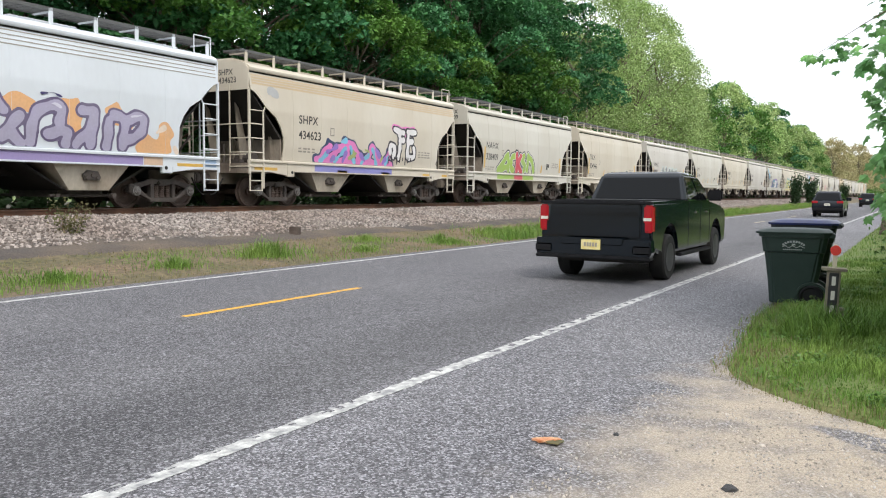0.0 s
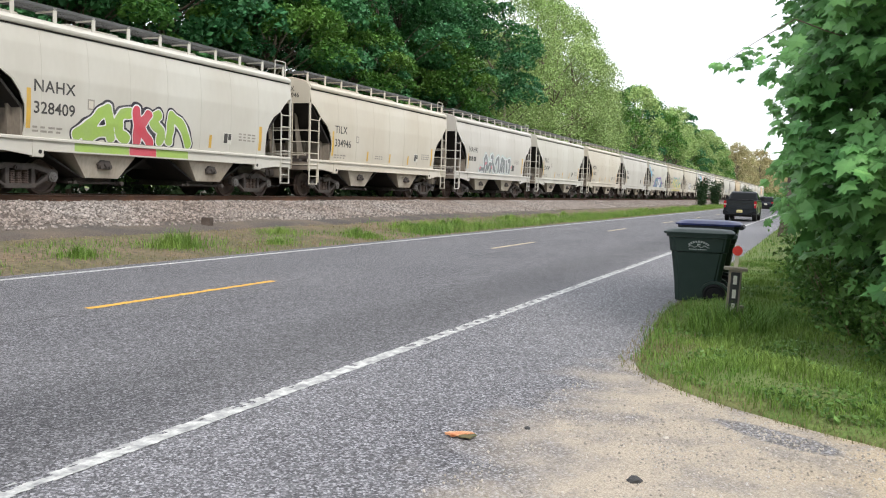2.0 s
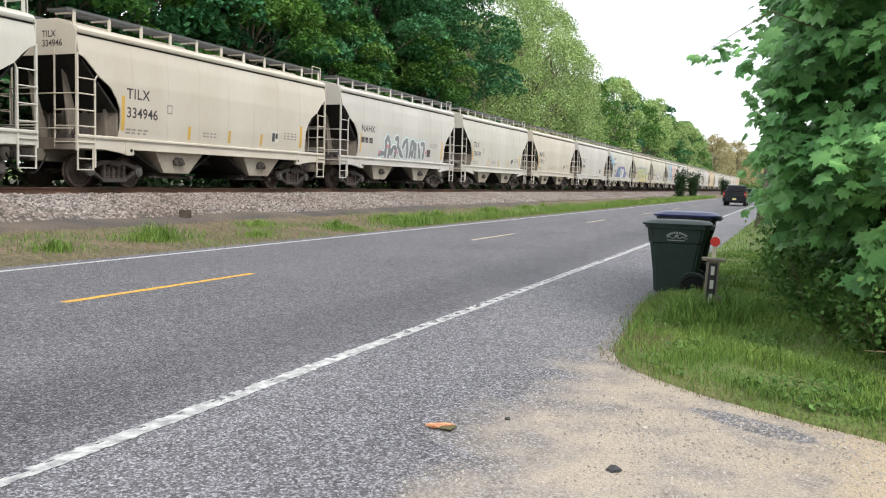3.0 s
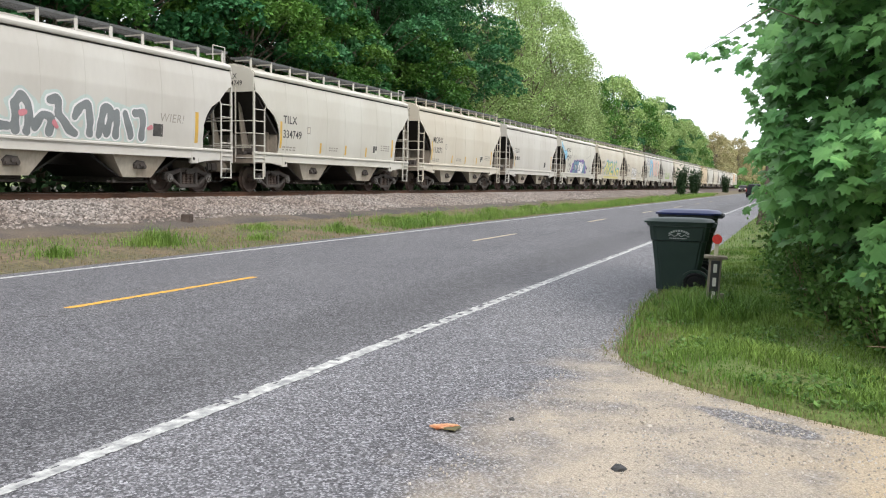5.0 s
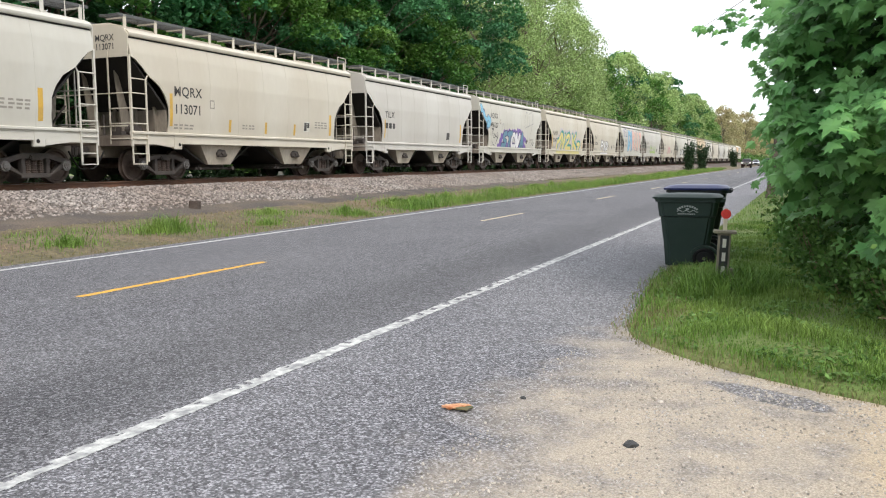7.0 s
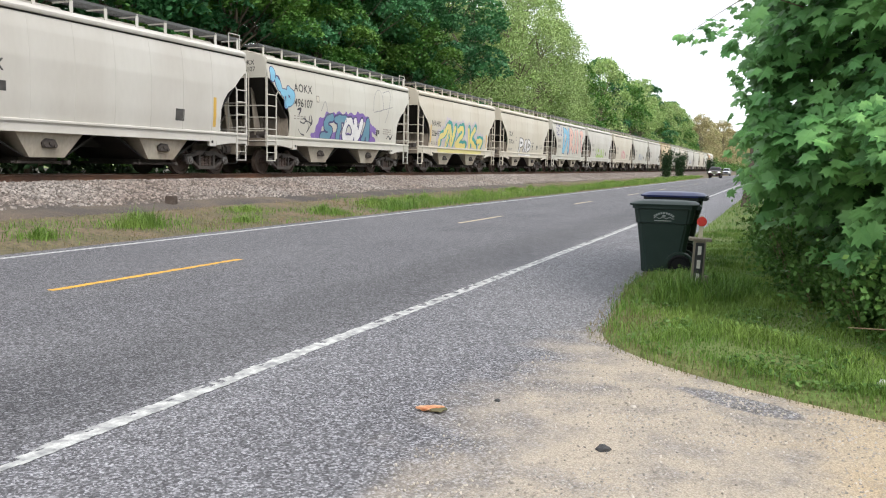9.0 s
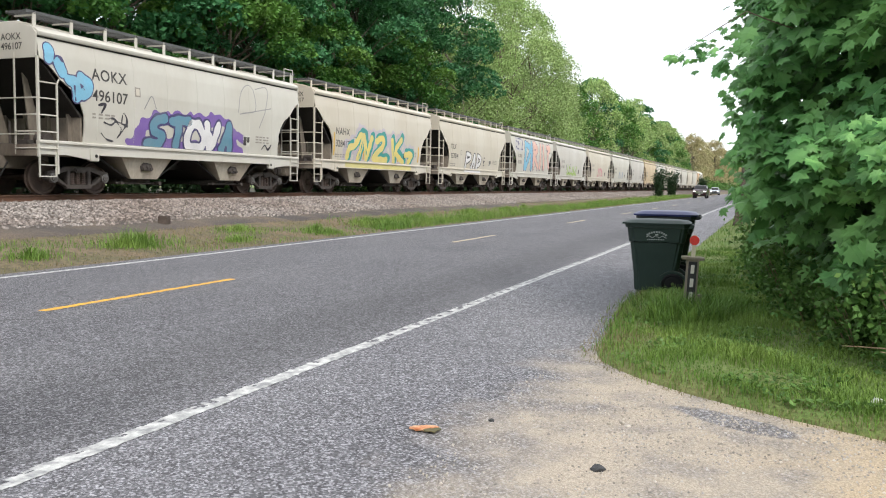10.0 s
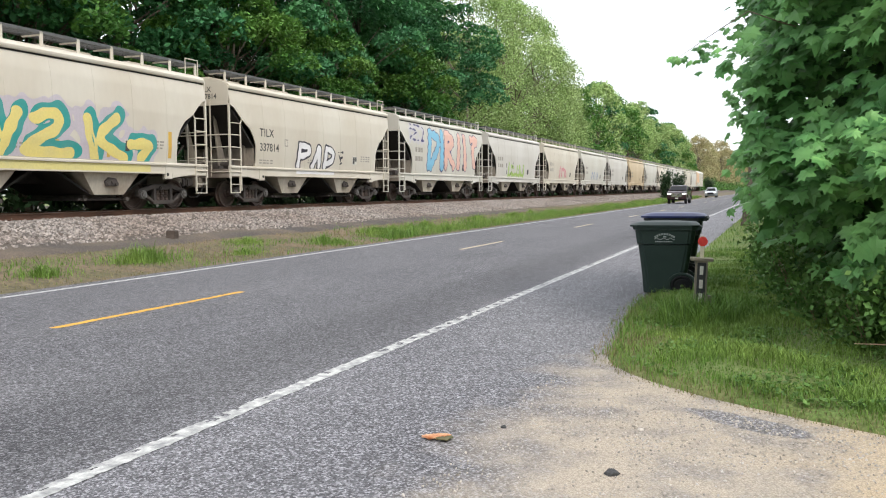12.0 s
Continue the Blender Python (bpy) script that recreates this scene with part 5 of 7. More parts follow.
PEACHES = [[(-0.05, 3.65), (-0.15, 1.9)], [(0.1, 3.65), (0.9, 3.25), (0.15, 2.75), (1.05, 1.9)], [(1.9, 3.6), (1.75, 1.9)], [(2.75, 3.6), (2.9, 1.9)], [(3.9, 3.55), (4.8, 3.5), (4.15, 3.0), (4.4, 2.0)]]
sprayed(c, BLUES + PEACHES, 0.45, DEEP, 0.005, "dark outline of tall letters", grow=0.05, wobble=0.06)
sprayed(c, BLUES, 0.45, SKY, 0.009, "blue tall letters", wobble=0.06)
sprayed(c, PEACHES, 0.45, PEACH, 0.009, "peach tall letters", wobble=0.06)
c = CARS[12]
sprayed(c, [[(-2.0, 1.5), (-1.9, 2.3)], [(-1.2, 1.5), (-1.3, 2.2), (-0.8, 2.1)], [(-0.2, 1.5), (0.0, 2.2)], [(0.6, 1.5), (0.5, 2.2), (1.0, 1.7)], [(1.6, 1.5), (1.6, 2.2)], [(-2.0, 1.6), (1.6, 1.6)]], 0.2, LIME, 0.005, "lime sprayed tag", wobble=0.08)
sprayed(c, [[(-2.4, 1.6), (-2.5, 2.3)], [(-1.5, 1.6), (-1.0, 2.4)], [(0.2, 1.6), (0.3, 2.3)], [(1.2, 1.6), (1.4, 2.3)]], 0.08, BLACK, 0.009, "black scribble", wobble=0.05)
c = CARS[13]
sprayed(c, [[(-1.2, 1.6), (-1.0, 2.3)], [(-0.4, 1.6), (-0.3, 2.3), (0.3, 2.2)], [(0.6, 1.6), (0.7, 2.2), (1.2, 1.7)]], 0.28, spray("rose", (0.6, 0.22, 0.25)), 0.005, "rose sprayed tag", wobble=0.1)
for k in (14, 19):
    sprayed(CARS[k], [[(-1.5, 1.6), (-1.2, 2.2), (-0.6, 1.6)], [(-0.2, 2.2), (0.2, 1.6)], [(0.8, 1.6), (1.0, 2.2), (1.5, 1.7)]], 0.25, spray("slate", (0.28, 0.32, 0.42)), 0.005, "grey-blue sprayed tag", wobble=0.08)


def last_car():
    """The tall white car with an orange end that closes the train."""
    car = empty("box_hopper_car")
    bm = bm_new()
    loft(bm, [[(-1.58, y, 1.1), (1.58, y, 1.1), (1.6, y, 4.3), (1.2, y, 4.72), (-1.2, y, 4.72), (-1.6, y, 4.3)] for y in (-8.2, 8.2)])
    part("body", bm, M["ivory"], car)
    bm = bm_new()
    box(bm, (1.6, -8.1, 2.0), (1.63, -2.6, 4.25))
    box(bm, (-1.5, -8.24, 1.4), (1.5, -8.2, 4.3))
    part("orange_panel", bm, ORANGE, car, "faded orange panel")
    for s in (1, -1):
        for y in spread(-7.8, 7.8, 14):
            bm = bm_new()
            box(bm, (s * 1.61 - 0.04, y - 0.04, 1.1), (s * 1.61 + 0.04, y + 0.04, 4.3))
            part("side_rib", bm, M["ivory"], car)
    bm = bm_new()
    box(bm, (-0.4, -8.8, 0.7), (0.4, 8.8, 1.1))
    part("centre_sill", bm, M["underside"], car)
    for e in (1, -1):
        bm = bm_new()
        box(bm, (-1.1, e * 6.6 - 1.2, 0.3), (1.1, e * 6.6 + 1.2, 0.7), 0.05)
        truck = part("truck", bm, M["truck_iron"], car)
        for dy in (-0.89, 0.89):
            bm = bm_new()
            rod(bm, (-0.82, 0, 0), (0.82, 0, 0), 0.457, 20)
            part("wheelset", bm, M["wheel_iron"], truck, at=pose(0, e * 6.6 + dy, 0.457))
    return tagged(car, "tall ivory railway car with a faded orange panel", "railway car", "train of hopper cars")


LAST = last_car()
# ---- vehicles; origin on the road under the rear axle, nose to +y ----
def add_wheels(v, base, r, half, width, rim):
    for y in (0.0, base):
        for s in (1, -1):
            bm = bm_new()
            k = 28
            rings = [(0.0, r * 0.6), (0.0, r * 0.93), (0.03, r), (width - 0.03, r), (width, r * 0.93), (width, r * 0.6)]
            loft(bm, [[(s * (x - width), rr * math.cos(i * math.tau / k), rr * math.sin(i * math.tau / k)) for i in range(k)] for x, rr in rings])
            wheel = part("wheel", bm, M["tyre"], v, smooth=True, at=pose(s * half, y, r))
            bm = bm_new()
            rod(bm, (-s * 0.02, 0, 0), (s * 0.003, 0, 0), r * 0.62, 24)
            for i in range(6):
                a = math.tau * i / 6
                d = Vector((0, math.cos(a), math.sin(a)))
                e = Vector((0, -math.sin(a), math.cos(a))) * r * 0.07
                vs = [bm.verts.new(Vector((s * o, 0, 0)) + d * q * r + e * w) for q, w in ((0.08, 1), (0.6, 0.7), (0.6, -0.7), (0.08, -1)) for o in (0.006,)]
                bm.faces.new(vs)
            part("rim", bm, rim, wheel, "dark alloy rim")


def arch_outline(points, base, r, z0):
    """Underside of a body from nose to tail with two wheel arches, joined to the upper outline."""
    low = []
    for c in (base, 0.0):
        low += [(c + r * math.cos(a), z0 + max(0.0, r * math.sin(a))) for a in spread(0.05, math.pi - 0.05, 11)]
    return points + low


def pane(bm, corners, off):
    """A window laid proud of the cab along its own normal."""
    cs = [Vector(c) for c in corners]
    nrm = (cs[1] - cs[0]).cross(cs[-1] - cs[0]).normalized()
    a = [bm.verts.new(c + nrm * off) for c in cs]
    b_ = [bm.verts.new(c - nrm * 0.01) for c in cs]
    bm.faces.new(a)
    k = len(cs)
    for i in range(k):
        bm.faces.new((a[i], b_[i], b_[(i + 1) % k], a[(i + 1) % k]))


def plate_on(v, x0, x1, y, z0, z1, face, pale):
    bm = bm_new()
    box(bm, (x0, min(y, y + face * 0.015), z0), (x1, max(y, y + face * 0.015), z1))
    p = part("number_plate", bm, pale, v, "pale number plate")
    bm = bm_new()
    w = (x1 - x0) / 7
    for i in range(5):
        box(bm, (x0 + w * (i + 1.1), min(y + face * 0.014, y + face * 0.018), z0 + 0.05), (x0 + w * (i + 1.8), max(y + face * 0.014, y + face * 0.018), z1 - 0.05))
    part("plate_bar", bm, M["faint_mark"], p)


def cab_shell(v, paint, base_ring, top_ring, glass_specs):
    """base_ring, top_ring: y of tail and nose, half width and heights of belt and roof."""
    (y0, y1, w, z), (t0, t1, tw, tz) = base_ring, top_ring
    bm = bm_new()
    loft(bm, [[(-w, y0, z), (w, y0, z), (w, y1, z), (-w, y1, z)], [(-tw, t0, tz - 0.06), (tw, t0, tz - 0.06), (tw, t1, tz - 0.08), (-tw, t1, tz - 0.08)],
              [(-tw + 0.12, t0 + 0.12, tz), (tw - 0.12, t0 + 0.12, tz), (tw - 0.12, t1 - 0.25, tz), (-tw + 0.12, t1 - 0.25, tz)]])
    bmesh.ops.bevel(bm, geom=bm.edges[:], offset=0.035, segments=2, affect="EDGES", clamp_overlap=True)
    cab = part("cab", bm, paint, v, smooth=True)

    def at_height(f):
        h = z + (tz - 0.07 - z) * f
        return y0 + (t0 - y0) * f, y1 + (t1 - y1) * f, w + (tw - w) * f, h

    lo, hi = at_height(0.08), at_height(0.9)
    bm = bm_new()
    pane(bm, [(-lo[2] + 0.1, lo[0], lo[3]), (lo[2] - 0.1, lo[0], lo[3]), (hi[2] - 0.08, hi[0], hi[3]), (-hi[2] + 0.08, hi[0], hi[3])], 0.012)
    part("rear_window", bm, M["glass_dark"], cab, "dark tinted rear window")
    bm = bm_new()
    pane(bm, [(lo[2] - 0.1, lo[1], lo[3]), (-lo[2] + 0.1, lo[1], lo[3]), (-hi[2] + 0.08, hi[1], hi[3]), (hi[2] - 0.08, hi[1], hi[3])], 0.012)
    part("windscreen", bm, M["glass_dark"], cab, "dark windscreen")
    for s in (1, -1):
        for a, b_ in glass_specs:
            def along(level, f):
                return level[0] + (level[1] - level[0]) * f
            cs = [(s * lo[2], along(lo, a), lo[3]), (s * lo[2], along(lo, b_), lo[3]), (s * hi[2], along(hi, b_ - 0.02), hi[3]), (s * hi[2], along(hi, a + 0.02), hi[3])]
            bm = bm_new()
            pane(bm, cs if s > 0 else cs[::-1], 0.01)
            part("side_window", bm, M["glass_dark"], cab)
    return cab


def mirrors(v, paint, y, z, half):
    for s in (1, -1):
        bm = bm_new()
        box(bm, (min(s * half, s * (half + 0.3)), y - 0.06, z - 0.02), (max(s * half, s * (half + 0.3)), y + 0.06, z + 0.2), 0.03)
        part("door_mirror", bm, paint, v)


def pickup(paint, label, lit_front=False):
    v = empty("pickup_truck")
    up = [(-1.14, 0.62), (-1.17, 0.95), (-1.15, 1.36), (-1.1, 1.4), (1.2, 1.42), (3.05, 1.42), (3.3, 1.38), (4.45, 1.27), (4.66, 1.15), (4.72, 0.9), (4.68, 0.5), (4.4, 0.42)]
    bm = bm_new()
    prism(bm, arch_outline(up, 3.745, 0.52, 0.45), "x", -1.0, 1.0, 0.05)
    body = part("body", bm, paint, v, smooth=True)
    bm = bm_new()
    box(bm, (-0.8, -1.0, 1.395), (0.8, 1.1, 1.43))
    part("bed_cover", bm, M["black_plastic"], v, "black soft bed cover")
    cab_shell(v, paint, (1.22, 3.5, 0.97, 1.4), (1.48, 2.65, 0.82, 1.97), ((0.06, 0.46), (0.5, 0.93)))
    for s in (1, -1):
        part("belt_trim", box(bm_new(), (s * 0.975 - 0.012, 1.3, 1.405), (s * 0.975 + 0.012, 3.4, 1.43), 0.005), M["chrome"], v, "bright window trim")
    # tailgate, its creases, cap
    bm = bm_new()
    box(bm, (-0.815, -1.205, 0.8), (0.815, -1.16, 1.35), 0.02)
    box(bm, (-0.8, -1.225, 1.28), (0.8, -1.19, 1.335), 0.015)
    for z in (1.22, 1.18):
        box(bm, (-0.78, -1.226, z), (0.78, -1.2, z + 0.024), 0.008)
    part("tailgate", bm, paint, v)
    bm = bm_new()
    box(bm, (-1.0, -1.21, 1.355), (1.0, -1.1, 1.405), 0.012)
    part("tailgate_cap", bm, M["black_plastic"], v)
    bm = bm_new()
    prism(bm, [(-1.0, 0.46), (1.0, 0.46), (1.04, 0.56), (1.02, 0.76), (-1.02, 0.76), (-1.04, 0.56)], "y", -1.32, -1.08, 0.03)
    box(bm, (-0.55, -1.33, 0.66), (0.55, -1.28, 0.775), 0.01)
    part("bumper", bm, paint, v)
    bm = bm_new()
    box(bm, (-1.02, -1.35, 0.42), (1.02, -1.1, 0.48), 0.015)
    for s in (1, -1):
        box(bm, (min(s * 0.72, s * 1.03), -1.34, 0.52), (max(s * 0.72, s * 1.03), -1.12, 0.66), 0.02)
    part("bumper_step", bm, M["black_plastic"], v)
    plate_on(v, -0.17, 0.17, -1.335, 0.58, 0.75, -1, M["plate"])
    for s in (1, -1):
        bm = bm_new()
        box(bm, (min(s * 0.86, s * 1.012), -1.19, 0.88), (max(s * 0.86, s * 1.012), -1.02, 1.34), 0.025)
        lamp = part("tail_lamp", bm, M["tail_red"], v, "red tail lamp")
        bm = bm_new()
        box(bm, (min(s * 0.86, s * 0.99), -1.196, 1.08), (max(s * 0.86, s * 0.99), -1.18, 1.13))
        part("reversing_lens", bm, M["sign_white"], lamp)
        bm = bm_new()
        box(bm, (min(s * 0.55, s * 0.98), 4.5, 0.98), (max(s * 0.55, s * 0.98), 4.74, 1.12), 0.02)
        part("headlamp", bm, M["lamp_clear"] if lit_front else M["chrome"], v, "lit headlamp" if lit_front else "")
        for y in (1.85, 2.75):
            bm = bm_new()
            box(bm, (min(s * 1.0, s * 1.03), y, 1.16), (max(s * 1.0, s * 1.03), y + 0.18, 1.195), 0.008)
            part("door_handle", bm, M["chrome"], v)
        bm = bm_new()
        box(bm, (s * 0.98 - 0.06, 0.7, 0.38), (s * 0.98 + 0.06, 3.1, 0.44), 0.015)
        part("side_step", bm, M["black_plastic"], v)
        for y in (1.3, 2.28, 3.1):
            bm = bm_new()
            box(bm, (min(s * 0.999, s * 1.004), y, 0.55), (max(s * 0.999, s * 1.004), y + 0.012, 1.38))
            part("door_gap", bm, M["black_plastic"], v)
    bm = bm_new()
    box(bm, (-0.55, 4.66, 0.72), (0.55, 4.76, 1.12), 0.03)
    part("grille", bm, M["chrome"] if lit_front else M["black_plastic"], v)
    plate_on(v, -0.16, 0.16, 4.74, 0.52, 0.66, 1, M["sign_white"])
    mirrors(v, M["black_plastic"], 2.95, 1.42, 0.98)
    add_wheels(v, 3.745, 0.41, 1.0, 0.27, M["rim"])
    v.scale = (0.93, 0.93, 0.93)
    bm = bm_new()
    box(bm, (-0.72, -0.9, 0.34), (0.72, 4.2, 0.62))
    rod(bm, (-0.7, 0, 0.41), (0.7, 0, 0.41), 0.12, 10)
    part("underframe", bm, M["underside"], v)
    return tagged(v, label, "pickup truck")


def suv(paint, label, lit_front=False):
    v = empty("suv_car")
    up = [(-0.86, 0.55), (-0.92, 0.75), (-0.86, 1.05), (-0.8, 1.08), (2.4, 1.08), (2.75, 1.06), (3.45, 0.93), (3.62, 0.75), (3.6, 0.4), (3.4, 0.3)]
    bm = bm_new()
    prism(bm, arch_outline(up, 2.7, 0.42, 0.32), "x", -0.92, 0.92, 0.06)
    part("body", bm, paint, v, smooth=True)
    cab_shell(v, paint, (-0.82, 2.55, 0.87, 1.06), (-0.45, 1.6, 0.68, 1.66), ((0.08, 0.32), (0.35, 0.62), (0.65, 0.9)))
    bm = bm_new()
    box(bm, (-0.9, -0.98, 0.4), (0.9, -0.8, 0.62), 0.04)
    part("bumper", bm, M["black_plastic"], v)
    plate_on(v, -0.17, 0.17, -0.93, 0.74, 0.88, -1, M["sign_white"])
    for s in (1, -1):
        bm = bm_new()
        box(bm, (min(s * 0.55, s * 0.93), -0.94, 0.9), (max(s * 0.55, s * 0.93), -0.72, 1.05), 0.03)
        part("tail_lamp", bm, M["tail_red"], v, "red tail lamp")
        bm = bm_new()
        box(bm, (min(s * 0.5, s * 0.88), 3.4, 0.72), (max(s * 0.5, s * 0.88), 3.63, 0.86), 0.03)
        part("headlamp", bm, M["lamp_clear"] if lit_front else M["chrome"], v)
        bm = bm_new()
        box(bm, (s * 0.6 - 0.02, -0.2, 1.67), (s * 0.6 + 0.02, 1.4, 1.71), 0.008)
        part("roof_rail", bm, M["chrome"], v)
    bm = bm_new()
    box(bm, (-0.5, 3.58, 0.5), (0.5, 3.66, 0.82), 0.03)
    part("grille", bm, M["black_plastic"], v)
    mirrors(v, paint, 2.1, 1.06, 0.9)
    add_wheels(v, 2.7, 0.35, 0.91, 0.22, M["rim"])
    bm = bm_new()
    box(bm, (-0.65, -0.6, 0.24), (0.65, 3.2, 0.5))
    part("underframe", bm, M["underside"], v)
    return tagged(v, label, "car")


BLACK_TRUCK = pickup(M["black_paint"], "black crew-cab pickup truck driving away along the road")
LEAD_SUV = suv(M["navy_paint"], "dark grey sport utility car driving away along the road")
LEAD_CAR = suv(M["black_paint"], "dark car far ahead driving away along the road")
ONCOMING_TRUCK = pickup(M["maroon_paint"], "dark brown pickup truck coming with lit headlamps", True)
ONCOMING_SUV = suv(M["silver_paint"], "silver sport utility car following the brown pickup", True)
# ---- plants ----
def leaf_quads(centres, size, rnd, droop=0.3, spread_up=0.6):
    """Folded leaves, four corners each, scattered round the given places."""
    verts, faces = [], []
    for (x, y, z) in centres:
        s = size * rnd.uniform(0.6, 1.25)
        nrm = Vector((rnd.gauss(0, 1), rnd.gauss(0, 1), rnd.gauss(spread_up, 0.8))).normalized()
        t = nrm.orthogonal().normalized()
        t.rotate(Matrix.Rotation(rnd.uniform(0, 6.28), 3, nrm))
        b_ = nrm.cross(t)
        k = len(verts)
        for a, c, d in ((-0.62, 0, 0), (0, 0.42, -droop * 0.3), (0.62, 0, -droop * 0.2), (0, -0.42, -droop * 0.3)):
            p = t * a * s + b_ * c * s + nrm * d * s
            verts.append((x + p.x, y + p.y, z + p.z))
        faces += [(k, k + 1, k + 2), (k, k + 2, k + 3)]
    return verts, faces


def limb(bm, a, b_, r0, r1, rnd, bits=4, wob=0.12):
    a, b_ = Vector(a), Vector(b_)
    last, d = a, (b_ - a)
    for i in range(1, bits + 1):
        q = a + d * (i / bits) + Vector((rnd.gauss(0, wob), rnd.gauss(0, wob), rnd.gauss(0, wob * 0.5))) * (0 if i == bits else 1) * d.length / 6
        rod(bm, last, q, r0 + (r1 - r0) * (i - 1) / bits, 7, r0 + (r1 - r0) * i / bits)
        last = q


def tree(seed, height, radius, leaves, size, material, low=0.18, clump=0.95, lobes=46, label="", trunk_r=0.22, airy=0.0):
    rnd = random.Random(seed)
    t = empty("tree")
    bm = bm_new()
    limb(bm, (0, 0, -0.2), (rnd.gauss(0, 0.3), rnd.gauss(0, 0.3), height * 0.75), trunk_r, 0.06, rnd, 6)
    clumps = []
    for i in range(lobes):
        f = low + (1 - low) * rnd.random() ** 0.85
        prof = math.sin(math.pi * min(1, max(0.08, (f - low) / (1 - low) * 0.82 + 0.16))) ** 0.7
        a = rnd.uniform(0, math.tau)
        r = radius * prof * (0.35 + 0.65 * rnd.random() ** 0.4)
        c = Vector((r * math.cos(a), r * math.sin(a), f * height))
        clumps.append((c, clump * rnd.uniform(0.55, 1.35)))
        if i % 3 == 0:
            limb(bm, (0, 0, max(0.8, f * height * 0.7)), c, 0.07, 0.015, rnd, 3)
    part("trunk", bm, M["bark"], t)
    spots = []
    weights = [cr ** 2 for _, cr in clumps]
    for c, cr in rnd.choices(clumps, weights, k=leaves):
        # each clump is a drooping shelf of leaves: full above and at its rim, hollow below
        a, up = rnd.uniform(0, math.tau), rnd.random() ** 0.8 * 1.25 - 0.25
        ring_ = math.sqrt(max(0.0, 1 - up * up)) * cr * (0.72 - 0.6 * airy + (0.32 + 0.75 * airy) * rnd.random() ** 0.6)
        p = c + Vector((ring_ * math.cos(a), ring_ * math.sin(a), up * cr * (0.62 + 0.4 * airy) + rnd.gauss(0, 0.07 + 0.3 * airy)))
        spots.append((p.x, p.y, max(0.3, p.z)))
    v, f = leaf_quads(spots, size, rnd, spread_up=1.3 - 0.8 * airy)
    o = new("crown", from_lists("crown", v, f, material))
    o.parent = t
    return tagged(t, label, "tree", "trees behind the railway")


def place_row(kinds, spots, group=""):
    used = set()
    for k, x, y, s in spots:
        m = pose(x, y, 0.2, 0, 0, random.uniform(0, 360)) @ Matrix.Scale(1, 4)
        if k not in used:
            ob = kinds[k]
            used.add(k)
            ob.matrix_basis = m
            ob.scale = (s, s, s)
        else:
            ob = copy_thing(kinds[k], m)
            ob.scale = (s, s, s)
        tagged(ob, group="trees behind the railway" if x < -20 else "trees along the road")


KINDS = [
    tree(1, 18.5, 5.4, 30000, 0.23, M["leaf_dark"], low=0.1, clump=1.25, lobes=95, label="tall dark green maple in full leaf"),
    tree(2, 20.0, 5.0, 30000, 0.23, M["leaf_dark"], low=0.12, clump=1.2, lobes=95, label="tall dark green maple in full leaf"),
    tree(3, 12.5, 4.2, 22000, 0.21, M["leaf_mid"], low=0.08, clump=1.0, lobes=80, label="leafy green broadleaf tree"),
    tree(4, 19.0, 5.4, 17000, 0.17, M["leaf_light"], low=0.12, clump=1.0, lobes=85, label="tall yellow-green tree in spring leaf", airy=0.75),
    tree(5, 17.0, 5.2, 10000, 0.3, M["leaf_mid"], low=0.12, clump=1.2, lobes=70, label="leafy green broadleaf tree", airy=0.4),
    tree(6, 17.0, 5.5, 6000, 0.36, M["leaf_pale"], low=0.15, clump=1.15, lobes=60, label="pale budding tree far along the road", airy=0.7),
    tree(7, 18.0, 5.2, 9000, 0.36, M["leaf_dark"], low=0.1, clump=1.25, lobes=60, label="dark green broadleaf tree"),
    tree(8, 18.0, 4.8, 8000, 0.3, M["leaf_light"], low=0.15, clump=0.9, lobes=90, label="yellow-green tree in spring leaf", airy=0.8),
]
spots = []
# behind the track, going away from the camera
for i, y in enumerate(range(6, 71, 6)):
    spots.append(((0, 1, 0, 1)[i % 4], -28.0 + random.uniform(-1, 1), y + random.uniform(-1, 1), random.uniform(0.95, 1.1)))
    spots.append((6, -35 + random.uniform(-1.5, 1.5), y + 3 + random.uniform(-1, 1), random.uniform(1.0, 1.15)))
for y in (21.5, 33.0, 41.0, 53.0):
    spots.append((2, -24.6, y, random.uniform(0.8, 0.95)))
for i, y in enumerate(range(80, 122, 7)):
    spots.append((3, -29.5 + random.uniform(-1, 1), y, random.uniform(1.1, 1.2) if y < 108 else random.uniform(0.98, 1.06)))
    spots.append((7, -37, y + 3, random.uniform(1.1, 1.2)))
for i, y in enumerate(range(124, 300, 9)):
    spots.append(((7, 4, 7, 6, 4)[i % 5], -29.5 + random.uniform(-1.5, 1.5), y + random.uniform(-2, 2), random.uniform(0.92, 1.12)))
    if i % 2:
        spots.append(((6, 4)[i % 4 // 2], -38, y, 1.05))
for i, y in enumerate(range(305, 640, 20)):
    spots.append((5, -27 + i * 0.9 + random.uniform(-3, 3), y, random.uniform(0.95, 1.2)))
    spots.append(((5, 4)[i % 2], -42 + i * 0.9, y + 8, random.uniform(1.0, 1.2)))
for i in range(9):
    spots.append(((5, 4, 5)[i % 3], -20 + i * 5, 640 + random.uniform(-10, 10), random.uniform(0.9, 1.2)))
# along the near side of the road, beyond the hedge
for i, y in enumerate(range(48, 420, 17)):
    spots.append(((4, 4, 5, 4)[i % 4], 6.5 + random.uniform(-0.5, 2) + i * 0.15, y, random.uniform(0.7, 0.85)))
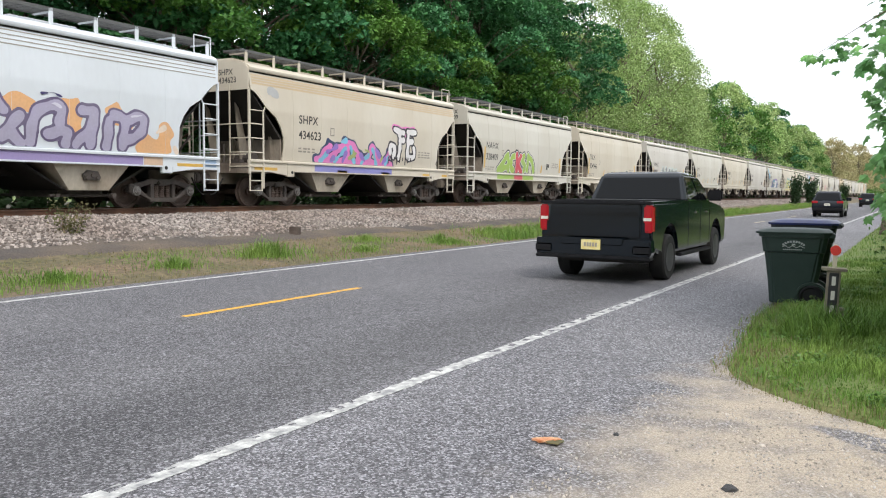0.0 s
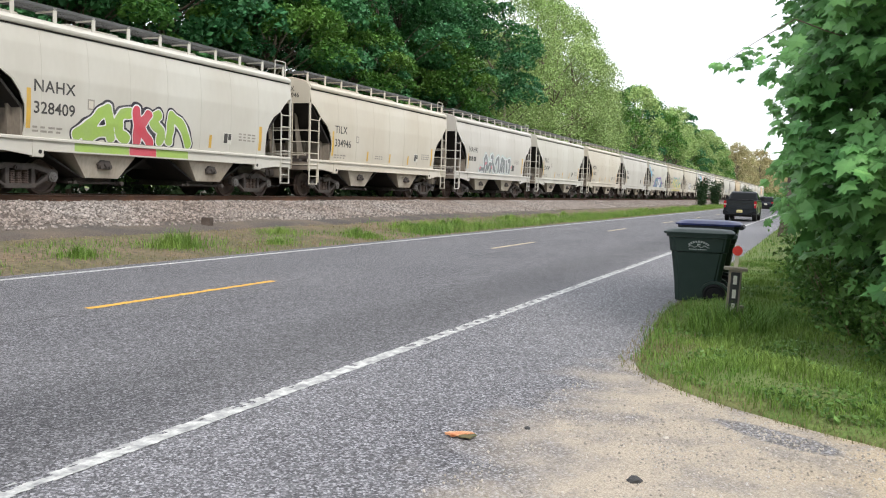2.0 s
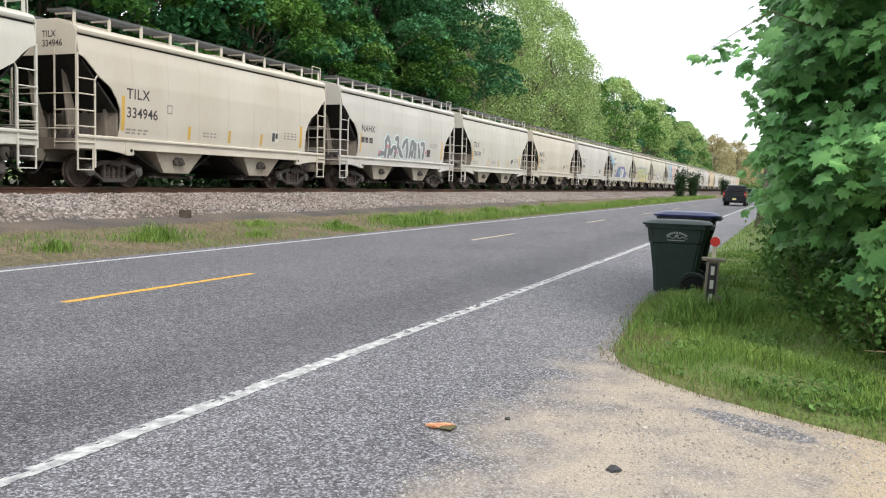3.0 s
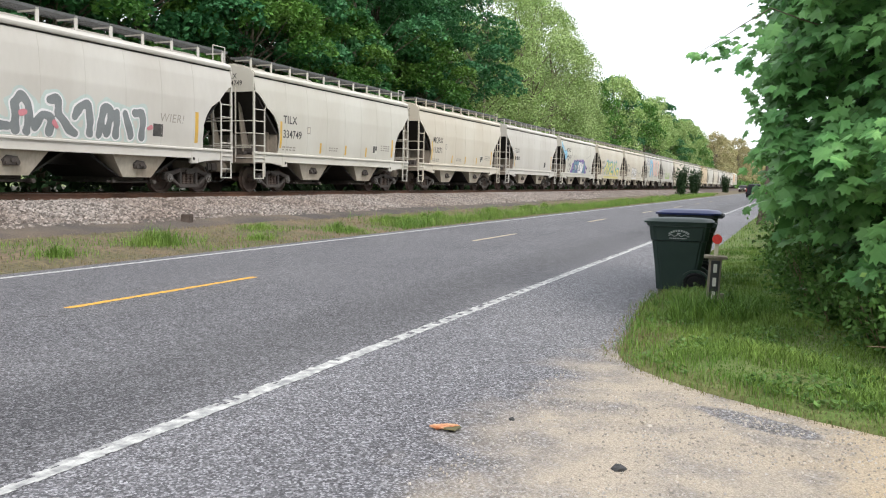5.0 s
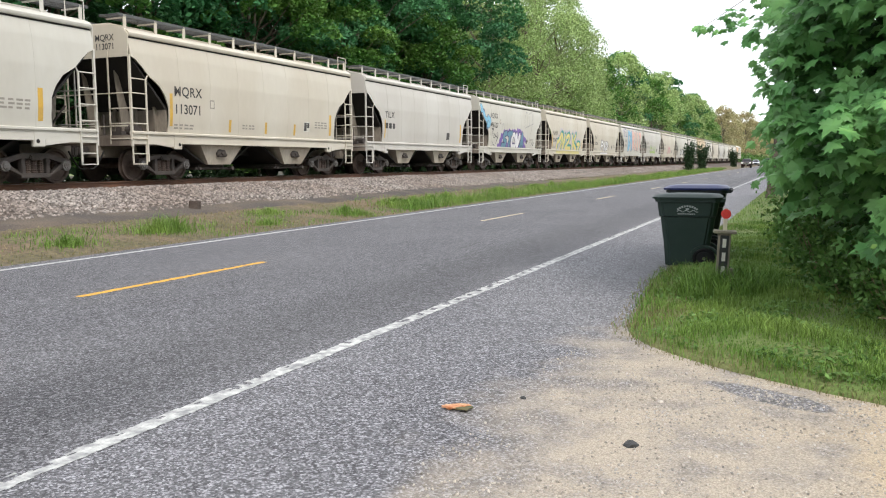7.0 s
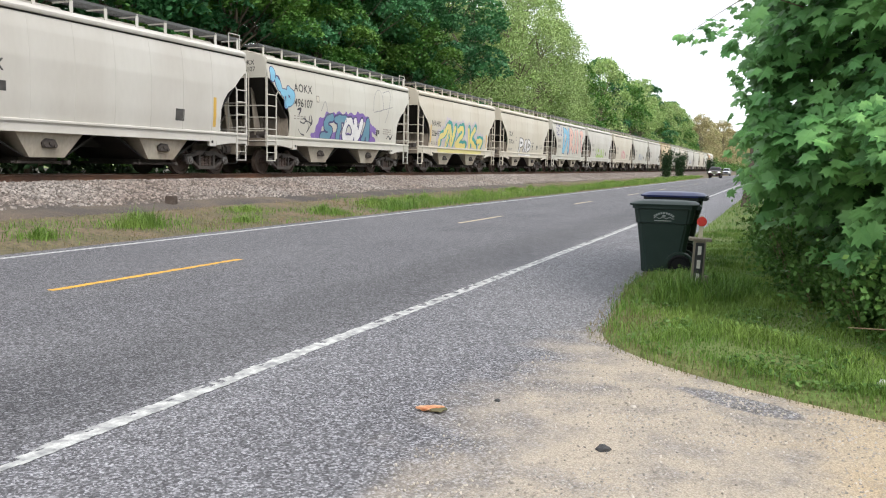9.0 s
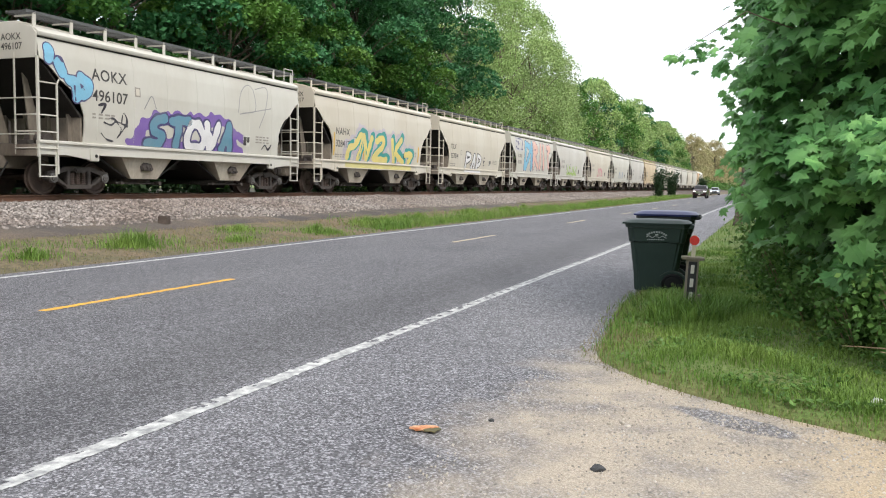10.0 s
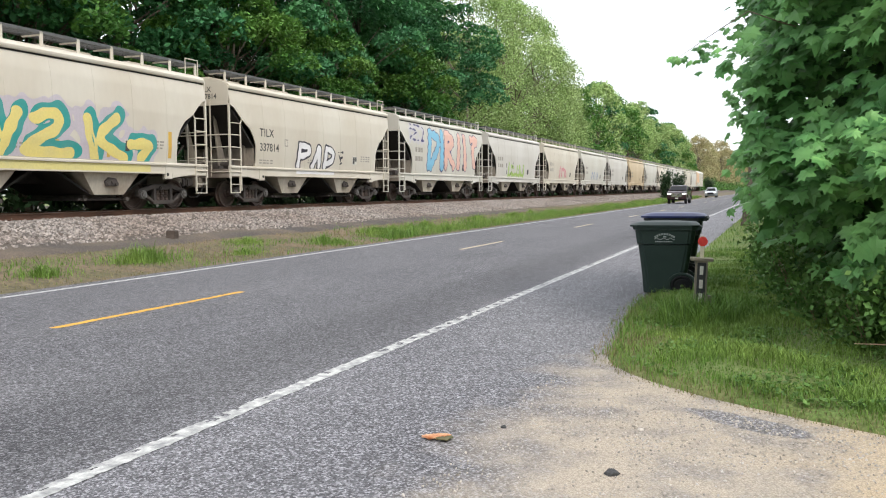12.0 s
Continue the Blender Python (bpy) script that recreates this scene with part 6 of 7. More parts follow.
# behind the camera and on the near side, out of view: added to close the place
for i, (x, y) in enumerate(((-30, -6), (-34, -18), (-27, -30), (-20, -44), (-12, -52), (-2, -50), (8, -44), (14, -34), (17, -22), (18, -10), (17, 1), (14, 12), (13, 22), (-28, -2), (22, -28), (4, -56))):
    # these unseen trees darken reflections in car paint and cut sky light from behind
    spots.append(((6, 4)[i % 2], x, y, 1.0))
place_row(KINDS, spots)


def thicket(name, label, spots, material, size, seed, category="shrubs"):
    """Low growth as one mass: heaps of leaves at the given places (x, y, z, radius, height, leaves)."""
    rnd = random.Random(seed)
    pts = []
    for x, y, z, r, h, k in spots:
        for _ in range(k):
            a = rnd.uniform(0, math.tau)
            q = r * rnd.random() ** 0.5
            top = h * math.sqrt(max(0.02, 1 - (q / r) ** 2))
            pts.append((x + q * math.cos(a), y + q * math.sin(a), z + top * rnd.random() ** 0.5))
    v, f = leaf_quads(pts, size, rnd)
    return tagged(new(name, from_lists(name, v, f, material)), label, category, kind="stuff")


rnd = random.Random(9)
# the near-black cedar green stands for forest shade on this undergrowth
thicket("undergrowth", "undergrowth at the foot of the trees, forest shade in its colour", [(-24.6 + rnd.uniform(-0.8, 0.8), y, 0.1, 2.0, rnd.uniform(2.2, 4.2), 430) for y in spread(2, 230, 115)], M["leaf_fir_and_shade"], 0.3, 11)
thicket("far_scrub", "distant scrub closing the view along the road", [(-24.5 + (y - 230) * 0.045 + rnd.uniform(-1, 1), y, 0.1, 4.0, rnd.uniform(3, 6), 90) for y in spread(230, 640, 80)]
        + [(x, 646 + rnd.uniform(-6, 6), 0, 6.0, rnd.uniform(5, 10), 160) for x in spread(-60, 60, 24)]
        + [(5.5 + 0.01 * y + rnd.uniform(-0.6, 0.6), y, 0, 2.2, rnd.uniform(2, 4), 140) for y in spread(36, 420, 70)], M["leaf_mid"], 0.55, 12)


def shrub(name, m, seed, h, r, leaves, size, material, label, stems=7, category="shrub"):
    rnd = random.Random(seed)
    t = empty(name, m)
    tips = []
    for i in range(stems):
        a = rnd.uniform(0, math.tau)
        tip = Vector((r * 0.75 * math.cos(a), r * 0.75 * math.sin(a), h * rnd.uniform(0.6, 0.95)))
        bm = bm_new()
        limb(bm, (0.05 * math.cos(a), 0.05 * math.sin(a), -0.1), tip, 0.005 + 0.004 * h, 0.002, rnd, 3)
        part("stem", bm, M["twig"], t)
        tips.append(tip)
    pts = []
    for _ in range(leaves):
        tip = rnd.choice(tips)
        f = rnd.uniform(0.05, 1.05)
        d = Vector((rnd.gauss(0, 1), rnd.gauss(0, 1), rnd.gauss(0, 1))) * r * 0.27
        p = tip * f + d
        pts.append((p.x, p.y, max(0.03, p.z)))
    v, f = leaf_quads(pts, size, rnd)
    o = new("foliage", from_lists("foliage", v, f, material))
    o.parent = t
    return tagged(t, label, category)


shrub("bush", pose(-14.9, 10.5, bank(-14.9)), 21, 0.72, 0.42, 620, 0.05, M["leaf_olive"], "small twiggy olive-brown bush on the ballast bank", category="bush")
for x, y, s in ((-13.5, 110, 0.95), (-13.5, 126, 0.95), (-13.0, 179, 0.95)):
    shrub("cedar", pose(x, y, bank(x)) @ Matrix.Scale(s, 4), 30 + int(y), 3.9, 0.95, 2400, 0.2, M["leaf_fir_and_shade"], "dark young cedar standing beside the track", 9, "tree")


# grass: tufts of bent blades
def blades(name, spots, material, label, seed, h, w=0.006, category="grass"):
    rnd = random.Random(seed)
    verts, faces = [], []
    for x, y, z, s in spots:
        a = rnd.uniform(0, math.tau)
        lean = rnd.uniform(0.15, 1.1)
        hh = h * s * rnd.uniform(0.6, 1.2)
        ww = w * rnd.uniform(0.7, 1.4)
        dx, dy = math.cos(a), math.sin(a)
        k = len(verts)
        verts += [(x - dy * ww, y + dx * ww, z - 0.02), (x + dy * ww, y - dx * ww, z - 0.02),
                  (x + dx * lean * hh * 0.35 + dy * ww * 0.7, y + dy * lean * hh * 0.35 - dx * ww * 0.7, z + hh * 0.6),
                  (x + dx * lean * hh * 0.35 - dy * ww * 0.7, y + dy * lean * hh * 0.35 + dx * ww * 0.7, z + hh * 0.6),
                  (x + dx * lean * hh, y + dy * lean * hh, z + hh)]
        faces += [(k, k + 1, k + 2, k + 3), (k + 3, k + 2, k + 4)]
    return tagged(new(name, from_lists(name, verts, faces, material)), label, category, kind="stuff")


rnd = random.Random(31)
near, tall, dry = [], [], []


def lawn_height(d):
    return float(np.interp(d, (0, 0.06, 0.25, 0.6, 1.2, 2.2, 4.0), (0.0, 0.025, 0.05, 0.07, 0.09, 0.12, 0.2)))


for i in range(90000):
    y = 5.05 + 14 * rnd.random() ** 1.5
    x = min(drive_edge(y), 1.9) - 0.12 + 3.5 * rnd.random()
    d = x - min(drive_edge(y), 1.9)
    z = lawn_height(d)
    if d < 0.0 and rnd.random() < 0.6:
        continue
    if d < 0.55 and rnd.random() < 0.85 - 1.2 * d:
        if rnd.random() < 0.9:
            dry.append((x, y, z, 0.7))
        continue
    near.append((x, y, z, max(0.25, 0.75 + 1.3 * noise.noise(Vector((x * 1.7, y * 1.7, 2))))))
for i in range(1500):
    a, q = rnd.uniform(0, math.tau), rnd.random() ** 0.5
    tall.append((-0.75 + 0.4 * q * math.cos(a), 8.9 + 0.8 * q * math.sin(a), 0.06, 0.5 + 0.5 * rnd.random()))
for i in range(16000):
    y = 19 + 60 * rnd.random()
    near.append((-1.5 + 2.6 * rnd.random(), y, 0.07, 0.9))
blades("lawn_grass", near, M["blade"], "short green grass of the roadside verge", 1, 0.085, 0.0035)
blades("tall_grass", tall, M["blade"], "tall uncut grass round the number post", 2, 0.3, 0.005)
blades("dry_grass", dry, M["dry_blade"], "dry straw-coloured grass at the verge's edge", 3, 0.04, 0.003)
far_tufts, far_dry = [], []
clumps = [(-11.3, 10.0, 0.8, 0.34), (-11.7, 12.6, 0.75, 0.5), (-11.6, 12.9, 0.5, 0.5), (-11.2, 15.5, 0.8, 0.25), (-11.2, 7.6, 0.8, 0.3)]
for i in range(120):
    y = 17 + 130 * rnd.random() ** 1.1
    clumps.append((rnd.uniform(-12.3, -10.7) - 0.006 * y, y, rnd.uniform(0.4, 1.1), rnd.uniform(0.2, 0.42)))
for cx, cy, r, h in clumps:
    for _ in range(int(620 * r * r + 150)):
        a, q = rnd.uniform(0, math.tau), min(1.3, abs(rnd.gauss(0, 0.5))) * r
        x, y = cx + q * math.cos(a) * 0.7, cy + q * math.sin(a) * 1.3
        if x < ROAD_L - 0.1:
            far_tufts.append((x, y, bank(x), h / 0.4 * rnd.uniform(0.35, 1.0) * max(0.3, 1 - 0.6 * q / r)))
for i in range(22000):
    y = 22 + 110 * rnd.random() ** 1.2
    x = -10.5 - abs(rnd.gauss(0, 0.75)) - 0.004 * y
    far_tufts.append((x, y, bank(x), rnd.uniform(0.3, 0.95)))
for i in range(30000):
    y = 4 + 90 * rnd.random() ** 1.4
    x = rnd.uniform(-13.2, -10.45)
    if noise.noise(Vector((x * 0.7, y * 0.5, 4))) > 0.02 + 0.22 * (-11.2 - x):
        far_tufts.append((x, y, bank(x), rnd.uniform(0.1, 0.4)))
    else:
        far_dry.append((x, y, bank(x), 1.0))
blades("verge_grass", far_tufts, M["blade"], "green tufts of grass between road and railway", 4, 0.36, 0.006)
blades("verge_straw", far_dry, M["dry_blade"], "dry straw between road and railway", 5, 0.05, 0.005)

# broad-leaved weeds among the grass
weeds = []
for i in range(9000):
    y = 5.5 + 9 * rnd.random() ** 1.4
    x = min(drive_edge(y), 1.9) + 0.15 + 2.6 * rnd.random()
    if noise.noise(Vector((x * 1.6, y * 1.6, 8))) > 0.05:
        weeds.append((x, y, lawn_height(x - min(drive_edge(y), 1.9)) + 0.02 + 0.04 * rnd.random()))
v_, f_ = leaf_quads(weeds, 0.035, rnd, spread_up=1.6)
tagged(new("weeds", from_lists("weeds", v_, f_, M["leaf_shrub"])), "small broad-leaved weeds among the grass", "weeds", kind="stuff")

# the maple beside the drive: trunk, limbs, lobed leaves
LEAF = [(0, -0.42), (0.1, -0.3), (0.34, -0.36), (0.28, -0.2), (0.52, -0.02), (0.33, 0.02), (0.36, 0.22), (0.17, 0.17), (0, 0.55), (-0.17, 0.17), (-0.36, 0.22), (-0.33, 0.02), (-0.52, -0.02), (-0.28, -0.2), (-0.34, -0.36), (-0.1, -0.3)]


def lobed(t, b_, nrm, c, s, fold):
    """One lobed leaf: outline and midrib point."""
    vs = [c - t * 0.05 * s]
    for u, v in LEAF:
        vs.append(c + t * u * s + b_ * v * s - nrm * (abs(u) * fold + max(0, v) * 0.25) * s)
    return vs


maple = tagged(empty("maple_tree", pose(2.3, 9.0, 0.1)), "broadleaf maple with large lobed green leaves beside the driveway", "tree")
rnd = random.Random(77)
bm = bm_new()
limb(bm, (0, 0, -0.2), (0.2, 0.4, 5.5), 0.17, 0.09, rnd, 6)
for a, h, ln in ((-2.6, 1.6, 1.9), (-2.2, 2.4, 2.6), (-1.9, 3.0, 2.4), (3.0, 2.9, 2.2), (-2.9, 3.6, 2.8), (-1.2, 2.2, 2.0), (2.4, 3.6, 2.3), (-2.3, 4.2, 3.0)):
    limb(bm, (0, 0, h * 0.8), (ln * math.cos(a), ln * math.sin(a), h + 0.5), 0.05, 0.012, rnd, 4)
part("trunk", bm, M["bark"], maple)
leaf_spots = []


def leaf_edge(z):
    """How far the foliage reaches towards the road at height z."""
    return float(np.interp(z, (0.5, 1.0, 1.8, 2.6, 3.6, 5.5), (0.3, 0.0, -0.2, -0.3, -0.38, -0.55))) + 0.28 * noise.noise(Vector((z * 1.6, 0.3, 1.0)))


# branch ends from which the leaves hang in overlapping fans
fans = []
while len(fans) < 640:
    z = rnd.uniform(0.45, 5.4)
    x = leaf_edge(z) + 3.3 * rnd.random() ** 1.5
    lump = noise.noise(Vector((x * 1.3, z * 1.3, 7.0)))
    y = 8.5 - 1.3 * min(1.3, max(0.0, x + 0.3)) - 0.75 * lump + 1.9 * rnd.random() ** 1.8
    if z < 0.78 or z < 1.0 and (x < 0.35 or y < 6.4) or lump < -0.2 and rnd.random() < 0.75:
        continue
    fans.append((x, y, z, rnd.uniform(0.14, 0.36)))
for x, y, z, r in fans:
    for k in range(int(5 + 34 * r)):
        a, q = rnd.uniform(0, math.tau), rnd.random() ** 0.6
        leaf_spots.append(Vector((x + r * q * math.cos(a), y + r * q * math.sin(a) * 0.8, z - 0.45 * r * q * q - 0.5 * r * rnd.random())) - Vector((2.3, 9.0, 0.1)))
# a spray hanging out over the verge
for k in range(32):
    f = rnd.random()
    a = Vector((-0.25, 7.6, 3.0 - 0.3 * rnd.random())).lerp(Vector((-0.8, 7.3, 2.55)), f) + Vector((rnd.gauss(0, 0.06), rnd.gauss(0, 0.08), -0.5 * rnd.random() ** 1.5 * (1.1 - f)))
    leaf_spots.append(a - Vector((2.3, 9.0, 0.1)))
for k in range(24):
    a = Vector((-0.22 + rnd.gauss(0, 0.08), 7.8, 1.75 + 0.35 * rnd.random()))
    leaf_spots.append(a - Vector((2.3, 9.0, 0.1)))
bm = bm_new()
limb(bm, (-1.8, -1.0, 2.6), (-2.55, -1.4, 2.85), 0.008, 0.005, rnd, 3)
limb(bm, (-2.55, -1.4, 2.85), (-3.1, -1.7, 2.45), 0.005, 0.002, rnd, 3)
part("spray_twig", bm, M["bark"], maple)
leaf_spots.sort(key=lambda p: p.x * 0.35 + p.y)
share = []
for k in range(6):
    vs = lobed(Vector((1, 0, 0)), Vector((0, 1, 0)), Vector((0, 0, 1)), Vector((0, 0, 0)), 1.0, 0.1 + 0.08 * k)
    share.append(from_lists("leaf", [tuple(v) for v in vs], [(0, i, i % 16 + 1) for i in range(1, 17)], M["leaf_near"]))
verts, faces = [], []
for n_, p in enumerate(leaf_spots):
    s = rnd.uniform(0.13, 0.25) if p.x > -2.55 else rnd.uniform(0.08, 0.15)
    nrm = Vector((-0.4 + rnd.gauss(0, 0.4), -0.75 + rnd.gauss(0, 0.4), 1.0 + rnd.gauss(0, 0.4))).normalized()
    tip = (Vector((rnd.gauss(0, 0.6), rnd.gauss(0, 0.6), -1.0)))
    b_ = (tip - nrm * tip.dot(nrm)).normalized()
    t = b_.cross(nrm)
    if n_ < 300:
        o = new("leaf", share[n_ % 6])
        o.parent = maple
        m = Matrix((t, b_, nrm)).transposed().to_4x4() @ Matrix.Scale(s, 4)
        m.translation = p
        o.matrix_basis = m
    else:
        k = len(verts)
        verts += [tuple(v) for v in lobed(t, b_, nrm, p, s, rnd.uniform(0.1, 0.5))]
        faces += [(k, k + i, k + i % 16 + 1) for i in range(1, 17)]
o = new("crown", from_lists("crown", verts, faces, M["leaf_near"]))
o.parent = maple
tagged(o, kind="stuff")

# hedge along the verge beyond the maple, and low scrub under it
rnd = random.Random(5)
# shade is put into the hedge's greens; the last heaps back the maple
thicket("hedge", "dense dark green hedge along the verge", [(0.9 + rnd.uniform(-0.3, 0.5) + 0.02 * y, y, 0.1, 1.1, rnd.uniform(1.8, 3.4), 620) for y in spread(10.5, 34, 20)]
        + [(2.2 + rnd.uniform(-0.3, 0.3), y, 0.1, 1.4, rnd.uniform(4, 6.5), 800) for y in spread(7.5, 34, 16)]
        + [(0.95 + 0.25 * k, 10.0 + 0.35 * (k % 3), 0.5, 1.15, 6.2, 1500) for k in range(5)], M["hedge_leaf"], 0.17, 6, "hedge")
for k, (x, y, r, h) in enumerate(((0.8, 7.5, 0.45, 0.6), (1.2, 6.75, 0.55, 0.85), (0.5, 8.7, 0.42, 0.5), (1.65, 6.35, 0.6, 0.9), (0.35, 9.8, 0.5, 0.8), (0.25, 11.0, 0.5, 0.9), (0.2, 12.2, 0.55, 1.0), (0.1, 13.6, 0.6, 1.1))):
    shrub("low_shrub", pose(x, y, 0.08), 60 + k, h, r, 1700, 0.05 if k < 5 else 0.06, M["leaf_shrub"], "low twiggy shrub with small leaves under the maple", 14)
dead = tagged(empty("dead_branch", pose(0, 0, 0)), "bare dead branch with twigs sticking out of the scrub", "branch")
for k in range(26):
    bm = bm_new()
    a = Vector((1.2 + rnd.uniform(-0.35, 0.6), 6.3 + rnd.uniform(-0.3, 0.3), 0.2 + rnd.uniform(0, 0.35)))
    limb(bm, a, a + Vector((rnd.uniform(-0.45, 0.15), rnd.uniform(-0.35, 0.1), rnd.uniform(-0.05, 0.38))), 0.007, 0.0025, rnd, 3)
    part("twig", bm, M["twig"], dead)
t = tagged(empty("roadside_trunk", pose(-1.1, 32.2, 0)), "bare leaning trunk beside the road", "tree trunk")
bm = bm_new()
limb(bm, (0, 0, -0.2), (0.55, 0.3, 7.5), 0.17, 0.13, rnd, 5, 0.04)
part("trunk", bm, M["bark"], t)
# ---- roadside things ----
def wheeled_bin(m, body_mat, lid_mat, label):
    """A two-wheeled refuse bin; the front faces -y, handle and wheels at +x."""
    b_ = empty("wheeled_bin", m)

    def ring(w, x0, x1, z, c=0.06):
        pts = [(x0 + c, -w), (x1 - c, -w), (x1, -w + c), (x1, w - c), (x1 - c, w), (x0 + c, w), (x0, w - c), (x0, -w + c)]
        return [(x, y, z) for x, y in pts]
    bm = bm_new()
    loft(bm, [ring(0.24, -0.25, 0.24, 0.02), ring(0.25, -0.27, 0.3, 0.3), ring(0.285, -0.32, 0.36, 0.72), ring(0.3, -0.335, 0.375, 0.73), ring(0.315, -0.36, 0.4, 0.93), ring(0.335, -0.385, 0.42, 0.935), ring(0.335, -0.385, 0.42, 0.975)])
    bmesh.ops.bevel(bm, geom=[e for e in bm.edges if abs(e.verts[0].co.z - e.verts[1].co.z) > 0.1], offset=0.02, segments=2, affect="EDGES")
    body = part("body", bm, body_mat, b_, smooth=True)
    bm = bm_new()
    loft(bm, [ring(0.35, -0.42, 0.44, 0.975, 0.09), ring(0.355, -0.425, 0.445, 1.0, 0.09), ring(0.3, -0.36, 0.4, 1.035, 0.1), ring(0.16, -0.2, 0.25, 1.05, 0.08)])
    part("lid", bm, lid_mat, b_, smooth=True)
    bm = bm_new()
    rod(bm, (0.46, -0.24, 0.96), (0.46, 0.24, 0.96), 0.018, 10)
    for y in (-0.24, 0.24):
        box(bm, (0.38, y - 0.02, 0.93), (0.48, y + 0.02, 0.985), 0.008)
    part("handle", bm, body_mat, b_)
    bm = bm_new()
    rod(bm, (0.24, -0.29, 0.13), (0.24, 0.29, 0.13), 0.012, 8)
    part("axle", bm, M["chrome"], b_)
    for s in (-1, 1):
        bm = bm_new()
        rings = [(0.0, 0.03), (0.0, 0.09), (0.01, 0.1), (0.0, 0.125), (0.01, 0.14), (0.055, 0.14), (0.065, 0.125), (0.065, 0.03)]
        loft(bm, [[(0.24 + r * math.cos(i * math.tau / 24), s * (0.325 - x), 0.14 + r * math.sin(i * math.tau / 24)) for i in range(24)] for x, r in rings])
        wheel = part("wheel", bm, M["black_plastic"], b_, smooth=True)
        bm = bm_new()
        rod(bm, (0.24, s * 0.3, 0.14), (0.24, s * 0.33, 0.14), 0.022, 10)
        part("hub_cap", bm, M["chrome"], wheel)
        bm = bm_new()
        arc = spread(0, math.pi, 11)
        prism(bm, [(0.24 + 0.185 * math.cos(a), 0.14 + 0.185 * math.sin(a)) for a in arc] + [(0.24 + 0.155 * math.cos(a), 0.14 + 0.155 * math.sin(a)) for a in arc[::-1]], "y", s * 0.245, s * 0.31)
        part("wheel_arch", bm, body_mat, b_)
    return tagged(b_, label, "refuse bin", "bins at the roadside")


front_bin = wheeled_bin(pose(-1.41, 11.45, 0.02, 0, 0, 4) @ Matrix.Diagonal((1.03, 1.0, 0.935, 1.0)), M["bin_green"], M["bin_green"], "dark green wheeled refuse bin with a stamped emblem on the verge")
# stamped emblem: an arc of bars, a wave, a line of bars
bm = bm_new()


def dab(bm, x, z, w, h, tilt=0.0):
    ca, sa = math.cos(tilt), math.sin(tilt)
    vs = []
    for a, c in ((-w, -h), (w, -h), (w, h), (-w, h)):
        px, pz = x + a * ca - c * sa, z + a * sa + c * ca
        depth = -np.interp(pz, (0.73, 0.93), (0.3, 0.315)) - 0.004
        vs.append(bm.verts.new((px, depth, pz)))
    bm.faces.new(vs)


for i in range(9):
    a = radians(40 + 100 * i / 8)
    dab(bm, 0.02 - 0.15 * math.cos(a), 0.765 + 0.12 * math.sin(a) - 0.01, 0.011, 0.014, -(a - math.pi / 2))
for i in range(14):
    x = -0.1 + 0.24 * i / 13
    dab(bm, x, 0.805 + 0.012 * math.sin(i * 1.35), 0.01, 0.005, 0.6 * math.cos(i * 1.35))
dab(bm, 0.02, 0.835, 0.02, 0.01)
for i in range(10):
    dab(bm, -0.09 + 0.022 * i, 0.765, 0.008, 0.007)
part("emblem", bm, M["emblem"], front_bin, "pale stamped emblem of arcs and bars")
wheeled_bin(pose(-1.4, 12.4, 0.06, 0, 0, 2) @ Matrix.Diagonal((1.03, 1.0, 0.985, 1.0)), M["bin_dark"], M["lid_blue"], "black wheeled refuse bin with a navy blue lid")

# wooden number post with a reflector stake
post = tagged(empty("number_post", pose(-0.77, 9.32, -0.01, 1.5, 2.0, 8)), "weathered wooden post with a black number board and red reflector", "number post")
bm = bm_new()
box(bm, (-0.065, -0.045, -0.1), (0.065, 0.045, 0.66), 0.006)
part("post", bm, M["old_wood"], post)
bm = bm_new()
box(bm, (-0.12, -0.08, 0.66), (0.12, 0.08, 0.69), 0.006)
part("cap", bm, M["old_wood"], post)
bm = bm_new()
box(bm, (-0.045, -0.06, 0.02), (0.045, -0.045, 0.64), 0.003)
board = part("number_board", bm, M["sign_black"], post)
for k in range(4):
    bm = bm_new()
    box(bm, (-0.019, -0.066, 0.06 + 0.15 * k), (0.019, -0.059, 0.155 + 0.15 * k), 0.002)
    part("number_bar", bm, M["sign_white"], board)
bm = bm_new()
box(bm, (0.07, -0.03, -0.1), (0.12, 0.03, 0.28), 0.004)
part("brace", bm, M["old_wood"], post)
bm = bm_new()
box(bm, (-0.022, 0.0, 0.69), (0.022, 0.012, 0.93), 0.003)
stake = part("reflector_stake", bm, M["cream_stake"], post)
bm = bm_new()
rod(bm, (0, -0.012, 0.87), (0, 0.0, 0.87), 0.052, 24)
part("reflector", bm, M["red_disc"], stake, "round red reflector")

# relay box on the ballast
bm = bm_new()
box(bm, (-0.12, -0.1, -0.1), (0.12, 0.1, 0.2), 0.015)
o = part("track_box", bm, M["tie"], at=pose(-13.75, 16.05, bank(-13.75) + 0.02, 0, 0, 12))
tagged(o, "small dark wooden stub at the foot of the ballast", "wooden stub")

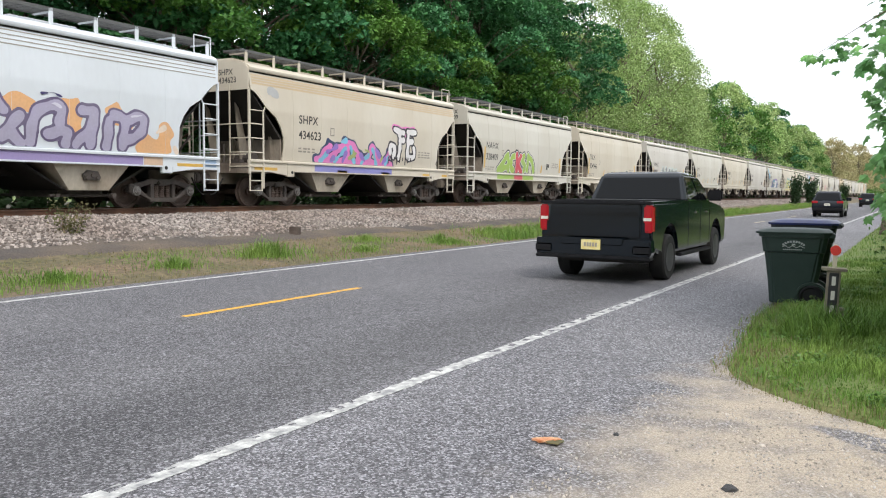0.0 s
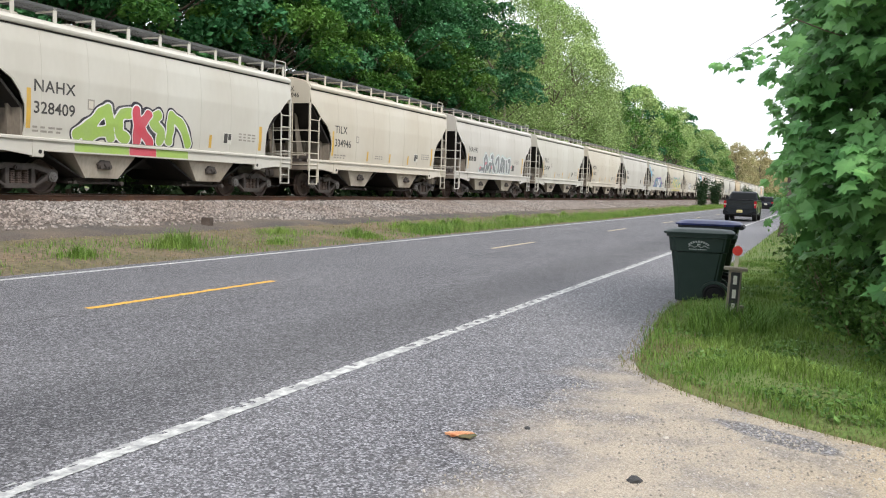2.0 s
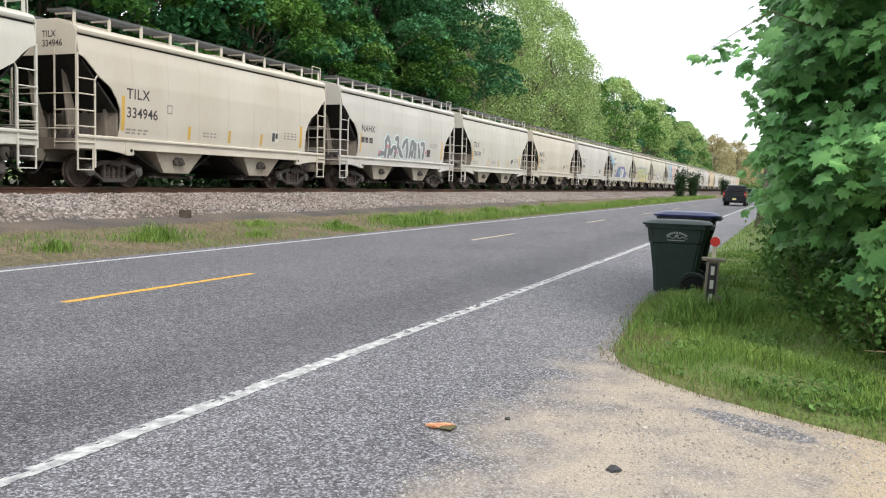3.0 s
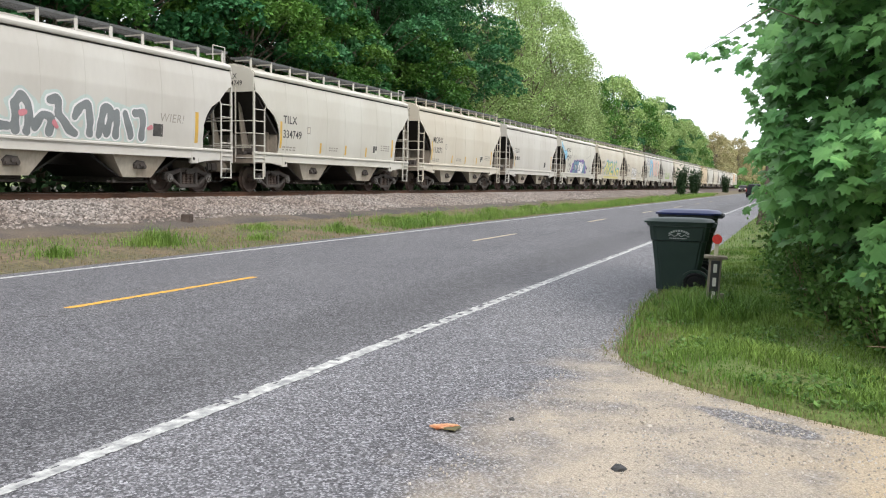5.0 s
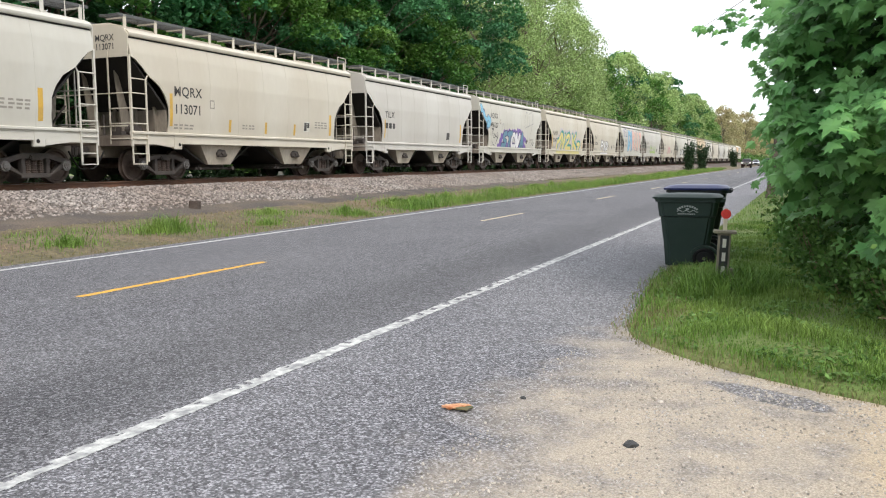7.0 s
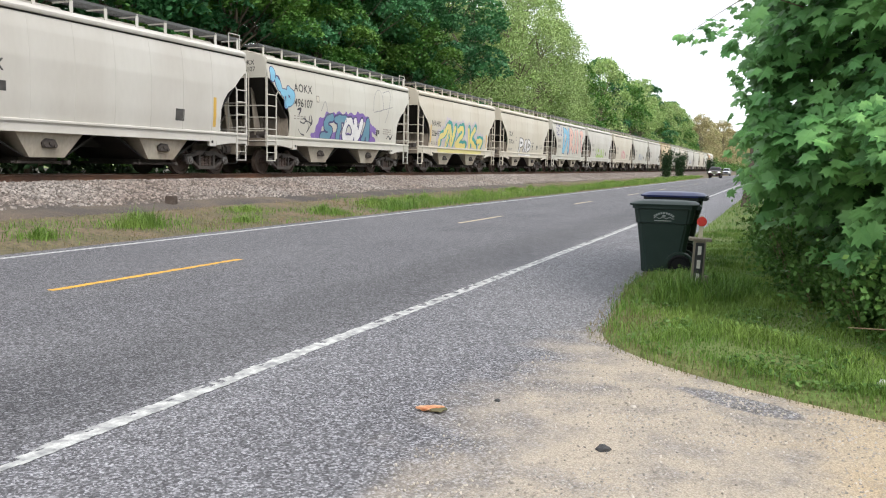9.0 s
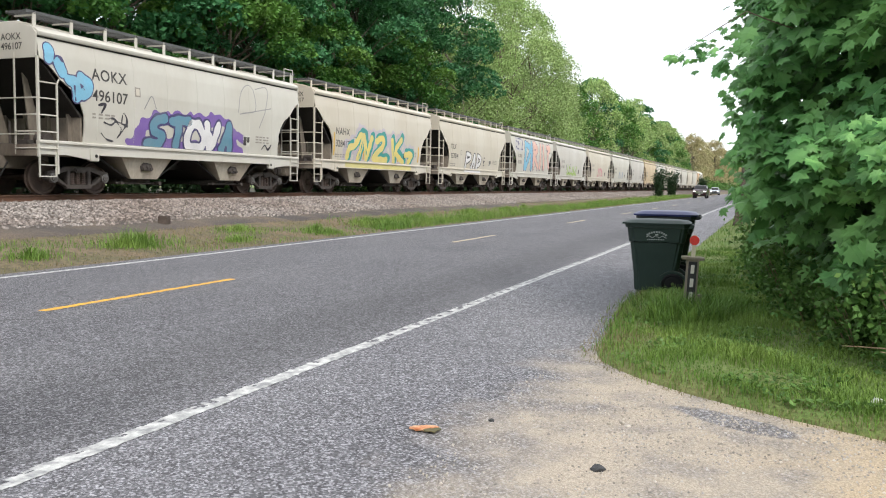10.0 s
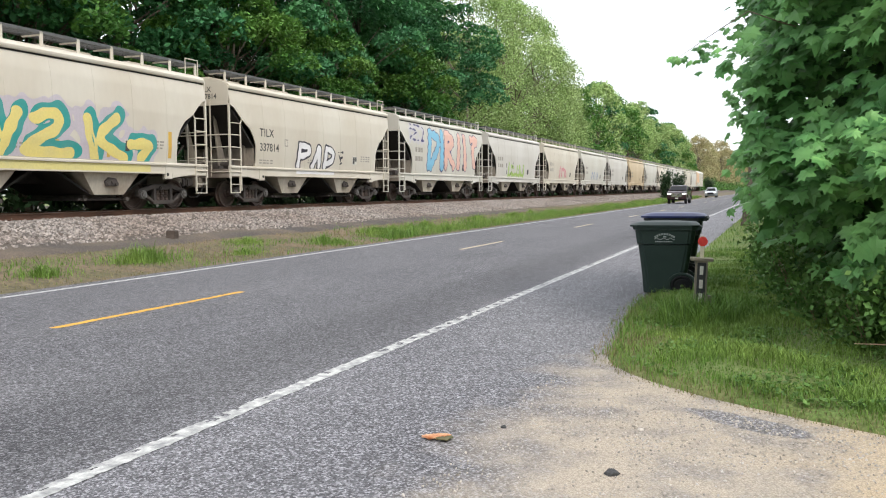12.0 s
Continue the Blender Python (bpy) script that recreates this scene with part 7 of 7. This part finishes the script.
# litter and stones on the drive
lit = tagged(empty("torn_cardboard", pose(-1.78, 4.27, 0.006, 0, 0, 20)), "torn orange-brown scrap of cardboard on the asphalt", "litter")
rnd = random.Random(3)
for k in range(7):
    bm = bm_new()
    n_ = 15
    cx, cy = rnd.uniform(-0.045, 0.045), rnd.uniform(-0.04, 0.04)
    ring0 = [(cx + rnd.uniform(0.012, 0.085) * math.cos(i * math.tau / n_), cy + rnd.uniform(0.02, 0.05) * math.sin(i * math.tau / n_)) for i in range(n_)]
    lo = [bm.verts.new((x, y, 0.001 + 0.0015 * k)) for x, y in ring0]
    hi = [bm.verts.new((x, y, 0.002 + 0.0015 * k + rnd.uniform(0, 0.005))) for x, y in ring0]
    bm.faces.new(hi)
    bm.faces.new(lo[::-1])
    for i in range(n_):
        bm.faces.new((lo[i], lo[(i + 1) % n_], hi[(i + 1) % n_], hi[i]))
    part("scrap", bm, M["litter"] if k % 4 != 1 else M["leaf_olive"], lit)


def pebble(name, x, y, r, material, label, flat=0.6, seed=1, z=0.0):
    bm = bm_new()
    bmesh.ops.create_icosphere(bm, subdivisions=2, radius=r)
    for v in bm.verts:
        v.co *= 1 + 0.5 * noise.noise(v.co / r * 1.3 + Vector((seed, 0, 0)))
        v.co.z *= flat
    return tagged(part(name, bm, material, at=pose(x, y, z + r * flat * 0.55)), label, "stone" if name == "stone" else "litter")


pebble("stone", -0.74, 4.02, 0.035, M["dark_stone"], "dark broken stone lying on the gravel", seed=4)
pebble("stone", -1.5, 4.62, 0.018, M["dark_stone"], "small dark stone on the sandy gravel", seed=7)
pebble("stone", -0.72, 4.85, 0.016, M["gravel"], "pale tan pebble on the gravel", seed=8)
pebble("litter_scrap", 0.7, 5.72, 0.045, M["white_litter"], "crumpled white scrap in the grass", 0.6, 9, 0.09)


# ---- what moves ----
def motions():
    for i, car in enumerate(CARS):
        y0 = FIRST_END - PITCH / 2 + PITCH * i
        walk(car, [(t, pose(TRACK, y0 - SPEED * t, RAIL_TOP)) for t in (0, 12)])
    y0 = FIRST_END + PITCH * (len(CARS) - 1) + 8.9
    walk(LAST, [(t, pose(TRACK, y0 - SPEED * t, RAIL_TOP)) for t in (0, 12)])
    steps = [k * 0.05 for k in range(241)]
    turn = math.degrees(SPEED / 0.457)
    for car in CARS + [LAST]:
        for o in car.children_recursive:
            if o.name.startswith("wheelset"):
                x, y, z = o.matrix_basis.translation
                walk(o, [(t, pose(x, y, z, turn * t)) for t in steps])
    drives = (
        (BLACK_TRUCK, 0, ((0, -4.5, 13.6), (0.5, -4.18, 23.6), (1, -4.02, 33.4), (1.5, -4.05, 43.2), (2.5, -4.4, 65.0), (5.5, -5.2, 131.0), (6.5, -5.6, 154.0), (12, -7.0, 280.0))),
        (LEAD_SUV, 0, ((0, -5.2, 58.8), (1.5, -5.1, 89.5), (2.5, -5.3, 111.0), (12, -7.5, 315.0))),
        (LEAD_CAR, 0, ((0, -5.6, 112.0), (12, -8.0, 370.0))),
        (ONCOMING_TRUCK, 180, ((0, -14.0, 305.0), (6.5, -10.6, 188.0), (9.5, -9.2, 133.0), (10.5, -9.0, 114.5), (12, -9.1, 87.5))),
        (ONCOMING_SUV, 180, ((0, -15.0, 395.0), (6.5, -12.0, 255.0), (9.5, -11.0, 195.0), (10.5, -10.6, 176.0), (12, -10.1, 145.0))),
    )
    for v, heading, rows in drives:
        walk(v, [(t, pose(x, y, 0, 0, 0, heading)) for t, x, y in rows])


motions()
